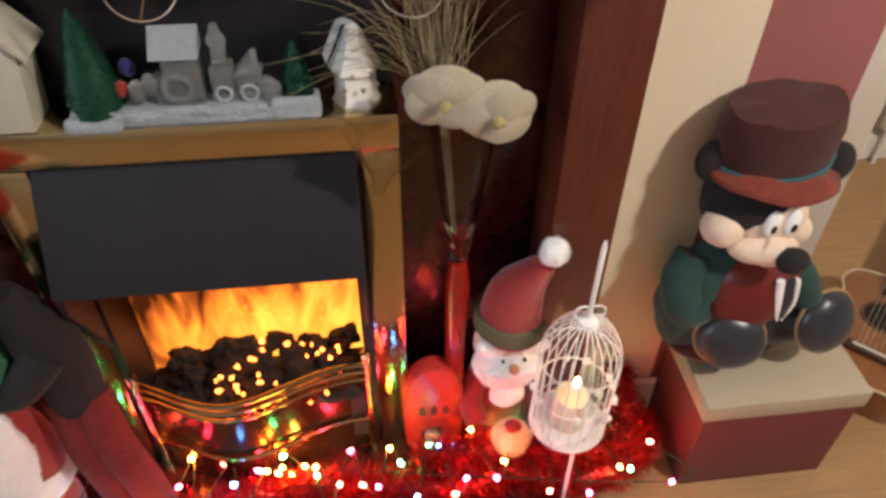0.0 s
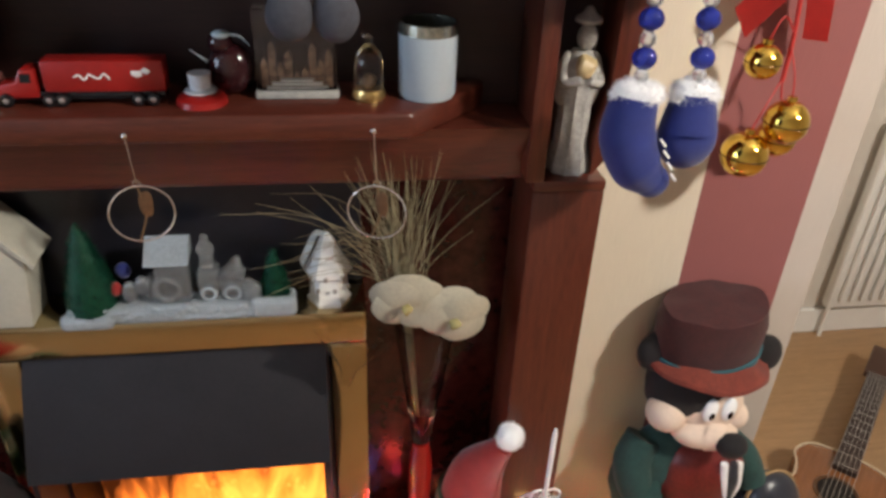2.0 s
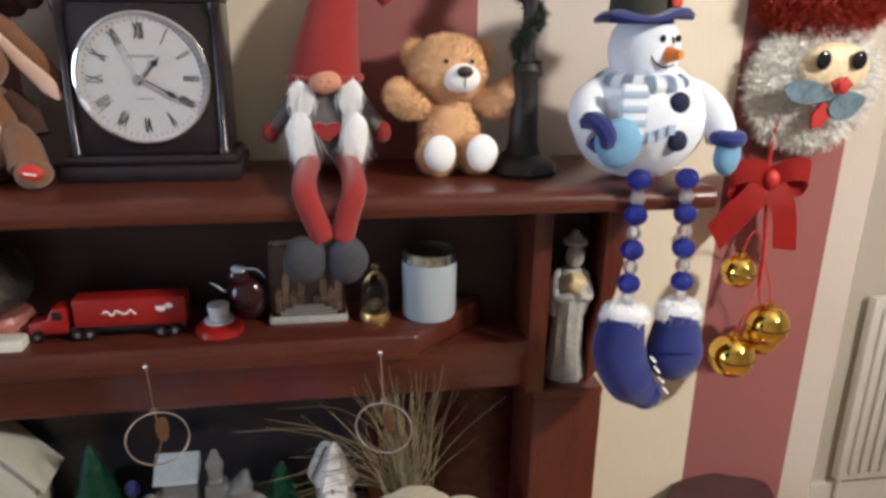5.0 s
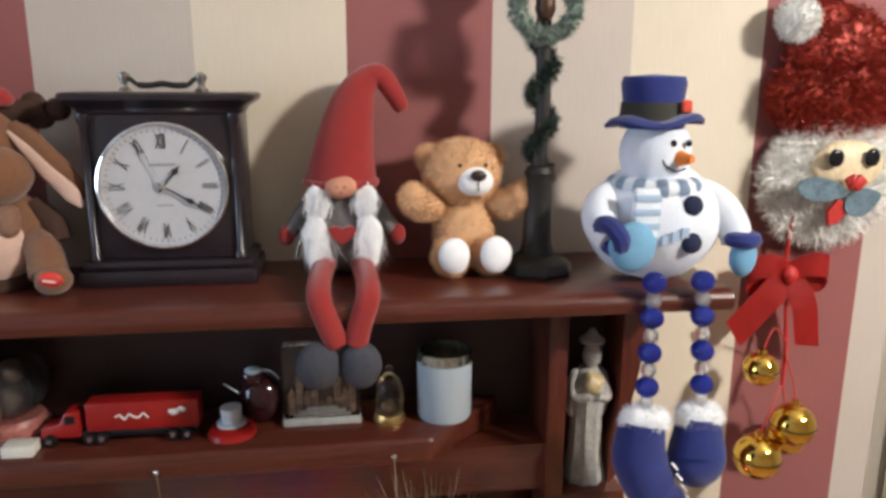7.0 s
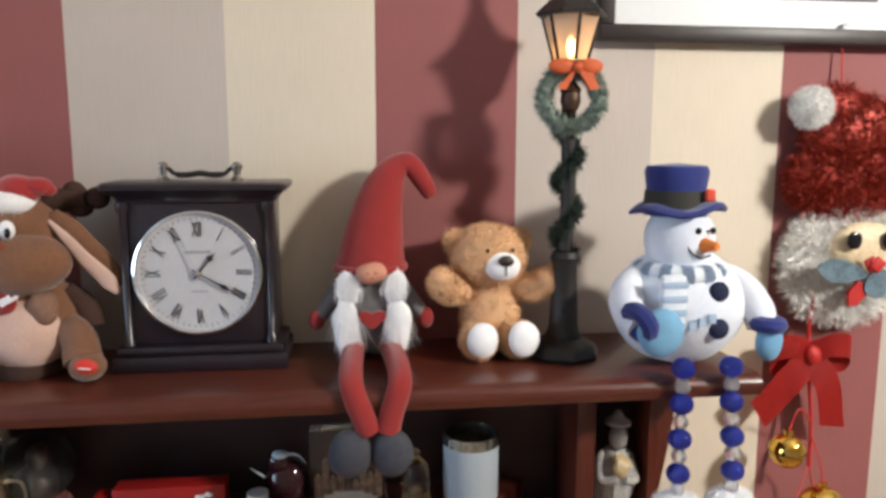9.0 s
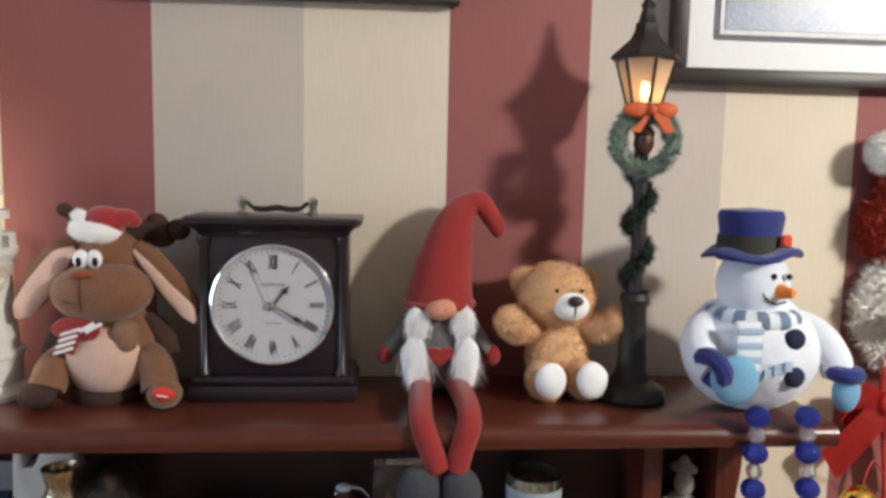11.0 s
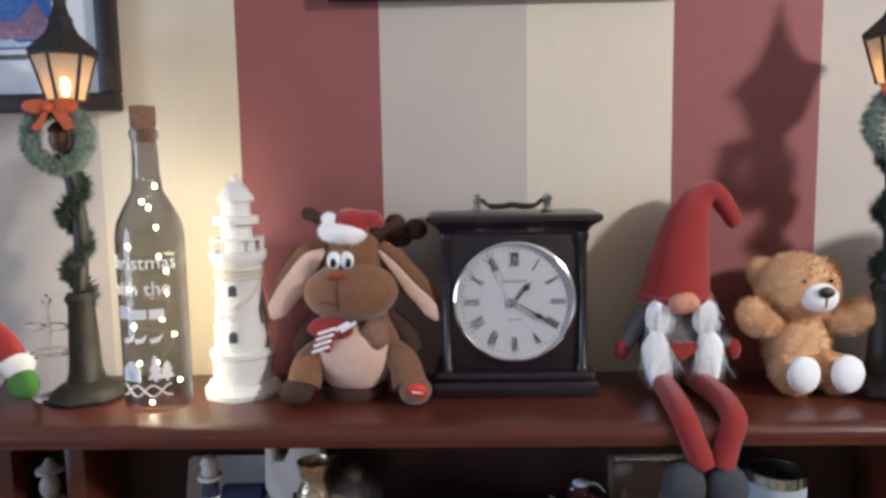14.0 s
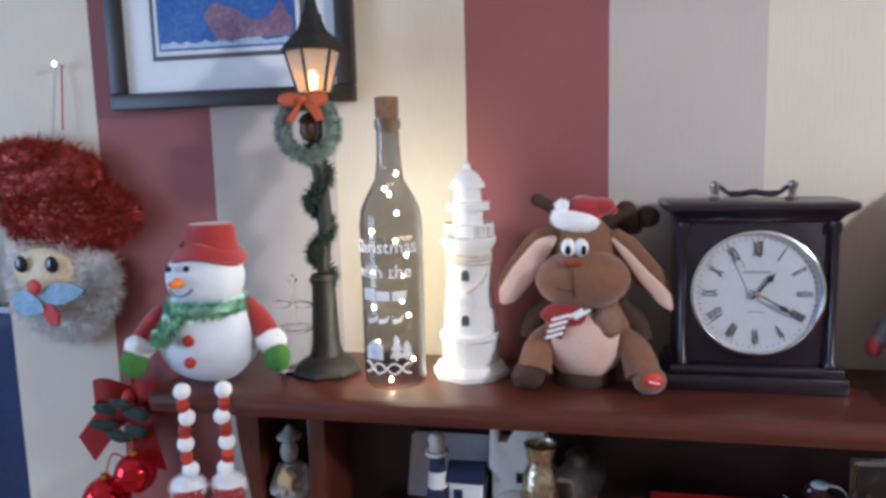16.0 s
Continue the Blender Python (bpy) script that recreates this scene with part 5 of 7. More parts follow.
def santa_doll():
    p = [(ball((0, 0, 0.085), (0.07, 0.05, 0.09), 28, 0.05), RED_PLUSH), (ball((-0.005, -0.03, 0.27), (0.06, 0.046, 0.06), 28, 0.03), CREAM_FELT)]
    beard = ball((-0.005, -0.048, 0.238), (0.064, 0.04, 0.058), 24, 0.1, 50)
    p.append((merge(beard, fuzz(beard, 1500, 0.006, 0.0015, 3, droop=0.5)), WHITE_PLUSH))
    p.append((ball((-0.005, -0.06, 0.165), (0.034, 0.02, 0.03), 18, 0.15), WHITE_PLUSH))
    for s in (-1, 1):
        p.append((ball((s * 0.034 - 0.005, -0.064, 0.292), (0.027, 0.014, 0.02), 16, 0.15), WHITE_PLUSH))
        p.append((ball((s * 0.018 - 0.005, -0.078, 0.272), 0.004, 10), BLACK_GLOSS))
        p.append((tube(curve_points([(s * 0.045, 0, 0.16), (s * 0.066, -0.03, 0.12), (s * 0.056, -0.06, 0.09)]), 0.022, 14), RED_PLUSH))
        p.append((ball((s * 0.04, -0.06, 0.026), (0.034, 0.045, 0.026), 18), RED_PLUSH))
        p.append((ball((s * 0.02 - 0.005, -0.083, 0.25), (0.027, 0.012, 0.012), 16, 0.15), WHITE_PLUSH))
    p.append((ball((-0.005, -0.088, 0.262), 0.009, 12), SKIN_FELT))
    hat = tube(curve_points([(-0.004, -0.028, 0.31), (-0.002, -0.035, 0.37), (0.008, -0.05, 0.42), (0.03, -0.075, 0.48)]), list(np.interp(np.arange(25) / 24, [0, 0.5, 1], [0.06, 0.044, 0.015])), 22)
    p.append((hat, RED_PLUSH))
    p.append((lathe([(0.061, 0.312), (0.064, 0.316), (0.061, 0.342), (0.056, 0.344), (0.056, 0.314), (0.061, 0.312)], 28, (-0.004, -0.03, 0)), mat("moss_band", (0.10, 0.11, 0.06), 0.9)))
    pom = ball((0.034, -0.082, 0.503), 0.021, 18, 0.1, 50)
    p.append((merge(pom, fuzz(pom, 900, 0.005, 0.0012, 4)), WHITE_PLUSH))
    p = [(shift(bm, Matrix.Diagonal((1, 1, 1.07, 1))), m) for bm, m in p]
    whole("santa_doll", (0.568, -0.034, ZH), p, "red Santa doll with white beard and bobble hat", "doll")
    # the larger pair at the other side of the fire
    q = [(ball((0, 0, 0.22), (0.085, 0.06, 0.17), 28, 0.06, 18), RED_PLUSH), (ball((-0.005, -0.03, 0.56), (0.075, 0.06, 0.08), 24, 0.03), CREAM_FELT)]
    beard = ball((0.015, -0.055, 0.3), (0.068, 0.036, 0.15), 26, 0.1, 25)
    q.append((merge(beard, fuzz(beard, 1600, 0.008, 0.0014, 3, droop=0.6)), WHITE_PLUSH))
    q.append((ring((0.0, -0.01, 0.435), 0.07, 0.025, 30, 10, "z"), mat("green_scarf", (0.03, 0.12, 0.07), 0.9, bump=0.4)))
    trim = ring((0, 0, 0.165), 0.066, 0.026, 32, 10, "z")
    q.append((merge(trim, fuzz(trim, 1400, 0.006, 0.0014, 5)), WHITE_PLUSH))
    for u in (-1, 1):
        q.append((ball((u * 0.04, -0.015, 0.07), (0.038, 0.055, 0.07), 20), RED_PLUSH))
    q.append((tube(curve_points([(0, 0, 0.6), (0.0, 0.01, 0.68), (-0.04, 0.02, 0.74)]), list(np.linspace(0.075, 0.02, 17)), 20), RED_PLUSH))
    whole("santa_doll", (-0.262, -0.15, ZH), q, "large Santa doll with white beard and green scarf", "doll")
    t = thing("red_soft_toy", (-0.115, -0.14, ZH), "dark plush toy with red legs leaning by the fire", "soft toy")
    part("body", tube(curve_points([(0.0, 0.0, 0.33), (0.0, 0.005, 0.41), (-0.02, 0.01, 0.49), (-0.04, 0.01, 0.55)]), list(np.interp(np.linspace(0, 1, 25), [0, 0.5, 1], [0.04, 0.045, 0.026])), 20), BLACK_PLUSH, t, "black plush body")
    part("arm", tube(curve_points([(0.0, -0.02, 0.46), (-0.04, -0.045, 0.42), (-0.075, -0.05, 0.41)]), list(np.linspace(0.03, 0.022, 17)), 16), BLACK_PLUSH, t)
    part("mitten", ball((-0.09, -0.05, 0.42), (0.028, 0.024, 0.03), 20, 0.1), RED_PLUSH, t)
    for u in (-1, 1):
        part("leg", tube(curve_points([(0.014 * u, 0, 0.34), (0.018 * u + 0.014, -0.03, 0.26), (0.022 * u + 0.03, -0.035, 0.15), (0.026 * u + 0.038, -0.04, 0.05)]), list(np.linspace(0.034, 0.028, 25)), 16), mat("dull_red_plush", (0.16, 0.014, 0.014), 0.95, var=0.3, scale=50, bump=0.4), t, "dull red plush leg")
        part("foot", ball((0.03 * u + 0.03, -0.052, 0.028), (0.03, 0.045, 0.027), 18), WINE_PLUSH, t)


def lit_globe():
    t = thing("lit_globe", (0.568, -0.135, ZH), "small lit glitter globe on a red base", "ornament")
    part("base", lathe([(0, 0), (0.036, 0), (0.038, 0.01), (0.03, 0.05), (0.026, 0.062), (0, 0.063)], 26), mat("red_globe_base", (0.4, 0.03, 0.025), 0.35, var=0.2), t)
    part("globe", ball((0, 0, 0.098), 0.037, 26, 0.04, 60), mat("glitter_globe", (0.6, 0.4, 0.28), 0.25, var=0.5, scale=140, bscale=400, bump=0.7, Emission_Color=(1.0, 0.42, 0.14, 1), Emission_Strength=0.3), t, "warmly lit glitter ball")
    part("finial", ball((0.0, -0.004, 0.139), (0.016, 0.014, 0.011), 16, 0.15, 80), RED_PLUSH, t)


lit_globe()
santa_doll()


def red_lantern():
    t = thing("red_lantern_house", (0.434, -0.055, ZH), "small red ceramic lantern house with arched door", "ornament")
    out = [(-0.052, 0.0), (-0.022, 0.0), (-0.022, 0.035)] + [(0.022 * math.cos(a), 0.035 + 0.022 * math.sin(a)) for a in np.linspace(math.pi, 0, 9)[1:-1]] + [(0.022, 0.035), (0.022, 0.0), (0.052, 0.0), (0.056, 0.14)]
    out += [(0.054 * math.cos(a), 0.15 + 0.085 * math.sin(a)) for a in np.linspace(0, math.pi, 15)] + [(-0.056, 0.14)]
    part("shell", slab(out, -0.018, 0.018, 0.006), mat("red_ceramic", (0.5, 0.035, 0.03), 0.35, var=0.15, scale=30, bump=0.2), t)
    part("tealight", lathe([(0, 0), (0.016, 0), (0.016, 0.016), (0, 0.016)], 20), WHITE_CERAMIC, t, "white tea light in the doorway")
    for x in (-0.022, 0, 0.022):
        part("window", slab([(x - 0.006, 0.105), (x + 0.006, 0.105), (x + 0.006, 0.12), (x, 0.13), (x - 0.006, 0.12)], -0.0215, -0.0185), mat("dark_slot", (0.08, 0.01, 0.01), 0.7), t)


red_lantern()


def bird_cage():
    t = thing("bird_cage_lantern", (0.654, -0.166, 0.173), "white wire bird cage lantern with a lit candle", "lantern")
    t.matrix_world = t.matrix_world @ Matrix.Scale(0.91, 4)
    R, H0, H1 = 0.07, 0.05, 0.235
    for z, r in ((H0, 0.0022), (0.075, 0.0014), (0.15, 0.002), (H1, 0.0018)):
        part("hoop", ring((0, 0, z), R, r, 36, 6, "z"), WHITE_WIRE, t)
    for k in range(24):
        a = math.tau * k / 24
        pts = [(R * math.cos(a), R * math.sin(a), z) for z in np.linspace(H0, H1, 4)]
        pts += [(R * math.cos(b) * math.cos(a), R * math.cos(b) * math.sin(a), H1 + 0.095 * math.sin(b)) for b in np.linspace(0.2, 1.45, 8)]
        part("wire", tube(pts, 0.0014, 6), WHITE_WIRE, t)
    part("cap", lathe([(0, 0.326), (0.018, 0.326), (0.016, 0.333), (0.006, 0.338), (0, 0.34)], 18), WHITE_WIRE, t)
    for s in (-1, 1):
        part("hanging_ring", ring((s * 0.012, 0, 0.352), 0.014, 0.002, 24, 6), WHITE_WIRE, t)
    part("stick", lathe([(0, 0.338), (0.004, 0.338), (0.0045, 0.495), (0.002, 0.507), (0, 0.509)], 12), WHITE_WIRE, t, "thin white rod above the cage")
    part("floor_plate", lathe([(0, 0.046), (0.07, 0.046), (0.07, 0.05), (0, 0.05)], 32), WHITE_WIRE, t)
    for k in range(3):
        a = math.tau * k / 3 + 0.5
        part("foot", tube([(0.06 * math.cos(a), 0.06 * math.sin(a), 0.047), (0.062 * math.cos(a), 0.062 * math.sin(a), -0.05), (0.066 * math.cos(a), 0.066 * math.sin(a), -0.1515)], 0.004, 8), WHITE_WIRE, t)
    can = part("candle", lathe([(0, 0.0503), (0.032, 0.0503), (0.033, 0.125), (0.03, 0.129), (0, 0.125)], 24), mat("ivory_wax", (0.75, 0.66, 0.55), 0.45, var=0.05, Subsurface_Weight=0.2), t)
    part("flame", ball((0.004, 0, 0.165), (0.006, 0.006, 0.014), 12), CANDLE_GLOW, can)
    r = random.Random(3)
    for k in range(14):
        a = r.uniform(0, math.tau)
        part("rose", ball((0.073 * math.cos(a), 0.073 * math.sin(a), r.choice((0.075, 0.15, 0.15)) + r.uniform(-0.006, 0.006)), 0.0075, 10, 0.3, 150), WHITE_WIRE, t)


bird_cage()


def vase_and_flowers():
    t = thing("floor_vase", (0.474, -0.045, ZH), "tall red and smoked glass vase of dried grass", "vase")
    part("vase_body", lathe([(0, 0), (0.034, 0), (0.036, 0.01), (0.022, 0.03), (0.018, 0.2), (0.02, 0.42), (0.014, 0.47), (0, 0.475)], 26), RED_GLASS, t, "glossy red vase stem")
    part("vase_neck", lathe([(0.0, 0.476), (0.015, 0.476), (0.024, 0.55), (0.038, 0.65), (0.046, 0.72), (0.045, 0.72), (0.0365, 0.65), (0.0225, 0.555), (0.0, 0.48)], 28), SMOKE_GLASS, t, "smoked glass flared neck")
    r = random.Random(11)
    STRAW = mat("dried_grass", (0.27, 0.225, 0.13), 0.85, var=0.3, scale=40)
    bunch = part("grass_bunch", tube(curve_points([(-0.005, 0.0, 0.5), (-0.03, -0.02, 0.76), (-0.036, -0.025, 0.84)]), list(np.linspace(0.003, 0.011, 17)), 12), STRAW, t, "bundle of dried straw grass")
    blades = []
    for k in range(100):
        a = r.gauss(-0.08, 0.19)
        L = r.uniform(0.13, 0.22)
        b = r.uniform(-0.15, 0.5)
        base = Vector((-0.036 + r.gauss(0, 0.012), -0.025 + r.gauss(0, 0.01), 0.80 + r.uniform(-0.03, 0.03)))
        d = Vector((math.sin(a), -0.22 * b, math.cos(a)))
        tip = base + d * L + Vector((0.2 * L * math.sin(a), 0, -0.1 * L * abs(math.sin(a))))
        tip.y = min(tip.y, 0.05)
        mid = base + d * L * 0.55
        blades.append(tube(curve_points([base, mid, tip], 4), [0.0009, 0.0008, 0.0007, 0.0006, 0.0005, 0.0004, 0.0004, 0.0003, 0.0002], 4))
    for k in range(20):
        a = r.uniform(-1.9, -0.9)
        L = r.uniform(0.1, 0.24)
        base = Vector((-0.04, 0.01 + r.gauss(0, 0.008), 0.80 + r.uniform(-0.05, 0.05)))
        tip = base + Vector((math.sin(a) * L, -0.03 * r.random(), math.cos(a) * L * 0.8 + 0.03))
        mid = (base + tip) / 2 + Vector((0, -0.01, 0.035))
        blades.append(tube(curve_points([base, mid, tip], 4), [0.0006] * 4 + [0.0004] * 4 + [0.0002], 4))
    tagged(part("grass", merge(*blades), STRAW, bunch), kind="stuff")
    PETAL = mat("ivory_organza", (0.60, 0.55, 0.43), 0.45, var=0.2, scale=30, bscale=300, bump=0.3, Transmission_Weight=0.4, IOR=1.15)
    film = lathe([(0.006, 0.0), (0.012, 0.03), (0.034, 0.06), (0.05, 0.085)], 40)
    for v in film.verts:
        a = math.atan2(v.co.y, v.co.x)
        k = 1 + 0.22 * math.sin(5 * a) * v.co.z / 0.085
        v.co.x, v.co.y = v.co.x * k, v.co.y * k * 0.5
    bmesh.ops.solidify(film, geom=list(film.faces), thickness=0.0006)
    part("organza_wrap", shift(film, pose(-0.12, -0.072, 0.665, 0, 12, 0)), mat("clear_organza", (0.95, 0.94, 0.9), 0.06, var=0.05, scale=60, bump=0.5, Transmission_Weight=1.0, IOR=1.06), t, "crumpled clear film wrap")
    for cx, cy, cz, rr in ((-0.034, -0.072, 0.800, 0.05), (0.03, -0.078, 0.777, 0.05)):
        f = part("flower", ball((cx, cy + 0.01, cz), (rr * 0.5, 0.012, rr * 0.4), 18, 0.1, 40), PETAL, t, "large ivory silk flower")
        for k in range(5):
            a = math.tau * k / 5 + 0.3
            pet = ball((0, 0, 0), (rr * 0.74, 0.003, rr * 0.6), 22, 0.1, 25)
            for v in pet.verts:
                v.co.y += 0.35 * (v.co.x ** 2 + v.co.z ** 2) / rr
            part("petal", shift(pet, pose(cx + rr * 0.34 * math.cos(a), cy + 0.004 * (k % 2), cz + rr * 0.26 * math.sin(a), r.uniform(-12, 12), 0, r.uniform(-15, 15))), PETAL, f)
        part("flower_heart", ball((cx - 0.002, cy - 0.014, cz), (0.008, 0.006, 0.008), 12, 0.4, 200), mat("green_gold_heart", (0.35, 0.3, 0.12), 0.7), f)


vase_and_flowers()


def guitar():
    t = thing("acoustic_guitar", (1.42, 0.06, 0.0), "brown acoustic guitar lying face up on the floor", "guitar", turn=-45)
    half = [(0.0, -0.2), (0.09, -0.195), (0.155, -0.15), (0.175, -0.08), (0.15, -0.005), (0.115, 0.06), (0.12, 0.12), (0.135, 0.17), (0.11, 0.225), (0.05, 0.245), (0.0, 0.246)]
    sm = curve_points([(x, z, 0) for x, z in half], 4)
    out = [(p.x, p.y) for p in sm] + [(-p.x, p.y) for p in sm[::-1][1:-1]]
    k = Matrix(((0.82, 0, 0, 0), (0, 0, 0.82, 0), (0, -1, 0, 0.085), (0, 0, 0, 1)))
    part("body", shift(slab(out, 0.0, 0.085, 0.004), k), mat("guitar_spruce", (0.22, 0.085, 0.03), 0.25, var=0.25, scale=10, stretch=(14, 1, 1), bump=0.03, Coat_Weight=0.4), t)
    edge = [Vector((x * 0.82, z * 0.82, 0.0855)) for x, z in out]
    part("binding", tube(edge + [edge[0]], 0.003, 6), mat("cream_binding", (0.6, 0.5, 0.35), 0.4), t, "cream edge binding")
    part("sound_hole", lathe([(0, 0), (0.042, 0), (0.042, 0.0006), (0, 0.0006)], 32, (0, 0.06, 0.0856)), mat("dark_hole", (0.01, 0.006, 0.004), 0.9), t)
    part("rosette", ring((0, 0.06, 0.0858), 0.047, 0.003, 36, 6, "z"), mat("rosette_inlay", (0.1, 0.05, 0.02), 0.4), t)
    part("bridge", box(-0.06, 0.06, -0.085, -0.06, 0.0855, 0.096, 0.002), mat("rosewood", (0.05, 0.02, 0.012), 0.4), t)
    part("saddle", box(-0.036, 0.036, -0.075, -0.071, 0.0965, 0.101), WHITE_CERAMIC, t)
    neck = part("neck", box(-0.027, 0.027, 0.13, 0.56, 0.087, 0.102, 0.002), mat("fretboard", (0.03, 0.016, 0.012), 0.4, var=0.3), t, "dark fretboard")
    for f in range(15):
        y = 0.14 + 0.42 * (1 - 2 ** (-(14 - f) / 12)) / (1 - 2 ** (-14 / 12)) if f < 14 else 0.14
        part("fret", box(-0.026, 0.026, y - 0.0008, y + 0.0008, 0.1021, 0.1032), SILVER, neck)
    part("headstock", box(-0.036, 0.036, 0.5605, 0.72, 0.08, 0.096, 0.004), mat("head_veneer", (0.06, 0.025, 0.015), 0.35), t)
    for s in range(6):
        x = -0.022 + 0.0088 * s
        part("string", tube([(x * 1.3, -0.07, 0.1015), (x, 0.56, 0.1055)], 0.0006, 4), SILVER, t)


guitar()


def tinsel_and_lights():
    r = random.Random(5)
    path = [(-0.3, -0.24), (-0.16, -0.2), (0.0, -0.19), (0.12, -0.165), (0.24, -0.165), (0.34, -0.175), (0.46, -0.19), (0.58, -0.17), (0.66, -0.195), (0.76, -0.185), (0.83, -0.13), (0.815, -0.04)]
    core = tube(curve_points([(x, y, 0.072) for x, y in path], 6), 0.022, 8)
    t = thing("tinsel_garland", (0.3, -0.22, 0.035), "red tinsel garland lying along the hearth", "garland")
    for v in core.verts:
        v.co -= Vector((0.3, -0.22, 0.035))
    coil = [(0.40, -0.13, 0.10), (0.48, -0.15, 0.115), (0.56, -0.145, 0.11), (0.64, -0.165, 0.115), (0.72, -0.165, 0.11), (0.79, -0.14, 0.10), (0.80, -0.06, 0.115), (0.805, -0.01, 0.14)]
    upper = tube(curve_points([(x - 0.3, y + 0.22, z - 0.035) for x, y, z in coil], 6), 0.018, 8)
    bm = merge(core, fuzz(core, 11000, 0.036, 0.0026, 6, spread=0.8), upper, fuzz(upper, 6000, 0.034, 0.0024, 9, spread=0.8))
    tagged(part("tinsel", bm, RED_TINSEL, t, smooth=False), kind="stuff")
    lights = thing("fairy_lights", (0.3, -0.18, 0.035), "string of small coloured fairy lights on the hearth", "lights")
    hues = [(1.0, 0.05, 0.03), (0.03, 0.6, 0.16), (1.0, 0.03, 0.10), (0.03, 0.16, 0.7), (1.0, 0.26, 0.03)]
    glows = [glow("bulb_light", h, 120) for h in hues]
    caps = mat("green_cable", (0.01, 0.03, 0.015), 0.5)
    pts = []
    for k in range(50):
        u = k / 49
        x = -0.26 + 1.1 * u
        y = -0.165 + 0.075 * math.sin(k * 1.9) + r.uniform(-0.02, 0.02)
        z = 0.09 + (0.035 if -0.28 < y < -0.17 else 0.0) + r.uniform(-0.01, 0.03)
        if 0.12 < x < 0.24 and k % 2:
            y = -0.14
        pts.append(Vector((x - 0.3, y + 0.18, z - 0.035)))
    # five added orange bulbs stand in for reflections in the brass fret
    pts += [Vector((x - 0.3, 0.045 + 0.008 * math.sin(x * 90), 0.055 + 0.02 * math.sin(x * 60))) for x in (0.21, 0.19, 0.17, 0.15, 0.13)]
    cable = part("cable", tube(curve_points(pts, 5), 0.0014, 5), caps, lights)
    for k, p in enumerate(pts):
        d = Vector((r.gauss(0, 0.5), -0.6 + r.gauss(0, 0.3), 0.8)).normalized()
        b = part("bulb", tube([p + d * 0.004, p + d * 0.009, p + d * 0.015, p + d * 0.019], [0.003, 0.0046, 0.0038, 0.001], 10), glows[(k * 7 + k // 5) % 5 if k < 50 else 4], lights)
        part("socket", tube([p - d * 0.004, p + d * 0.0045], 0.0031, 8), caps, b)


tinsel_and_lights()


def radiator():
    t = thing("radiator", (2.2, 0.765, 0.12), "white ribbed panel radiator on the alcove wall", "radiator")
    part("panel", box(-0.365, 0.42, -0.02, 0.012, 0.0, 0.6, 0.006), WHITE_PAINT, t)
    for k in range(22):
        x = -0.34 + k * 0.0345
        part("rib", box(x, x + 0.02, -0.034, -0.0205, 0.03, 0.57, 0.006), WHITE_PAINT, t)
    part("pipe", tube([(-0.34, 0, 0.0), (-0.34, 0, -0.12)], 0.0075, 10), WHITE_PAINT, t)
    part("bracket", box(0.2, 0.24, 0.0125, 0.0345, 0.1, 0.5), WHITE_PAINT, t)


radiator()


def television():
    t = thing("television", (-1.5, 0.42, 0.0), "dark television on a low black stand", "television")
    part("stand", box(-0.55, 0.55, -0.17, 0.2, 0.0, 0.70, 0.006), EBONY, t)
    part("foot", box(-0.2, 0.2, -0.08, 0.08, 0.7005, 0.715, 0.003), BLACK_GLOSS, t)
    part("screen_case", box(-0.58, 0.58, -0.02, 0.03, 0.716, 1.25, 0.006), BLACK_GLOSS, t)
    part("screen", box(-0.565, 0.565, -0.0235, -0.0205, 0.735, 1.235), mat("lit_screen", (0.01, 0.02, 0.06), 0.1, var=0.6, scale=5, bump=0, Emission_Color=(0.06, 0.1, 0.25, 1), Emission_Strength=0.12), t, "dim blue lit screen")


television()

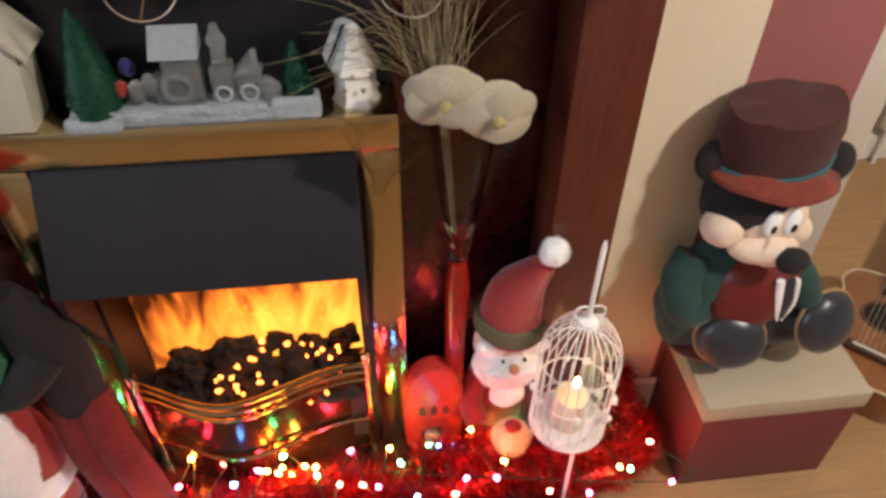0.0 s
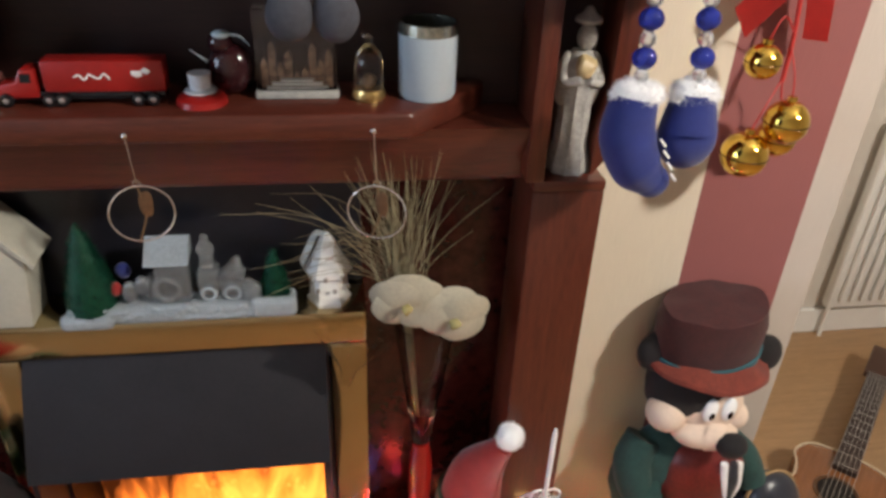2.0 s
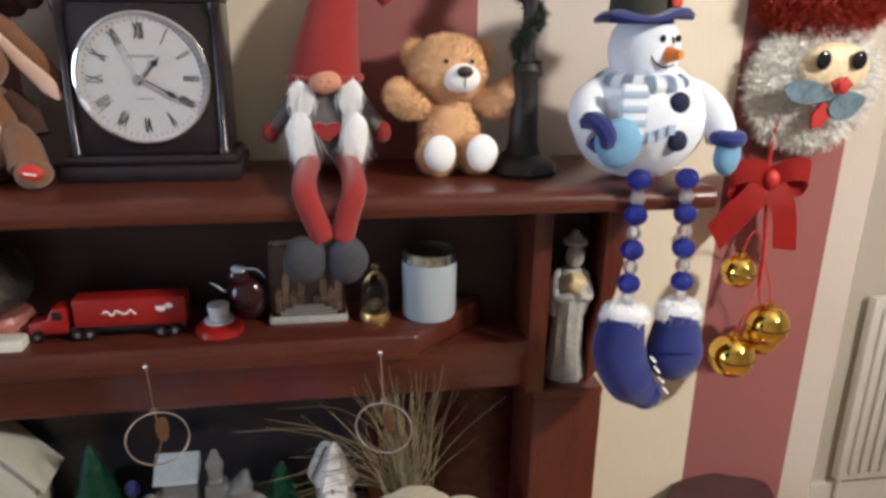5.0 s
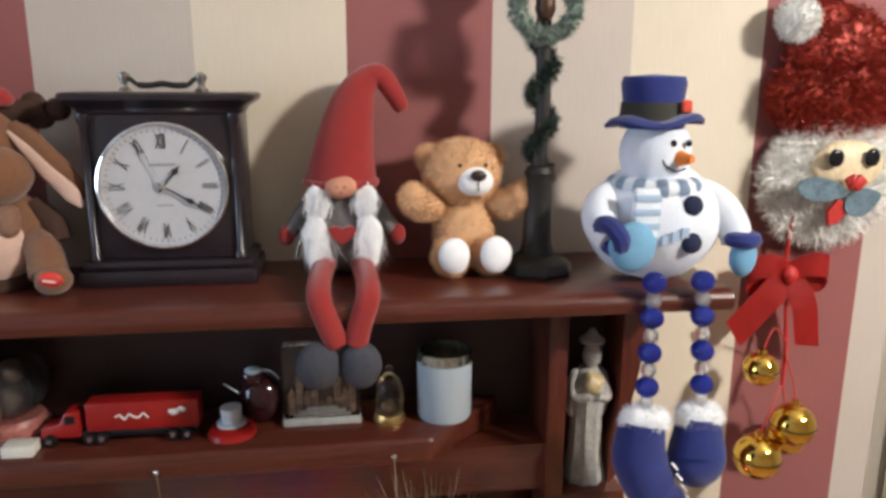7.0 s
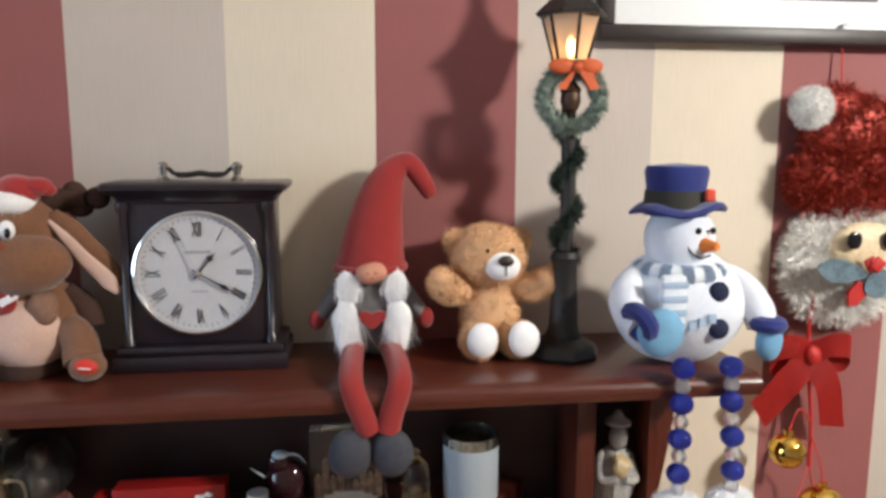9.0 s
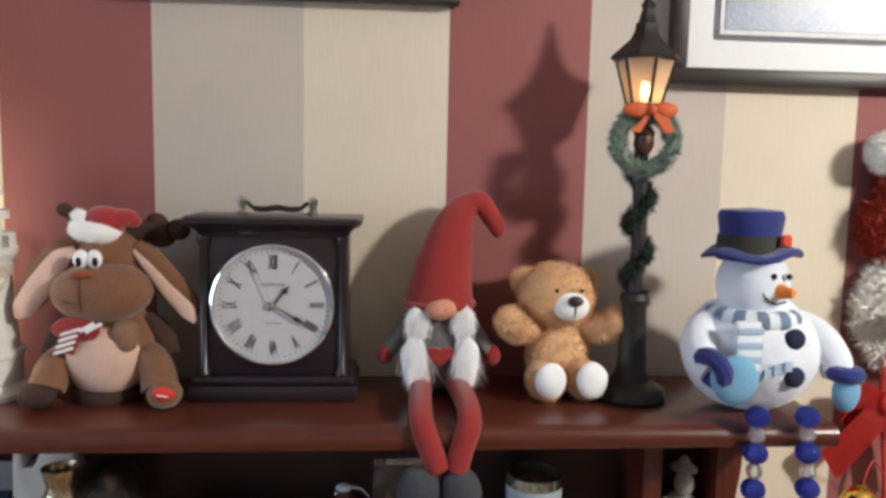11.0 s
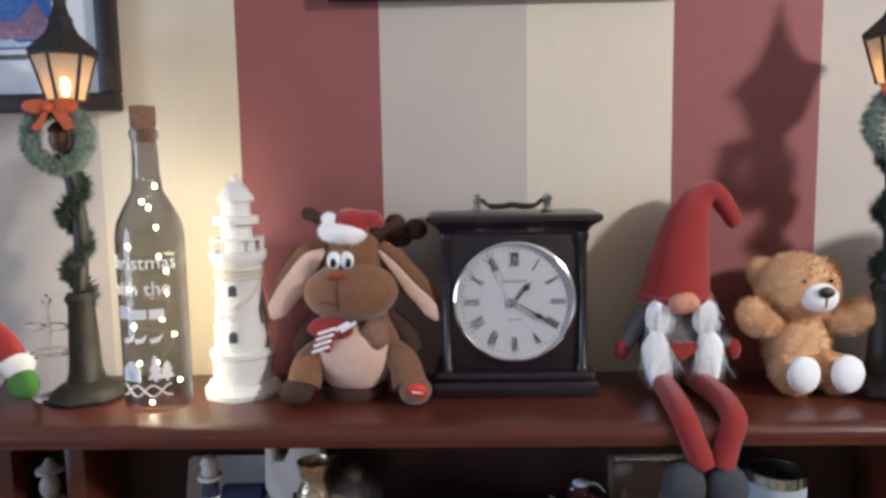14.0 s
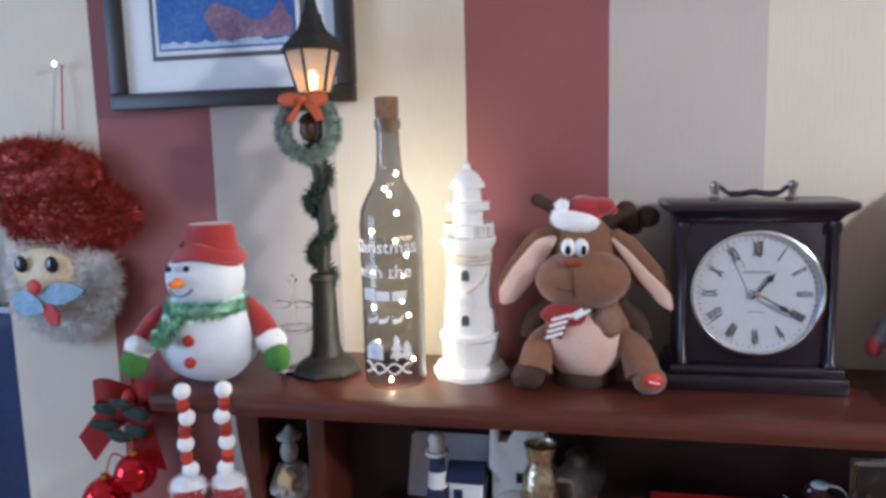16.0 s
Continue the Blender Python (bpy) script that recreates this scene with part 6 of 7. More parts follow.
# ---- on the wall ----
def santa_face(x, mirror):
    t = thing("santa_tinsel_face", (x, -0.02, 1.385), "tinsel Santa face wreath with a red hat" if mirror > 0 else "tinsel Santa face wreath with a red hat on a string", "decoration", "pair of tinsel Santa faces")
    k = mirror
    core = ball((0, 0, 0), (0.088, 0.018, 0.084), 26, 0.1, 25)
    part("beard", merge(core, fuzz(core, 9000, 0.019, 0.0021, 31, spread=0.7)), WHITE_TINSEL, t, "ivory tinsel beard", smooth=False)
    part("face", ball((k * 0.012, -0.02, 0.022), (0.05, 0.014, 0.034), 20, 0.05), mat("cream_tinsel_face", (0.68, 0.56, 0.36), 0.5, var=0.2, scale=150, bump=0.5), t)
    hat = merge(ball((k * 0.0, 0, 0.115), (0.092, 0.02, 0.06), 24, 0.1, 25), ball((k * -0.005, 0, 0.165), (0.07, 0.02, 0.055), 22, 0.1, 25), ball((-k * 0.03, 0.0, 0.2), (0.045, 0.018, 0.03), 20, 0.1, 25))
    if mirror < 0:
        hat = merge(ball((0.022, 0, 0.1), (0.11, 0.02, 0.056), 24, 0.1, 25), ball((-0.012, 0, 0.15), (0.1, 0.02, 0.05), 22, 0.1, 25), ball((-0.04, 0, 0.18), (0.07, 0.02, 0.028), 20, 0.1, 25))
    part("hat", merge(hat, fuzz(hat, 14000, 0.02, 0.0019, 32, spread=0.8)), mat("dark_red_tinsel", (0.30, 0.028, 0.014), 0.45, 0.45, var=0.6, scale=200, bump=0.1), t, "dark red tinsel hat", smooth=False)
    if mirror > 0:
        pom = ball((-0.072, -0.012, 0.203), (0.024, 0.018, 0.024), 18, 0.1)
        part("pompom", merge(pom, fuzz(pom, 2600, 0.009, 0.0016, 33)), WHITE_TINSEL, t, "ivory tinsel bobble", smooth=False)
    for dx in (-0.016, 0.034):
        part("eye", ball((k * dx, -0.037, 0.034), (0.0105, 0.004, 0.012), 16), BLACK_GLOSS, t)
    FOIL = mat("silver_blue_foil", (0.15, 0.22, 0.27), 0.42, 0.4, var=0.5, scale=50, bump=0.2)
    for cx, cz, w, h, turn in ((-0.034, -0.005, 0.036, 0.015, 8), (0.0225, -0.021, 0.026, 0.018, -18)):
        leaf = [(w * math.cos(a), h * math.sin(a) * abs(math.sin(a)) ** 0.35 * (1 - 0.25 * math.cos(a))) for a in np.linspace(0, math.tau, 29)[:-1]]
        bm = shift(slab(leaf, -0.0015, 0.0015), pose(k * cx, -0.043, cz, 0, k * turn, 0))
        part("moustache", bm, FOIL, t, "pleated silver blue foil moustache")
    for i in range(3):
        part("nose", shift(box(-0.0075, 0.0075, -0.003, 0.003, -0.009, 0.009, 0.002), pose(k * 0.0065 + 0.003 * (i - 1), -0.046 - 0.002 * i, 0.004, 0, 35 * i - 30, 0)), RED_RIBBON, t)
    part("mouth", slab([(k * x, z) for x, z in ((-0.020, -0.052), (-0.0225, -0.034), (-0.010, -0.018), (0.003, -0.024), (0.005, -0.034), (-0.008, -0.05))][::k], -0.042, -0.037), RED_RIBBON, t, "red folded felt mouth")
    part("string", tube([(-k * 0.02, 0.005, 0.22), (-k * 0.022, 0.012, 0.31)], 0.0012, 6), RED_RIBBON, t)
    part("nail", shift(lathe([(0, 0), (0.004, 0), (0.004, 0.002), (0.0015, 0.003), (0.0015, 0.02), (0, 0.02)], 12), pose(-k * 0.022, -0.002, 0.31, -90)), SILVER, t)


santa_face(0.982, 1)
santa_face(-0.772, -1)


def ribbon_loop(s, w=0.05):
    pts = curve_points([(0, 0, 0), (s * w * 0.5, -0.012, 0.014), (s * w, -0.008, 0.008), (s * w * 0.95, 0.002, -0.012), (s * w * 0.4, 0.004, -0.008), (0, 0, 0)], 6)
    bm = bmesh.new()
    rows = [(bm.verts.new(p + Vector((0, 0, 0.016))), bm.verts.new(p - Vector((0, 0, 0.016)))) for p in pts]
    for a, b in zip(rows, rows[1:]):
        bm.faces.new((a[0], b[0], b[1], a[1]))
    bmesh.ops.solidify(bm, geom=list(bm.faces), thickness=0.0012)
    return bm


def ribbon_tail(pts, w=0.032):
    p = curve_points(pts, 6)
    bm = bmesh.new()
    rows = []
    for i, q in enumerate(p):
        d = (p[min(i + 1, len(p) - 1)] - p[max(i - 1, 0)]).normalized()
        side = Vector((d.z, 0, -d.x)).normalized() * w / 2
        rows.append((bm.verts.new(q + side), bm.verts.new(q - side + d * (0.012 if i == len(p) - 1 else 0))))
    for a, b in zip(rows, rows[1:]):
        bm.faces.new((a[0], b[0], b[1], a[1]))
    bmesh.ops.solidify(bm, geom=list(bm.faces), thickness=0.0012)
    return bm


def bells(x, z, gold):
    label = "red ribbon bow with hanging gold bells" if gold else "red ribbon bow with hanging red baubles"
    t = thing("bell_cluster", (x, -0.03, z), label, "decoration")
    for s in (-1, 1):
        part("bow_loop", ribbon_loop(s, 0.055), RED_RIBBON, t)
    part("bow_knot", ball((0, -0.006, 0), (0.012, 0.01, 0.014), 14, 0.2), RED_RIBBON, t)
    part("ribbon_tail", ribbon_tail([(0, -0.004, -0.005), (-0.03, -0.012, -0.03), (-0.07, -0.01, -0.075)], 0.042), RED_RIBBON, t)
    part("ribbon_tail", ribbon_tail([(0, -0.004, -0.005), (0.022, -0.012, -0.04), (0.034, -0.01, -0.095)], 0.036), RED_RIBBON, t)
    part("hanger", tube(curve_points([(0, 0, 0.085), (0.0, 0.004, 0.02), (0.002, -0.012, -0.09), (-0.004, -0.024, -0.15)]), 0.003, 8), RED_RIBBON, t)
    spots = ((-0.045, -0.035, -0.12, 0.023), (0.0, -0.05, -0.195, 0.029), (-0.043, -0.045, -0.242, 0.031), (0.018, -0.012, -0.232, 0.027)) if gold else \
        ((0.018, -0.03, -0.1, 0.029), (-0.02, -0.045, -0.135, 0.033), (0.03, -0.03, -0.19, 0.03))
    for bx, by, bz, r in spots:
        b = part("bell" if gold else "bauble", ball((bx, by, bz), r, 32), GOLD if gold else RED_BAUBLE, t, "shiny gold bell" if gold else "shiny red bauble")
        part("cap", lathe([(0, r - 0.001), (0.006, r - 0.001), (0.006, r + 0.005), (0, r + 0.006)], 14, (bx, by, bz)), GOLD, b)
        part("cord", tube(curve_points([(bx, by, bz + r), (bx * 0.6, by * 0.8, bz + r + 0.03), (0.0, -0.016, min(-0.09, bz + r + 0.06))]), 0.0012, 6), RED_RIBBON, b)
        if gold:
            part("slot", ring((bx, by, bz), r + 0.0002, 0.0008, 32, 6, "z"), BRASS_DARK, b)


bells(0.933, 1.262, True)
bells(-0.668, 1.223, False)
holly = thing("holly_sprig", (-0.668, -0.045, 1.223), "dark green artificial holly leaves behind the bow", "decoration")
for a in np.linspace(0.4, 5.6, 6):
    part("leaf", ball((0.03 * math.cos(a), -0.012, -0.025 + 0.024 * math.sin(a)), (0.02, 0.004, 0.009), 12, 0.4, 80), PINE, holly)
FRAME_WOOD = mat("dark_frame_wood", (0.022, 0.015, 0.014), 0.45, var=0.3, scale=30, bump=0.05)


def picture(x0, x1, z0, z1, label, fw, mw, art):
    t = thing("framed_picture", ((x0 + x1) / 2, -0.003, z0), label, "picture")
    w, h = (x1 - x0) / 2, z1 - z0
    for a in (box(-w, w, -0.02, 0, 0, fw, 0.003), box(-w, w, -0.02, 0, h - fw, h, 0.003), box(-w, -w + fw, -0.019, 0, fw, h - fw, 0.002), box(w - fw, w, -0.019, 0, fw, h - fw, 0.002)):
        part("frame_bar", a, FRAME_WOOD, t, "dark wooden frame")
    part("mount", box(-w + fw, w - fw, -0.008, -0.002, fw, h - fw), mat("white_mount", (0.72, 0.74, 0.76), 0.6, var=0.03), t, "white card mount")
    i = fw + mw
    part("inner_mount", box(-w + i, w - i, -0.0095, -0.0082, i, h - i), mat("grey_mount", (0.1, 0.1, 0.12), 0.6), t)
    j = i + 0.006
    part("inner_white", box(-w + j, w - j, -0.0108, -0.0097, j, h - j), mat("white_slip", (0.7, 0.7, 0.72), 0.6), t)
    j = j + 0.006
    return part("print", box(-w + j, w - j, -0.012, -0.011, j, h - j), art, t), w - j, j, h - j


def art_material(name, c0, c1, c2):
    m = mat(name, c0, 0.35, bump=0)
    nt = m.node_tree
    r = [n for n in nt.nodes if n.type == "VALTORGB"][0]
    r.color_ramp.elements[0].color, r.color_ramp.elements[1].color = (*c0, 1), (*c2, 1)
    r.color_ramp.elements.new(0.5).color = (*c1, 1)
    for n in nt.nodes:
        if n.type == "TEX_NOISE" and n.inputs["Scale"].default_value < 100:
            n.inputs["Scale"].default_value = 14
    return m


sea, hw, z0, z1 = picture(-0.667, -0.318, 1.628, 1.95, "dark framed seascape picture with a white mount", 0.022, 0.042, art_material("seascape_print", (0.02, 0.06, 0.26), (0.04, 0.12, 0.38), (0.10, 0.20, 0.42)))
rnd = random.Random(21)
coast = [(-0.012, z0 + 0.01)] + [(-0.03 + 0.11 * k / 12, z0 + 0.045 + 0.012 * math.sin(k * 0.6) + rnd.uniform(-0.005, 0.005)) for k in range(13)] + [(hw - 0.003, z0 + 0.03), (hw - 0.003, z0 + 0.012)]
part("rock_print", slab(coast, -0.0128, -0.0122), art_material("rock_ink", (0.10, 0.06, 0.13), (0.22, 0.13, 0.2), (0.36, 0.26, 0.33)), sea, "printed purple brown rocks", smooth=False)
surf = [(-hw + 0.002, z0 + 0.002), (hw - 0.002, z0 + 0.002), (hw - 0.002, z0 + 0.009)] + [(hw - 0.004 - (2 * hw - 0.008) * k / 20, z0 + 0.009 + rnd.uniform(-0.002, 0.003)) for k in range(21)]
part("surf_print", slab(surf, -0.0132, -0.0129), art_material("surf_ink", (0.2, 0.32, 0.5), (0.4, 0.5, 0.62), (0.6, 0.65, 0.7)), sea, "printed pale surf", smooth=False)
cloud, hw, z0, z1 = picture(0.628, 1.06, 1.668, 2.02, "dark framed blue-grey picture with a white mount", 0.020, 0.036, art_material("cloud_print", (0.12, 0.16, 0.26), (0.22, 0.26, 0.36), (0.34, 0.36, 0.44)))
land = [(-hw + 0.002, z1 - 0.002), (-hw + 0.002, z0 + 0.03)] + [(-hw + 0.004 + (2 * hw - 0.008) * k / 16, z0 + 0.034 + rnd.uniform(-0.003, 0.003)) for k in range(17)] + [(hw - 0.002, z1 - 0.002)]
part("sky_print", slab(land, -0.0128, -0.0122), art_material("grey_sky_ink", (0.2, 0.22, 0.24), (0.26, 0.28, 0.3), (0.34, 0.35, 0.37)), cloud, "printed grey sky", smooth=False)
picture(-0.06, 0.366, 1.752, 2.05, "dark framed picture high above the clock", 0.020, 0.036, art_material("dusk_print", (0.1, 0.1, 0.12), (0.2, 0.2, 0.24), (0.3, 0.3, 0.3)))

# ---- on the lower shelf ----
ZL = 1.1055
TRUCK_RED = mat("red_truck_paint", (0.30, 0.012, 0.010), 0.3, var=0.1, bump=0.02)


def truck():
    t = thing("toy_truck", (0.088, -0.085, ZL), "red toy lorry with white lettering shapes", "toy truck")
    part("trailer", box(-0.038, 0.086, -0.014, 0.014, 0.016, 0.05, 0.002), TRUCK_RED, t)
    part("chassis", box(-0.08, 0.084, -0.01, 0.01, 0.007, 0.0155, 0.001), BLACK_GLOSS, t)
    cab = slab([(-0.089, 0.009), (-0.045, 0.009), (-0.045, 0.041), (-0.06, 0.041), (-0.067, 0.027), (-0.087, 0.023)], -0.013, 0.013, 0.0025)
    c = part("cab", cab, TRUCK_RED, t)
    part("side_window", box(-0.06, -0.05, -0.0145, -0.0132, 0.027, 0.036), BLACK_GLOSS, c)
    for x in (-0.078, -0.035, -0.022, 0.056, 0.072):
        for s in (-1, 1):
            w = part("wheel", shift(lathe([(0, -0.004), (0.0065, -0.004), (0.0075, -0.002), (0.0075, 0.002), (0.0065, 0.004), (0, 0.004)], 18), pose(x, s * 0.0125, 0.0077, 90)), BLACK_GLOSS, t)
            part("hub", shift(lathe([(0, 0), (0.0035, 0), (0.003, 0.001), (0, 0.001)], 14), pose(x, s * 0.0165 - 0.0005, 0.0077, 90)), SILVER, w)
    MARK = mat("white_print", (0.8, 0.78, 0.76), 0.5, var=0.03, bump=0)
    part("logo_shape", tube(curve_points([(-0.006 + 0.0052 * k, -0.0146, 0.033 + 0.003 * math.sin(k * 2.4)) for k in range(8)]), 0.0011, 5), MARK, t)
    part("logo_shape", merge(ball((0.058, -0.0145, 0.036), (0.006, 0.0008, 0.004), 12, 0.4, 200), ball((0.068, -0.0145, 0.039), (0.006, 0.0008, 0.003), 12, 0.4, 200)), MARK, t)


truck()


def candle_jar():
    t = thing("candle_glass", (0.464, -0.07, ZL), "frosted white candle glass with a silvered inside", "candle holder")
    part("glass", lathe([(0, 0), (0.0315, 0), (0.0335, 0.004), (0.034, 0.076), (0.033, 0.086), (0.0315, 0.086), (0.032, 0.07), (0.0315, 0.008), (0, 0.007)], 36), mat("frosted_white_glass", (0.47, 0.54, 0.59), 0.35, var=0.05, bump=0.03, Transmission_Weight=0.15), t)
    part("rim", lathe([(0.0341, 0.074), (0.0346, 0.074), (0.0337, 0.0865), (0.0312, 0.0867), (0.0315, 0.03), (0.0312, 0.03), (0.0308, 0.0862), (0.0333, 0.086), (0.0341, 0.074)], 36), mat("mercury_glass", (0.45, 0.45, 0.38), 0.2, 0.9, var=0.5, scale=160, bump=0.1), t, "silvered mottled rim")
    part("wax", lathe([(0, 0.0075), (0.031, 0.0075), (0.031, 0.045), (0, 0.044)], 28), mat("wax", (0.7, 0.68, 0.62), 0.5), t)


candle_jar()


def small_jar():
    t = thing("glass_jar", (0.395, -0.08, ZL), "little clear glass bell jar with a gold base", "ornament")
    part("base", lathe([(0, 0), (0.018, 0), (0.0195, 0.004), (0.017, 0.012), (0, 0.013)], 24), mat("gold_base", (0.62, 0.42, 0.16), 0.3, 0.9), t)
    part("dome", lathe([(0.0165, 0.0132), (0.0165, 0.04), (0.014, 0.053), (0.007, 0.06), (0.004, 0.064), (0.006, 0.07), (0.0, 0.074)], 24), GLASS, t)
    part("filling", ball((0, 0, 0.021), (0.006, 0.006, 0.009), 14, 0.3, 120), mat("amber_sand", (0.12, 0.07, 0.03), 0.5), t)


small_jar()


def crystal_block():
    t = thing("photo_block", (0.314, -0.068, ZL), "clear block ornament with a small town scene inside", "ornament")
    part("base", box(-0.047, 0.047, -0.016, 0.016, 0.0, 0.009, 0.002), mat("grey_resin", (0.36, 0.35, 0.32), 0.3, var=0.2, scale=60), t)
    part("block", box(-0.045, 0.045, -0.013, 0.013, 0.0095, 0.1, 0.002), CRYSTAL, t)
    B = mat("town_resin", (0.20, 0.12, 0.075), 0.6, var=0.6, scale=90, bump=0.3)
    r = random.Random(8)
    for k in range(9):
        x = -0.039 + k * 0.0088
        h = r.uniform(0.02, 0.046) - 0.012 * math.exp(-((x) / 0.012) ** 2)
        part("house", merge(box(x, x + 0.0078, 0.002, 0.009, 0.0105, 0.0105 + h), slab([(x, 0.0107 + h), (x + 0.0078, 0.0107 + h), (x + 0.0039, 0.0175 + h)], 0.002, 0.009)), B, t)
    for z, w in ((0.0135, 0.034), (0.018, 0.028), (0.022, 0.018)):
        part("step", box(-w, w, -0.010, 0.0, z - 0.003, z), mat("pale_stone_resin", (0.5, 0.46, 0.4), 0.6, var=0.2), t)


crystal_block()


def hat_ornament():
    t = thing("hat_ornament", (0.209, -0.09, ZL), "tiny white top hat on a red base", "ornament")
    part("red_base", lathe([(0, 0), (0.028, 0), (0.027, 0.007), (0.018, 0.013), (0, 0.013)], 22), TRUCK_RED, t)
    part("hat", lathe([(0, 0.0135), (0.0175, 0.0135), (0.0175, 0.0155), (0.011, 0.0165), (0.0125, 0.034), (0, 0.0345)], 22), mat("grey_white_resin", (0.6, 0.62, 0.65), 0.5, var=0.15, scale=120), t)
    u = thing("robin_ornament", (0.24, -0.06, ZL), "dark wine glass bird ornament with a white crest", "ornament")
    part("body", merge(ball((0, 0, 0.03), (0.026, 0.02, 0.03), 22), ball((-0.008, -0.004, 0.06), (0.014, 0.013, 0.014), 18)), mat("wine_glass", (0.03, 0.008, 0.01), 0.12, var=0.2, bump=0), u)
    part("crest", merge(ball((-0.006, -0.012, 0.071), (0.010, 0.008, 0.005), 14), tube(curve_points([(0.0, -0.012, 0.071), (0.014, -0.012, 0.069), (0.024, -0.01, 0.058)]), list(np.linspace(0.002, 0.0006, 17)), 8)), mat("pale_blue_enamel", (0.5, 0.62, 0.68), 0.25), u)
    part("tail", tube([(-0.022, 0.0, 0.035), (-0.042, -0.004, 0.052)], [0.0018, 0.0008], 8), mat("pale_blue_enamel_tail", (0.5, 0.58, 0.62), 0.3), u)


hat_ornament()


def left_shelf_things():
    t = thing("snow_globe", (-0.043, -0.06, ZL), "dark glass snow globe on a red and white base", "snow globe")
    part("base", lathe([(0, 0), (0.04, 0), (0.04, 0.012), (0.036, 0.014), (0.036, 0.02), (0.032, 0.026), (0, 0.026)], 30), mat("red_white_base", (0.34, 0.12, 0.1), 0.4, var=0.7, scale=40), t)
    part("globe", ball((0, 0, 0.066), 0.042, 30), mat("dark_globe", (0.45, 0.46, 0.47), 0.03, var=0.3, scale=30, bump=0, Transmission_Weight=0.95, IOR=1.3), t)
    part("figure", merge(ball((0, 0, 0.05), (0.018, 0.016, 0.022), 14, 0.3, 60), ball((0.004, -0.004, 0.078), 0.012, 14, 0.2)), PEWTER, t)
    h = thing("white_house_ornament", (-0.106, -0.06, ZL), "white cut-out wooden house ornament", "ornament")
    part("house", merge(slab([(-0.036, 0), (0.036, 0), (0.036, 0.08), (0.03, 0.122), (-0.004, 0.122), (-0.014, 0.1), (-0.026, 0.1), (-0.026, 0.12), (-0.036, 0.12), (-0.038, 0.066), (-0.034, 0.06)], -0.014, 0.014, 0.002)), WHITE_CERAMIC, h)
    for dx in (-0.004, 0.008):
        part("window", box(dx, dx + 0.009, -0.0165, -0.0142, 0.05, 0.062), BLACK_GLOSS, h)
    part("drift", ball((-0.008, -0.016, 0.02), (0.026, 0.008, 0.02), 16, 0.1), mat("cream_resin", (0.6, 0.55, 0.48), 0.6), h)
    g = thing("silver_jug", (-0.078, -0.1, ZL), "small embossed silver and gold jug", "jug")
    part("jug_body", lathe([(0, 0), (0.017, 0), (0.02, 0.006), (0.024, 0.045), (0.02, 0.078), (0.015, 0.09), (0.02, 0.112), (0.0185, 0.112), (0.013, 0.09), (0.0, 0.088)], 22), mat("embossed_silver", (0.5, 0.43, 0.3), 0.22, 1.0, var=0.5, scale=90, bump=0.8), g)
    part("jug_handle", tube(curve_points([(0.017, 0, 0.07), (0.036, 0, 0.066), (0.038, 0, 0.04), (0.022, 0, 0.025)]), 0.0026, 8), PEWTER, g)
    NAVY = mat("navy_paint", (0.015, 0.022, 0.065), 0.45, var=0.15)
    li = thing("small_lighthouse", (-0.208, -0.08, ZL), "small blue and white striped lighthouse ornament", "ornament")
    z = 0.0
    for k in range(4):
        r0, r1 = 0.0175 - 0.0022 * k, 0.0175 - 0.0022 * (k + 1)
        part("band", lathe([(0, z), (r0, z), (r1, z + 0.0205), (0, z + 0.0205)], 20), NAVY if k % 2 else WHITE_CERAMIC, li)
        z += 0.0207
    part("gallery", lathe([(0, z), (0.0145, z), (0.0145, z + 0.005), (0, z + 0.005)], 20), WHITE_CERAMIC, li)
    part("lantern", lathe([(0, z + 0.0052), (0.0095, z + 0.0052), (0.0095, z + 0.018), (0.011, z + 0.0185), (0.007, z + 0.027), (0, z + 0.0285)], 18), WHITE_CERAMIC, li)
    c = thing("small_cottage", (-0.172, -0.07, ZL), "small white cottage ornament with a navy roof", "ornament")
    part("wall_shell", box(-0.021, 0.021, -0.014, 0.014, 0, 0.05, 0.001), WHITE_CERAMIC, c)
    part("roof", moulding([(-0.019, 0.0503), (0.019, 0.0503), (0.014, 0.066), (-0.003, 0.07)], -0.024, 0.024), NAVY, c)
    part("window", box(-0.015, -0.004, -0.0162, -0.0142, 0.024, 0.04), NAVY, c)
    part("door", box(0.004, 0.013, -0.0162, -0.0142, 0.002, 0.028), NAVY, c)
    n = thing("note_card", (-0.205, -0.035, ZL), "plain white card leaning against the back panel", "card")
    part("card", shift(slab([(-0.055, 0), (0.05, 0), (0.05, 0.088), (0.046, 0.092), (-0.05, 0.085), (-0.055, 0.08)], -0.001, 0.001), pose(0, 0, 0, -8, 4, 0)), mat("white_card", (0.55, 0.54, 0.56), 0.7), n)
    bk = thing("small_book", (-0.02, -0.11, ZL), "small white paper booklet lying on the shelf", "book")
    part("page_block", box(-0.014, 0.02, -0.012, 0.012, 0.0, 0.014, 0.002), mat("page_white", (0.68, 0.66, 0.58), 0.7), bk)


left_shelf_things()


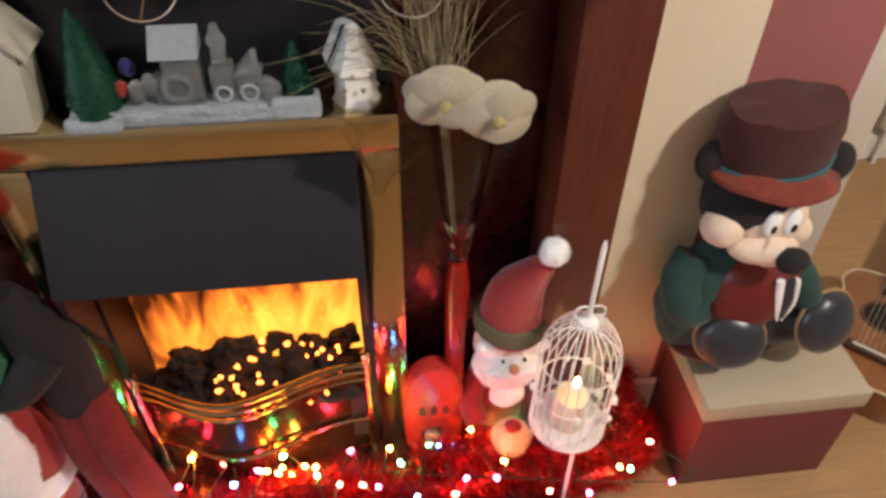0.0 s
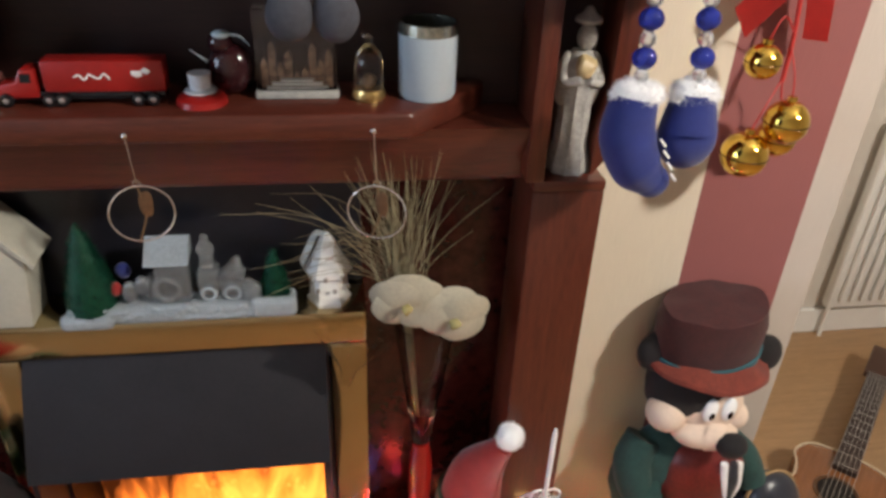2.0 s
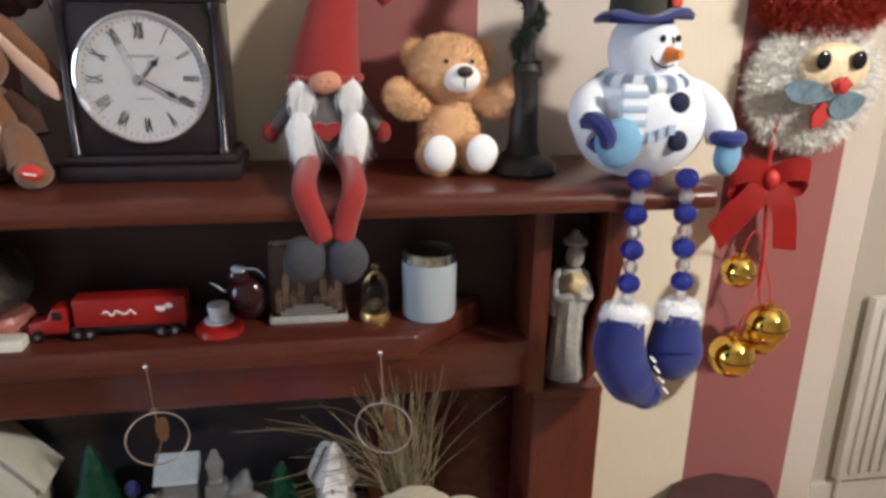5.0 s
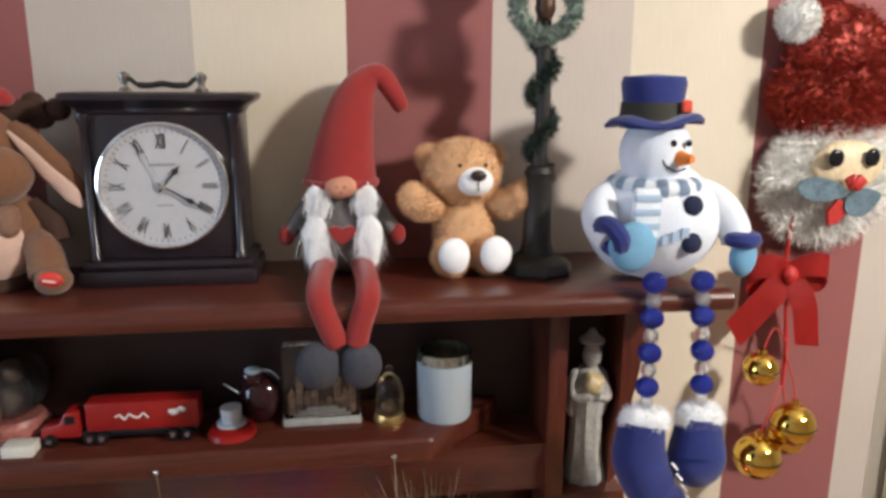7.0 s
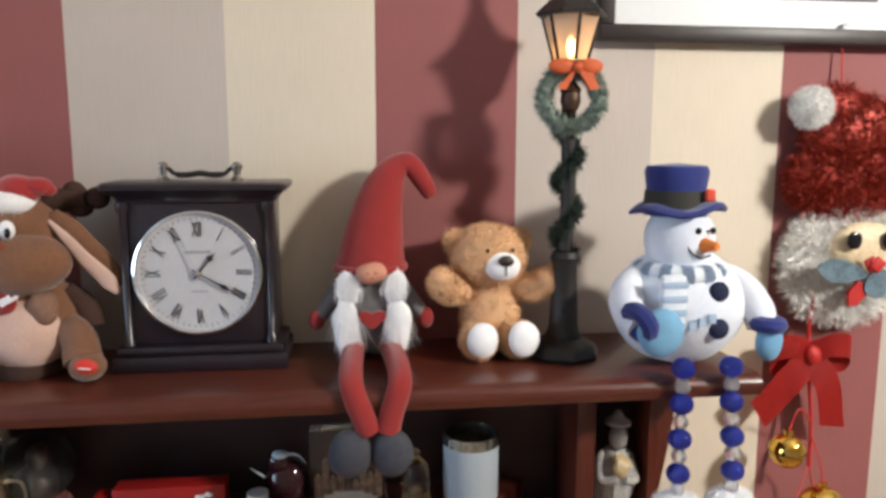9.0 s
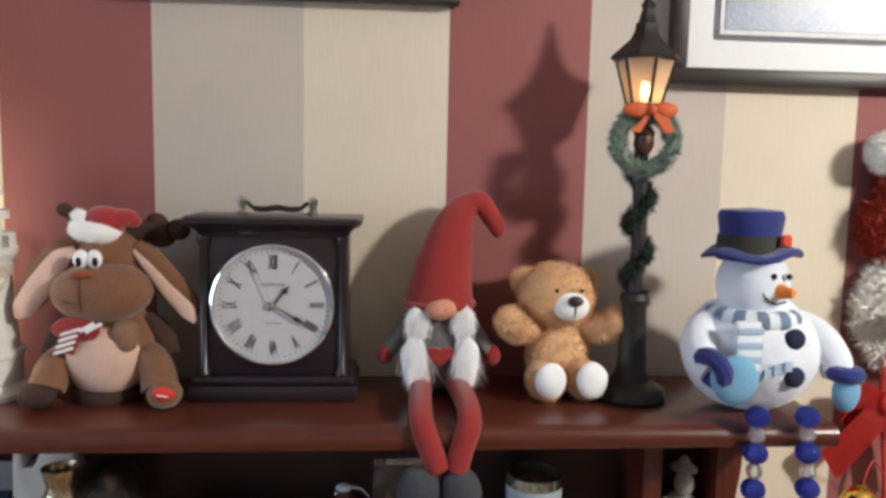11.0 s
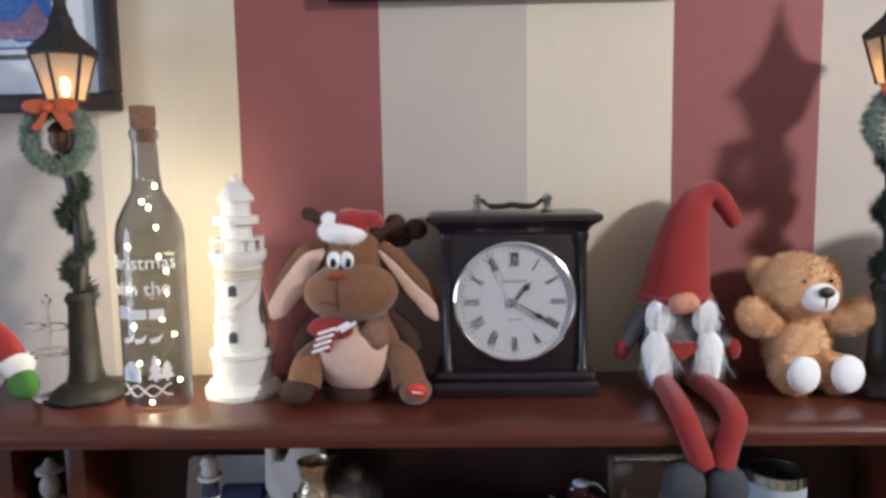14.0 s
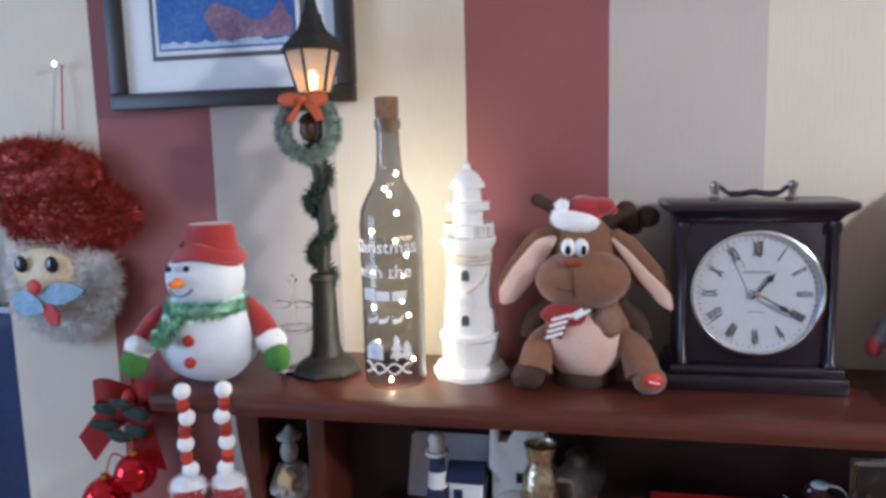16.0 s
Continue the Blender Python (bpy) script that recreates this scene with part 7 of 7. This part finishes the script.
# ---- in the niches ----
def angel(x, s):
    RES = mat("pearly_resin", (0.62, 0.60, 0.56), 0.15, var=0.3, scale=70, bscale=220, bump=0.5, dist=0.003, Transmission_Weight=0.35, IOR=1.4)
    p = [(lathe([(0, 0), (0.028, 0), (0.029, 0.006), (0.022, 0.04), (0.02, 0.09), (0.026, 0.12), (0.022, 0.14), (0.012, 0.155), (0, 0.157)], 20), RES)]
    for v in p[0][0].verts:
        a = math.atan2(v.co.y, v.co.x)
        k = 1 + 0.07 * math.sin(9 * a) * (v.co.z < 0.12)
        v.co.x, v.co.y = v.co.x * k, v.co.y * k
    p.append((ball((0.002 * s, -0.006, 0.172), (0.0125, 0.012, 0.016), 16), RES))
    p.append((lathe([(0.008, 0.186), (0.0165, 0.19), (0.0165, 0.194), (0.008, 0.2), (0.004, 0.207), (0, 0.208)], 16, (0.002 * s, -0.004, 0)), RES))
    for k in (-1, 1):
        p.append((ball((k * 0.018, 0.0, 0.118), (0.012, 0.012, 0.035), 16, 0.2, 80), RES))
        p.append((tube(curve_points([(k * 0.02, -0.004, 0.14), (k * 0.022, -0.016, 0.12), (k * 0.004, -0.026, 0.125)]), 0.006, 10), RES))
    p.append((ball((0, -0.02, 0.14), (0.014, 0.010, 0.014), 14, 0.4, 100), mat("pale_gold_resin", (0.5, 0.38, 0.2), 0.4)))
    whole("angel_figurine", (x, -0.058, 1.0), p, "pearly resin angel figurine standing in a niche", "figurine")


angel(0.653, 1)
angel(-0.411, -1)

# ---- on the fire's top edge ----
ZF = 0.784
ICE = mat("clear_acrylic", (0.88, 0.92, 0.95), 0.07, var=0.06, scale=120, bscale=300, bump=0.5, Transmission_Weight=0.9, IOR=1.42)
SNOW = mat("glitter_snow", (0.72, 0.80, 0.86), 0.1, var=0.15, scale=160, bscale=500, bump=0.9, Transmission_Weight=0.62, IOR=1.4)
GREEN_GLITTER = mat("green_glitter", (0.006, 0.06, 0.032), 0.22, 0.5, var=0.8, scale=260, bscale=900, bump=0.8)


def ice_village():
    t = thing("acrylic_village", (0.141, -0.035, ZF), "clear frosted acrylic village ornament with green glitter trees", "ornament")
    r = random.Random(9)
    base = [box(-0.15, 0.15, -0.03, 0.012, 0.0, 0.026, 0.007), box(-0.156, -0.088, -0.04, -0.02, 0.0, 0.021, 0.007), box(0.09, 0.152, -0.034, -0.02, 0.003, 0.034, 0.007)]
    for k in range(120):
        base.append(ball((r.uniform(-0.148, 0.148), r.choice((-0.028, -0.028, r.uniform(-0.028, 0.012))), r.uniform(0.007, 0.026)), (r.uniform(0.004, 0.012), 0.004, r.uniform(0.002, 0.005)), 7, 0.5, 160))
    part("snow_base", merge(*base), SNOW, t, "glittering frosted base", smooth=False)
    hs = part("house", merge(box(-0.03, 0.012, -0.02, 0.012, 0.025, 0.09, 0.002), box(-0.045, -0.03, -0.018, 0.01, 0.025, 0.06, 0.002)), ICE, t)
    part("house_roof", moulding([(-0.028, 0.09), (-0.024, 0.094), (0.006, 0.118), (0.012, 0.114), (0.016, 0.09)], -0.04, 0.016), SNOW, hs)
    part("arch", shift(ring((0, 0, 0), 0.016, 0.0035, 24, 8), pose(-0.016, -0.022, 0.05)), ICE, t)
    tower = part("tower", merge(box(0.022, 0.05, -0.016, 0.01, 0.026, 0.072, 0.003), box(0.028, 0.044, -0.013, 0.007, 0.0725, 0.09, 0.002)), ICE, t)
    part("dome", ball((0.036, -0.003, 0.1), (0.012, 0.011, 0.0125), 18), ICE, tower)
    part("dome", ball((0.036, -0.003, 0.116), (0.006, 0.006, 0.007), 14), ICE, tower)
    side = part("side_house", merge(box(0.052, 0.082, -0.018, 0.01, 0.026, 0.058, 0.003), slab([(0.05, 0.0585), (0.084, 0.0585), (0.067, 0.078)], -0.02, 0.012, 0.001)), ICE, t)
    part("chimney", box(0.072, 0.08, -0.008, 0.0, 0.064, 0.088, 0.0015), ICE, side)
    for cx, r0 in ((0.036, 0.009), (0.067, 0.010)):
        part("arch", ring((cx, -0.019, 0.038), r0, 0.002, 20, 6), SNOW, t)
    part("snow_bank", ball((0.09, -0.012, 0.036), (0.016, 0.012, 0.018), 14, 0.3, 80), ICE, t)
    part("figure", merge(ball((-0.066, -0.012, 0.042), (0.012, 0.01, 0.016), 12, 0.3), ball((-0.05, -0.012, 0.05), (0.01, 0.009, 0.016), 12, 0.3)), ICE, t)
    part("lit_insert", ball((-0.085, -0.008, 0.045), (0.009, 0.008, 0.012), 12, 0.2), RED_FELT, t, "small red figure")
    part("blue_insert", ball((-0.075, 0.004, 0.068), (0.010, 0.008, 0.011), 12, 0.2), BLUE_FELT, t, "small blue figure")
    for x, z0, h, rr, sd in ((-0.118, 0.02, 0.128, 0.034, 1), (0.123, 0.02, 0.078, 0.02, 2)):
        tr = lathe([(0, z0), (rr, z0), (rr * 0.86, z0 + h * 0.25), (rr * 0.62, z0 + h * 0.5), (rr * 0.36, z0 + h * 0.78), (0, z0 + h)], 22, (x, -0.004, 0))
        part("tree", merge(tr, fuzz(tr, 1100, 0.007, 0.002, sd)), GREEN_GLITTER, t, "green glitter tree", smooth=False)


ice_village()


def church():
    t = thing("bell_ornament", (0.337, -0.022, ZF), "white painted ceramic bell house with a ribbon", "ornament")
    part("shell", lathe([(0, 0), (0.03, 0), (0.032, 0.006), (0.0275, 0.012), (0.0255, 0.046), (0.034, 0.05), (0.033, 0.0545), (0.021, 0.076), (0.0105, 0.1), (0.005, 0.108), (0, 0.112)], 6), WHITE_CERAMIC, t)
    part("ribbon", ribbon_tail([(0, -0.002, 0.106), (-0.014, -0.006, 0.112), (-0.026, -0.01, 0.09), (-0.034, -0.01, 0.072)], 0.009), mat("pale_ribbon", (0.62, 0.7, 0.75), 0.5), t, "pale satin ribbon")
    for k in range(6):
        a = -2.4 + k * 0.36
        part("window", ball((0.0325 * math.cos(a), 0.0325 * math.sin(a), 0.052 - 0.02 * (k % 2)), (0.003, 0.002, 0.004), 10), PEWTER, t)


church()


def white_lantern():
    t = thing("house_lantern", (-0.105, -0.028, ZF), "plain white card house lantern with a pitched roof", "lantern")
    CARD = mat("ivory_card", (0.46, 0.45, 0.38), 0.7, var=0.08, scale=20)
    part("wall_shell", slab([(-0.055, 0), (0.052, 0), (0.064, 0.1), (0.0, 0.19), (-0.066, 0.1)], -0.03, 0.03, 0.002), CARD, t)
    for s in (-1, 1):
        a = [(0.0, 0.194), (s * 0.078, 0.1), (s * 0.074, 0.094), (0.0, 0.1865)]
        part("roof", slab(a[::s], -0.036, 0.034, 0.0008), CARD, t)


white_lantern()


RING_SILVER = mat("ring_silver", (0.85, 0.85, 0.87), 0.12, 0.9, var=0.05, bump=0)


def hanging_ring(x, y, z, hook_z, label, turn):
    t = thing("hanging_ring", (x, y, z), label, "decoration", "two hanging silver rings", turn=turn)
    part("hoop", ring((0, 0, 0), 0.035, 0.0011, 48, 8), RING_SILVER, t)
    part("wire", tube([(0, 0, 0.036), (-0.003, 0, hook_z - z)], 0.0008, 6), SILVER, t)
    part("loop", ring((0, 0, 0.038), 0.004, 0.001, 16, 6), SILVER, t)
    part("hook", ball((-0.003, 0, hook_z - z), (0.0035, 0.0035, 0.004), 12), SILVER, t)
    lf = ball((0.006, 0, 0.012), (0.008, 0.0015, 0.016), 14, 0.2, 60)
    part("leaf", lf, mat("bronze_leaf", (0.16, 0.09, 0.05), 0.4, 0.5, var=0.3), t, "small bronze leaf in the ring")
    part("stem", tube(curve_points([(0.0, 0, 0.035), (0.004, 0, 0.0), (-0.004, 0, -0.026), (-0.008, 0, -0.036)]), 0.0012, 6), mat("bronze_stem", (0.2, 0.12, 0.06), 0.4, 0.5), t)


hanging_ring(0.134, -0.133, 0.99, 1.085, "silver ring with a bronze leaf hanging by wire", 12)
hanging_ring(0.4, -0.133, 0.982, 1.085, "silver ring with a bronze leaf before the grass", -14)
